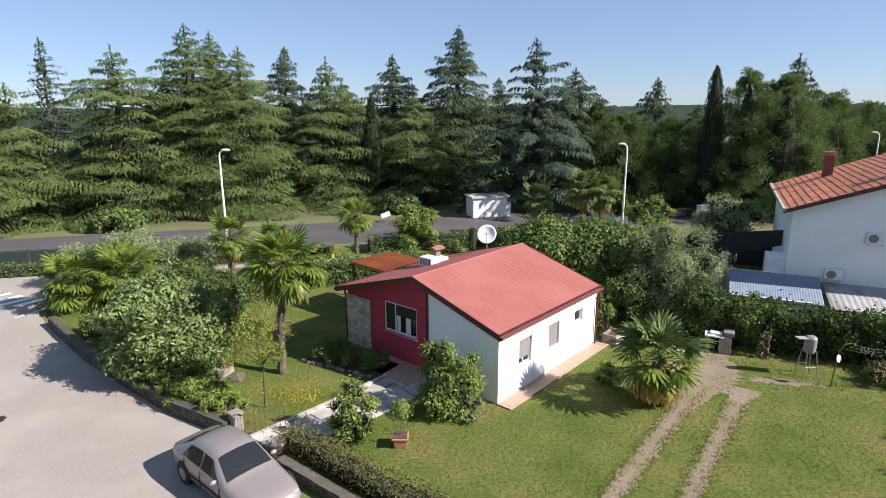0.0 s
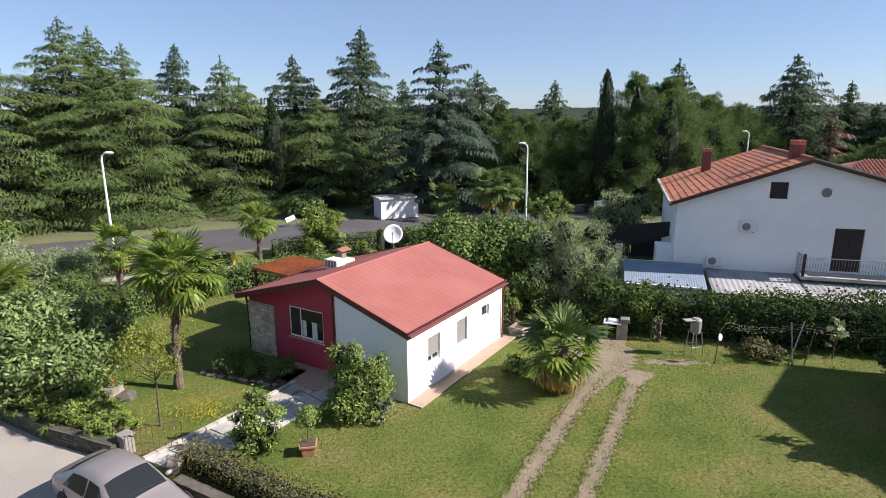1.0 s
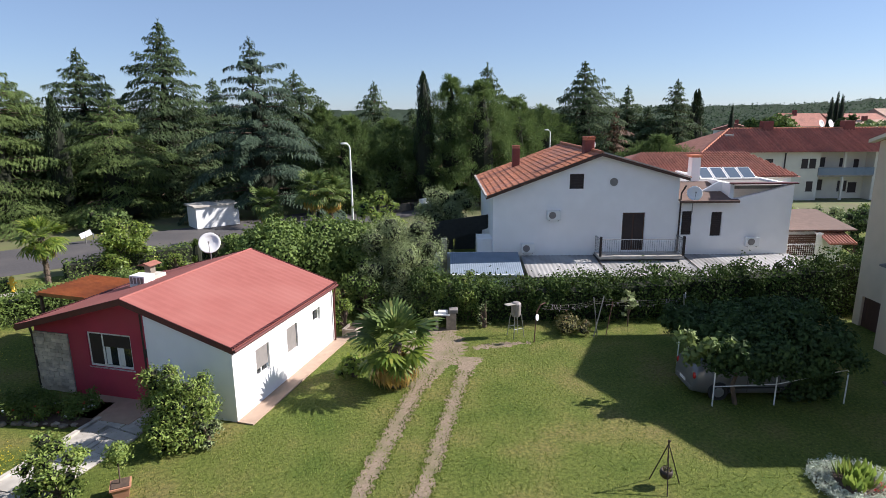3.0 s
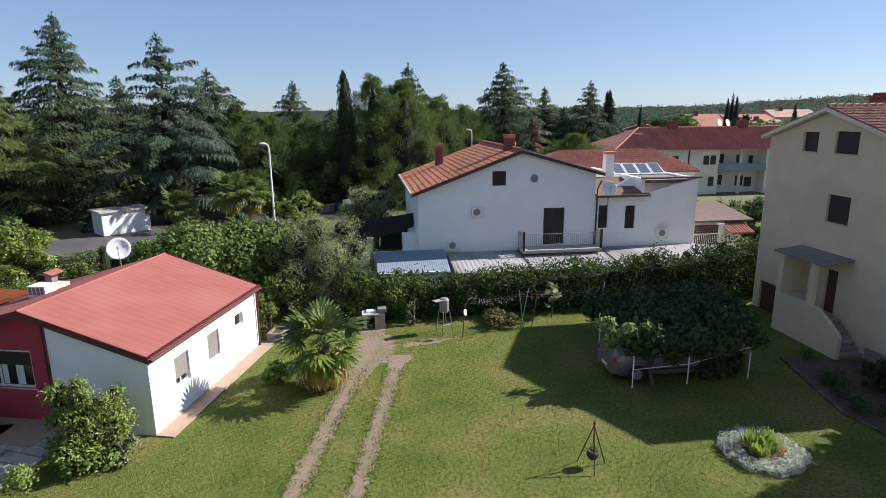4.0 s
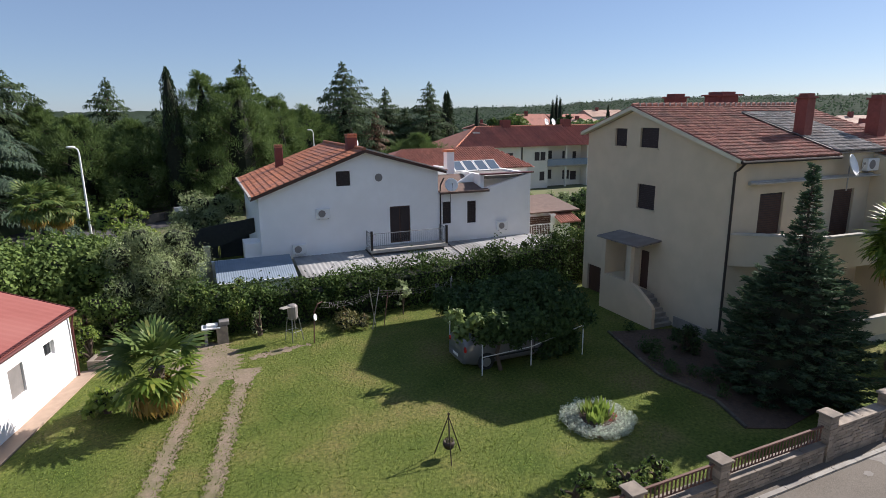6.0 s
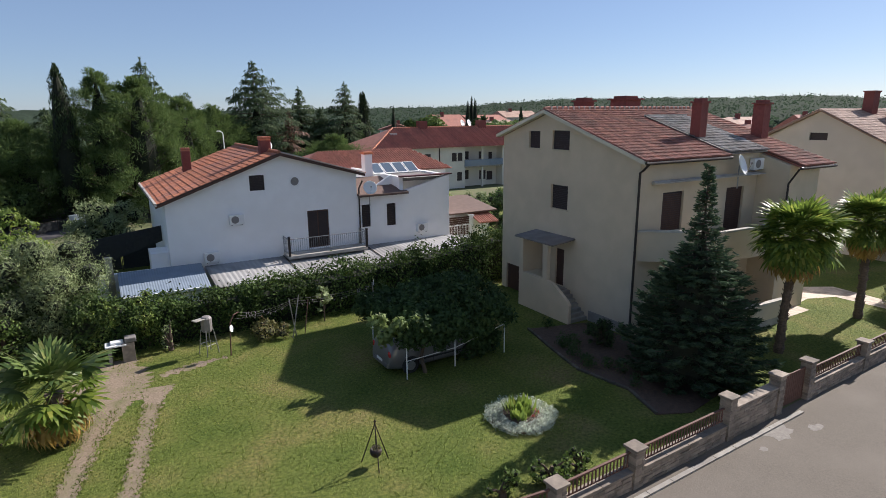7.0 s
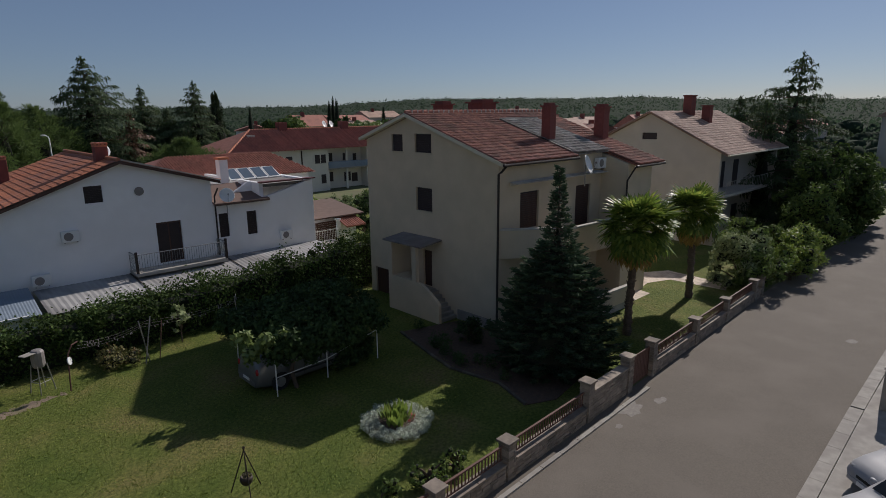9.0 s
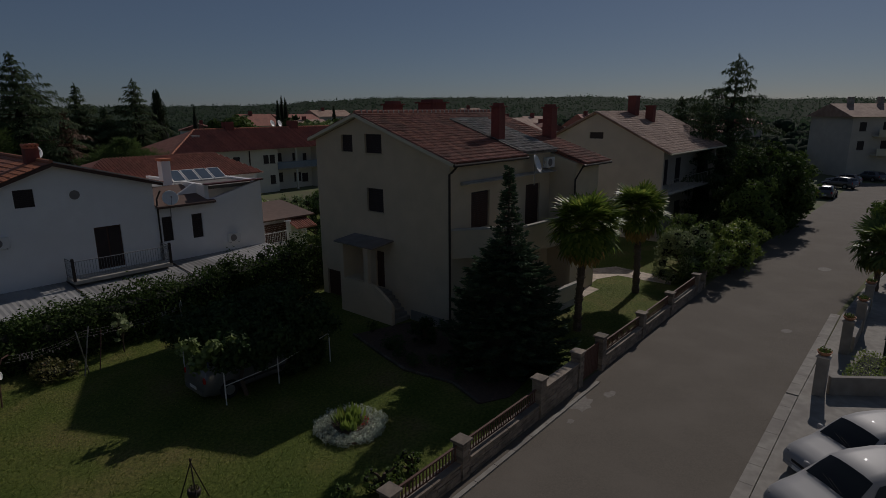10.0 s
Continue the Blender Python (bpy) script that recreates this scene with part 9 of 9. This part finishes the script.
def apartment_block():
    h = thing("apartment_house", at(57.0, 47.5, 0, ST), "long cream two-storey house with a red tiled roof", "house")
    L, D, E, R = 33.0, 10.0, 5.65, 8.2
    part("wall", MB().box(0, 0, -0.1, 13.6, D, E), M_PALECREAM, h)
    part("wall", MB().box(13.6, 1.5, -0.1, 20.0, D, E), M_PALECREAM, h)
    part("wall", MB().box(20.0, 0, -0.1, L, D, E), M_PALECREAM, h)
    P = [(-0.6, -0.6, E), (L + 0.6, -0.6, E), (L + 0.6, D + 0.6, E), (-0.6, D + 0.6, E), (5.0, D / 2, R), (L - 5.0, D / 2, R)]
    r = part("roof", MB().add(P, [(0, 1, 5, 4), (1, 2, 5), (2, 3, 4, 5), (3, 0, 4), (3, 2, 1, 0)]), M_TILEFAR, h, "red tiled hipped roof")
    mb = MB()
    n = 90
    for i in range(n):
        x = -0.5 + i * (L + 1.0) / n
        k = min(1.0, (x + 0.6) / 5.6, (L + 0.6 - x) / 5.6)
        if k > 0.03:
            mb.tube([(x, -0.6, E + 0.05), (x, -0.6 + (D / 2 + 0.6) * k, E + 0.05 + (R - E) * k)], 0.10, 4, False)
    q = part("tile_row_relief", mb, M_TILEFAR, r)
    q["kind"] = "stuff"
    part("ridge_tiles", MB().tube([(5.0, D / 2, R + 0.02), (L - 5, D / 2, R + 0.02)], 0.13, 6).tube([(-0.6, -0.6, E + 0.03), (5.0, D / 2, R + 0.02)], 0.12, 6), M_TILE, r)
    part("downpipe", MB().tube([(9.45, -0.08, E - 0.1), (9.45, -0.08, 0)], 0.08, 6), M_IRON, h)
    for x, z, w, hh in ((11.45, 3.75, 0.75, 1.1), (12.38, 3.75, 0.75, 1.1), (12.3, 1.05, 0.75, 1.15), (7.2, 3.75, 0.9, 1.1), (4.2, 3.75, 0.9, 1.1), (2.0, 3.75, 0.9, 1.1), (21.5, 3.75, 0.8, 1.1), (24.0, 3.75, 0.8, 1.1), (27.0, 3.75, 0.8, 1.1), (21.5, 1.05, 0.8, 1.1), (27, 1.05, 0.8, 1.1), (6.0, 1.05, 0.9, 1.1)):
        far_window(h, x, z, w, hh)
    for x, z, w, hh in ((14.0, 3.78, 1.15, 1.1), (16.9, 3.78, 0.75, 1.0), (18.6, 2.85, 0.6, 1.8), (14.0, 1.0, 1.15, 1.25), (17.0, 0.85, 1.1, 1.25), (18.3, 0.7, 1.0, 1.2)):
        far_window(h, x, z, w, hh, 1.48)
    b = part("balcony", MB().box(13.5, -0.1, 2.75, 20.0, 1.5, 2.95), M_CONC, h, "long recessed balcony")
    part("parapet", MB().box(13.5, -0.12, 2.95, 20.0, 0.0, 3.8), M_BLUEROOF, b, "pale balcony front")
    part("column", MB().box(16.4, -0.05, -0.1, 16.65, 0.2, E), M_PALECREAM, h)
    for x in (9.0, 19.0):
        part("chimney", MB().box(x, D / 2 - 0.5, R - 0.6, x + 1.2, D / 2 + 0.5, R + 0.9), M_BRICK, h)
    part("skylight", MB().box(3.7, 3.0, 7.35, 4.7, 3.9, 7.6), M_PAVE, h)


apartment_block()
for x, y in ((16.6, 5.5), (17.7, 5.4)):
    p = Vector((57, 47.5)) + SF * x + SK * y
    satellite_dish("satellite_dish", at(p.x, p.y, 8.1), 0.5, 20, 0, "white satellite dish on the far roof", 0.6)
p = Vector((17.5, 29.2)) + SF * 9.6 + SK * 16
satellite_dish("satellite_dish", at(p.x, p.y, 7.0), 0.5, 20, 0, "white satellite dish on the rear roof", 0.6)


def street_house():
    """The pale house farther along the street."""
    h = thing("street_house", at(48.05, -4.83, 0, ST), "pale grey-cream house with a faded tiled roof", "house")
    Y1, RY, RZ, X1 = 11.9, 5.95, 10.15, 13.0
    zs = lambda y: RZ - 0.50 * abs(y - RY)
    under = lambda y: zs(y) - 0.15
    BREAKS[under] = (RY,)
    G = pose(0, 0, 0, 0, 0, 90)
    mb = MB()
    wall_with_holes(mb, 0.25, Y1, -0.05, under, [(5.35, 6.6, 7.95, 8.48)], -0.3, 0)
    part("wall", mb.mesh("wall"), M_HOUSE3, h, "pale gable wall", m=G)
    part("window", MB().box(5.35, -0.2, 7.95, 6.6, -0.14, 8.48), M_DARK, h, "dark attic vent", m=G)
    part("wall", MB().box(0.3, 1.6, -0.05, X1, 1.9, under(1.7)), M_HOUSE3, h)
    part("wall", MB().box(0.0, 0.25, -0.05, 0.3, 1.9, 3.9), M_HOUSE3, h)
    part("wall", MB().box(0.3, Y1 - 0.3, -0.05, X1, Y1, under(Y1)), M_HOUSE3, h)
    mb = MB()
    wall_with_holes(mb, 0.25, Y1, -0.05, under, [], -X1, -X1 + 0.3)
    part("wall", mb.mesh("wall"), M_HOUSE3, h, m=G)
    tiled_slope(h, (-0.4, RY, RZ), (X1 + 0.8, 0, 0), (0, -(RY + 0.4), -(RY + 0.4) * 0.5), M_TILE3, 0.26, 0.36, 0, 31, 0.02, 0.45)
    tiled_slope(h, (-0.4, RY, RZ), (X1 + 0.8, 0, 0), (0, Y1 + 0.4 - RY, -(Y1 + 0.4 - RY) * 0.5), M_TILE3, 0.30, 0.5, 0, 32, 0.02, 0.4)
    part("gutter", MB().tube([(-0.4, -0.45, zs(-0.4) - 0.05), (X1 + 0.4, -0.45, zs(-0.4) - 0.05)], 0.08, 6), M_CREAM, h)
    b = part("balcony", MB().box(0.0, -0.3, 3.75, 9.5, 1.6, 3.95), M_HOUSE3, h)
    rail(b, (0.3, -0.25, 3.95), (9.4, -0.25, 3.95), 0.95, M_PAVE, 0.4)
    for x, w, z, hh in ((3.7, 0.9, 4.05, 2.1), (6.5, 1.1, 4.05, 2.1), (3.5, 1.0, 1.0, 1.3), (7.0, 1.2, 0.2, 2.1)):
        far_window(h, x, z, w, hh, 1.57)
    for x, y, w, hh in ((5.7, 5.4, 0.46, 1.5), (6.6, 4.2, 0.30, 1.25)):
        c = part("chimney", MB().box(x - w, y - 0.35, zs(y) - 0.2, x + w, y + 0.35, zs(y) + hh), M_BRICK, h, "red chimney", bevel=0.02)
        part("cap", MB().box(x - w - 0.06, y - 0.41, zs(y) + hh, x + w + 0.06, y + 0.41, zs(y) + hh + 0.1), M_BRICK, c)


M_HOUSE3 = mat("pale_render", (0.58, 0.52, 0.44), (0.53, 0.475, 0.40), 1.0, 0.92, c3=(0.50, 0.45, 0.385))
M_TILE3 = mat("faded_tile", (0.42, 0.28, 0.21), (0.33, 0.21, 0.155), 2.0, 0.85, c3=(0.28, 0.17, 0.125), isl=0.2)
street_house()


def end_house():
    h = thing("apartment_house", at(102.1, -36.1, 0, -70), "tall pale apartment house closing the street", "house")
    part("wall", MB().box(0, 0, -0.1, 10.5, 9, 9.0), M_HOUSE3, h)
    P = [(-0.6, -0.6, 9.0), (11.1, -0.6, 9.0), (11.1, 9.6, 9.0), (-0.6, 9.6, 9.0), (-0.6, 4.5, 11.0), (11.1, 4.5, 11.0)]
    part("roof", MB().add(P, [(0, 1, 5, 4), (2, 3, 4, 5), (0, 4, 3), (1, 2, 5), (3, 2, 1, 0)]), M_TILE3, h, "tiled saddle roof")
    for k, z in enumerate((3.2, 6.0)):
        b = part("balcony", MB().box(3.5, -1.2, z, 8.6, 0.0, z + 0.2), M_CREAM, h)
        part("parapet", MB().box(3.5, -1.25, z + 0.2, 8.6, -1.15, z + 1.1), M_CREAM, b)
        far_window(h, 5.0, z + 0.25, 2.4, 2.0)
        far_window(h, 1.2, z + 0.9, 1.1, 1.3)
    for x in (2.5, 7.5):
        part("chimney", MB().box(x, 4.2, 10.3, x + 0.7, 4.9, 12.0), M_CONC, h)


end_house()


def far_house(x, y, ang, L, D, E, R, wall, roof, label, z=0.0):
    h = thing("house", at(x, y, z, ang), label, "house", "far houses")
    part("wall", MB().box(0, 0, -0.5, L, D, E), wall, h)
    P = [(-0.5, -0.5, E), (L + 0.5, -0.5, E), (L + 0.5, D + 0.5, E), (-0.5, D + 0.5, E), (-0.5, D / 2, R), (L + 0.5, D / 2, R)]
    part("roof", MB().add(P, [(0, 1, 5, 4), (2, 3, 4, 5), (0, 4, 3), (1, 2, 5), (3, 2, 1, 0)]), roof, h)
    n = max(2, int(L / 3))
    for i in range(n):
        for s in range(max(1, int(E / 2.7))):
            far_window(h, (i + 0.35) * L / n, 0.9 + 2.7 * s, 0.9, 1.2)
    part("chimney", MB().box(L * 0.3, D * 0.4, R - 0.8, L * 0.3 + 0.9, D * 0.4 + 0.8, R + 0.8), M_BRICK, h)


for x, y, h, r, lf in ((50.0, 32.5, 1.9, 2.0, L_LIGHT), (53.2, 30.6, 1.8, 2.0, L_OLIVE), (55.8, 29.4, 2.0, 1.9, L_HEDGE), (43.6, 22.9, 3.4, 1.5, L_VINE)):
    tree("garden_shrub", x, y, h, r, lf, int(x * 10), "leafy green shrub before the apartment house", z0=0.0, n=26, per_m2=40, ll=0.26, lw=0.14, category="shrub", group="far garden shrubs")
far_house(20.2, 73.0, 10, 9.0, 7.0, 2.8, 4.3, M_CREAM, M_TILE2, "low house among the trees")
far_house(33.0, 70.0, 20, 6.0, 6.0, 2.6, 3.6, M_WHITE, M_TILE2, "white house behind the trees")
far_house(-46.0, 74.0, 0, 12.0, 8.0, 3.2, 4.6, M_WHITE, M_TILE3, "pale house behind the cedars")
rngh = random.Random(77)
for i, (az, d) in enumerate(((36, 150), (33.5, 172), (30.5, 185), (28.5, 160), (27, 200), (19, 130), (14.5, 118), (11, 140), (8.5, 112), (6, 150), (3, 128), (1, 165), (-2, 140), (-5, 118), (-8, 150), (-10, 128), (-13, 160), (16.5, 170), (12.5, 190), (24, 120), (22, 155))):
    z = hill_z(d * math.cos(radians(az)), d * math.sin(radians(az)))
    far_house(d * math.cos(radians(az)), d * math.sin(radians(az)), ST + rngh.choice((0, 0, 64, 10)), rngh.uniform(9, 15), rngh.uniform(8, 10), rngh.uniform(5.0, 6.6), rngh.uniform(7.6, 9.3), rngh.choice((M_CREAM, M_WHITE, M_HOUSE3)), rngh.choice((M_TILE3, M_TILEFAR, M_TILE2)), "distant pale house with a tiled roof", z)
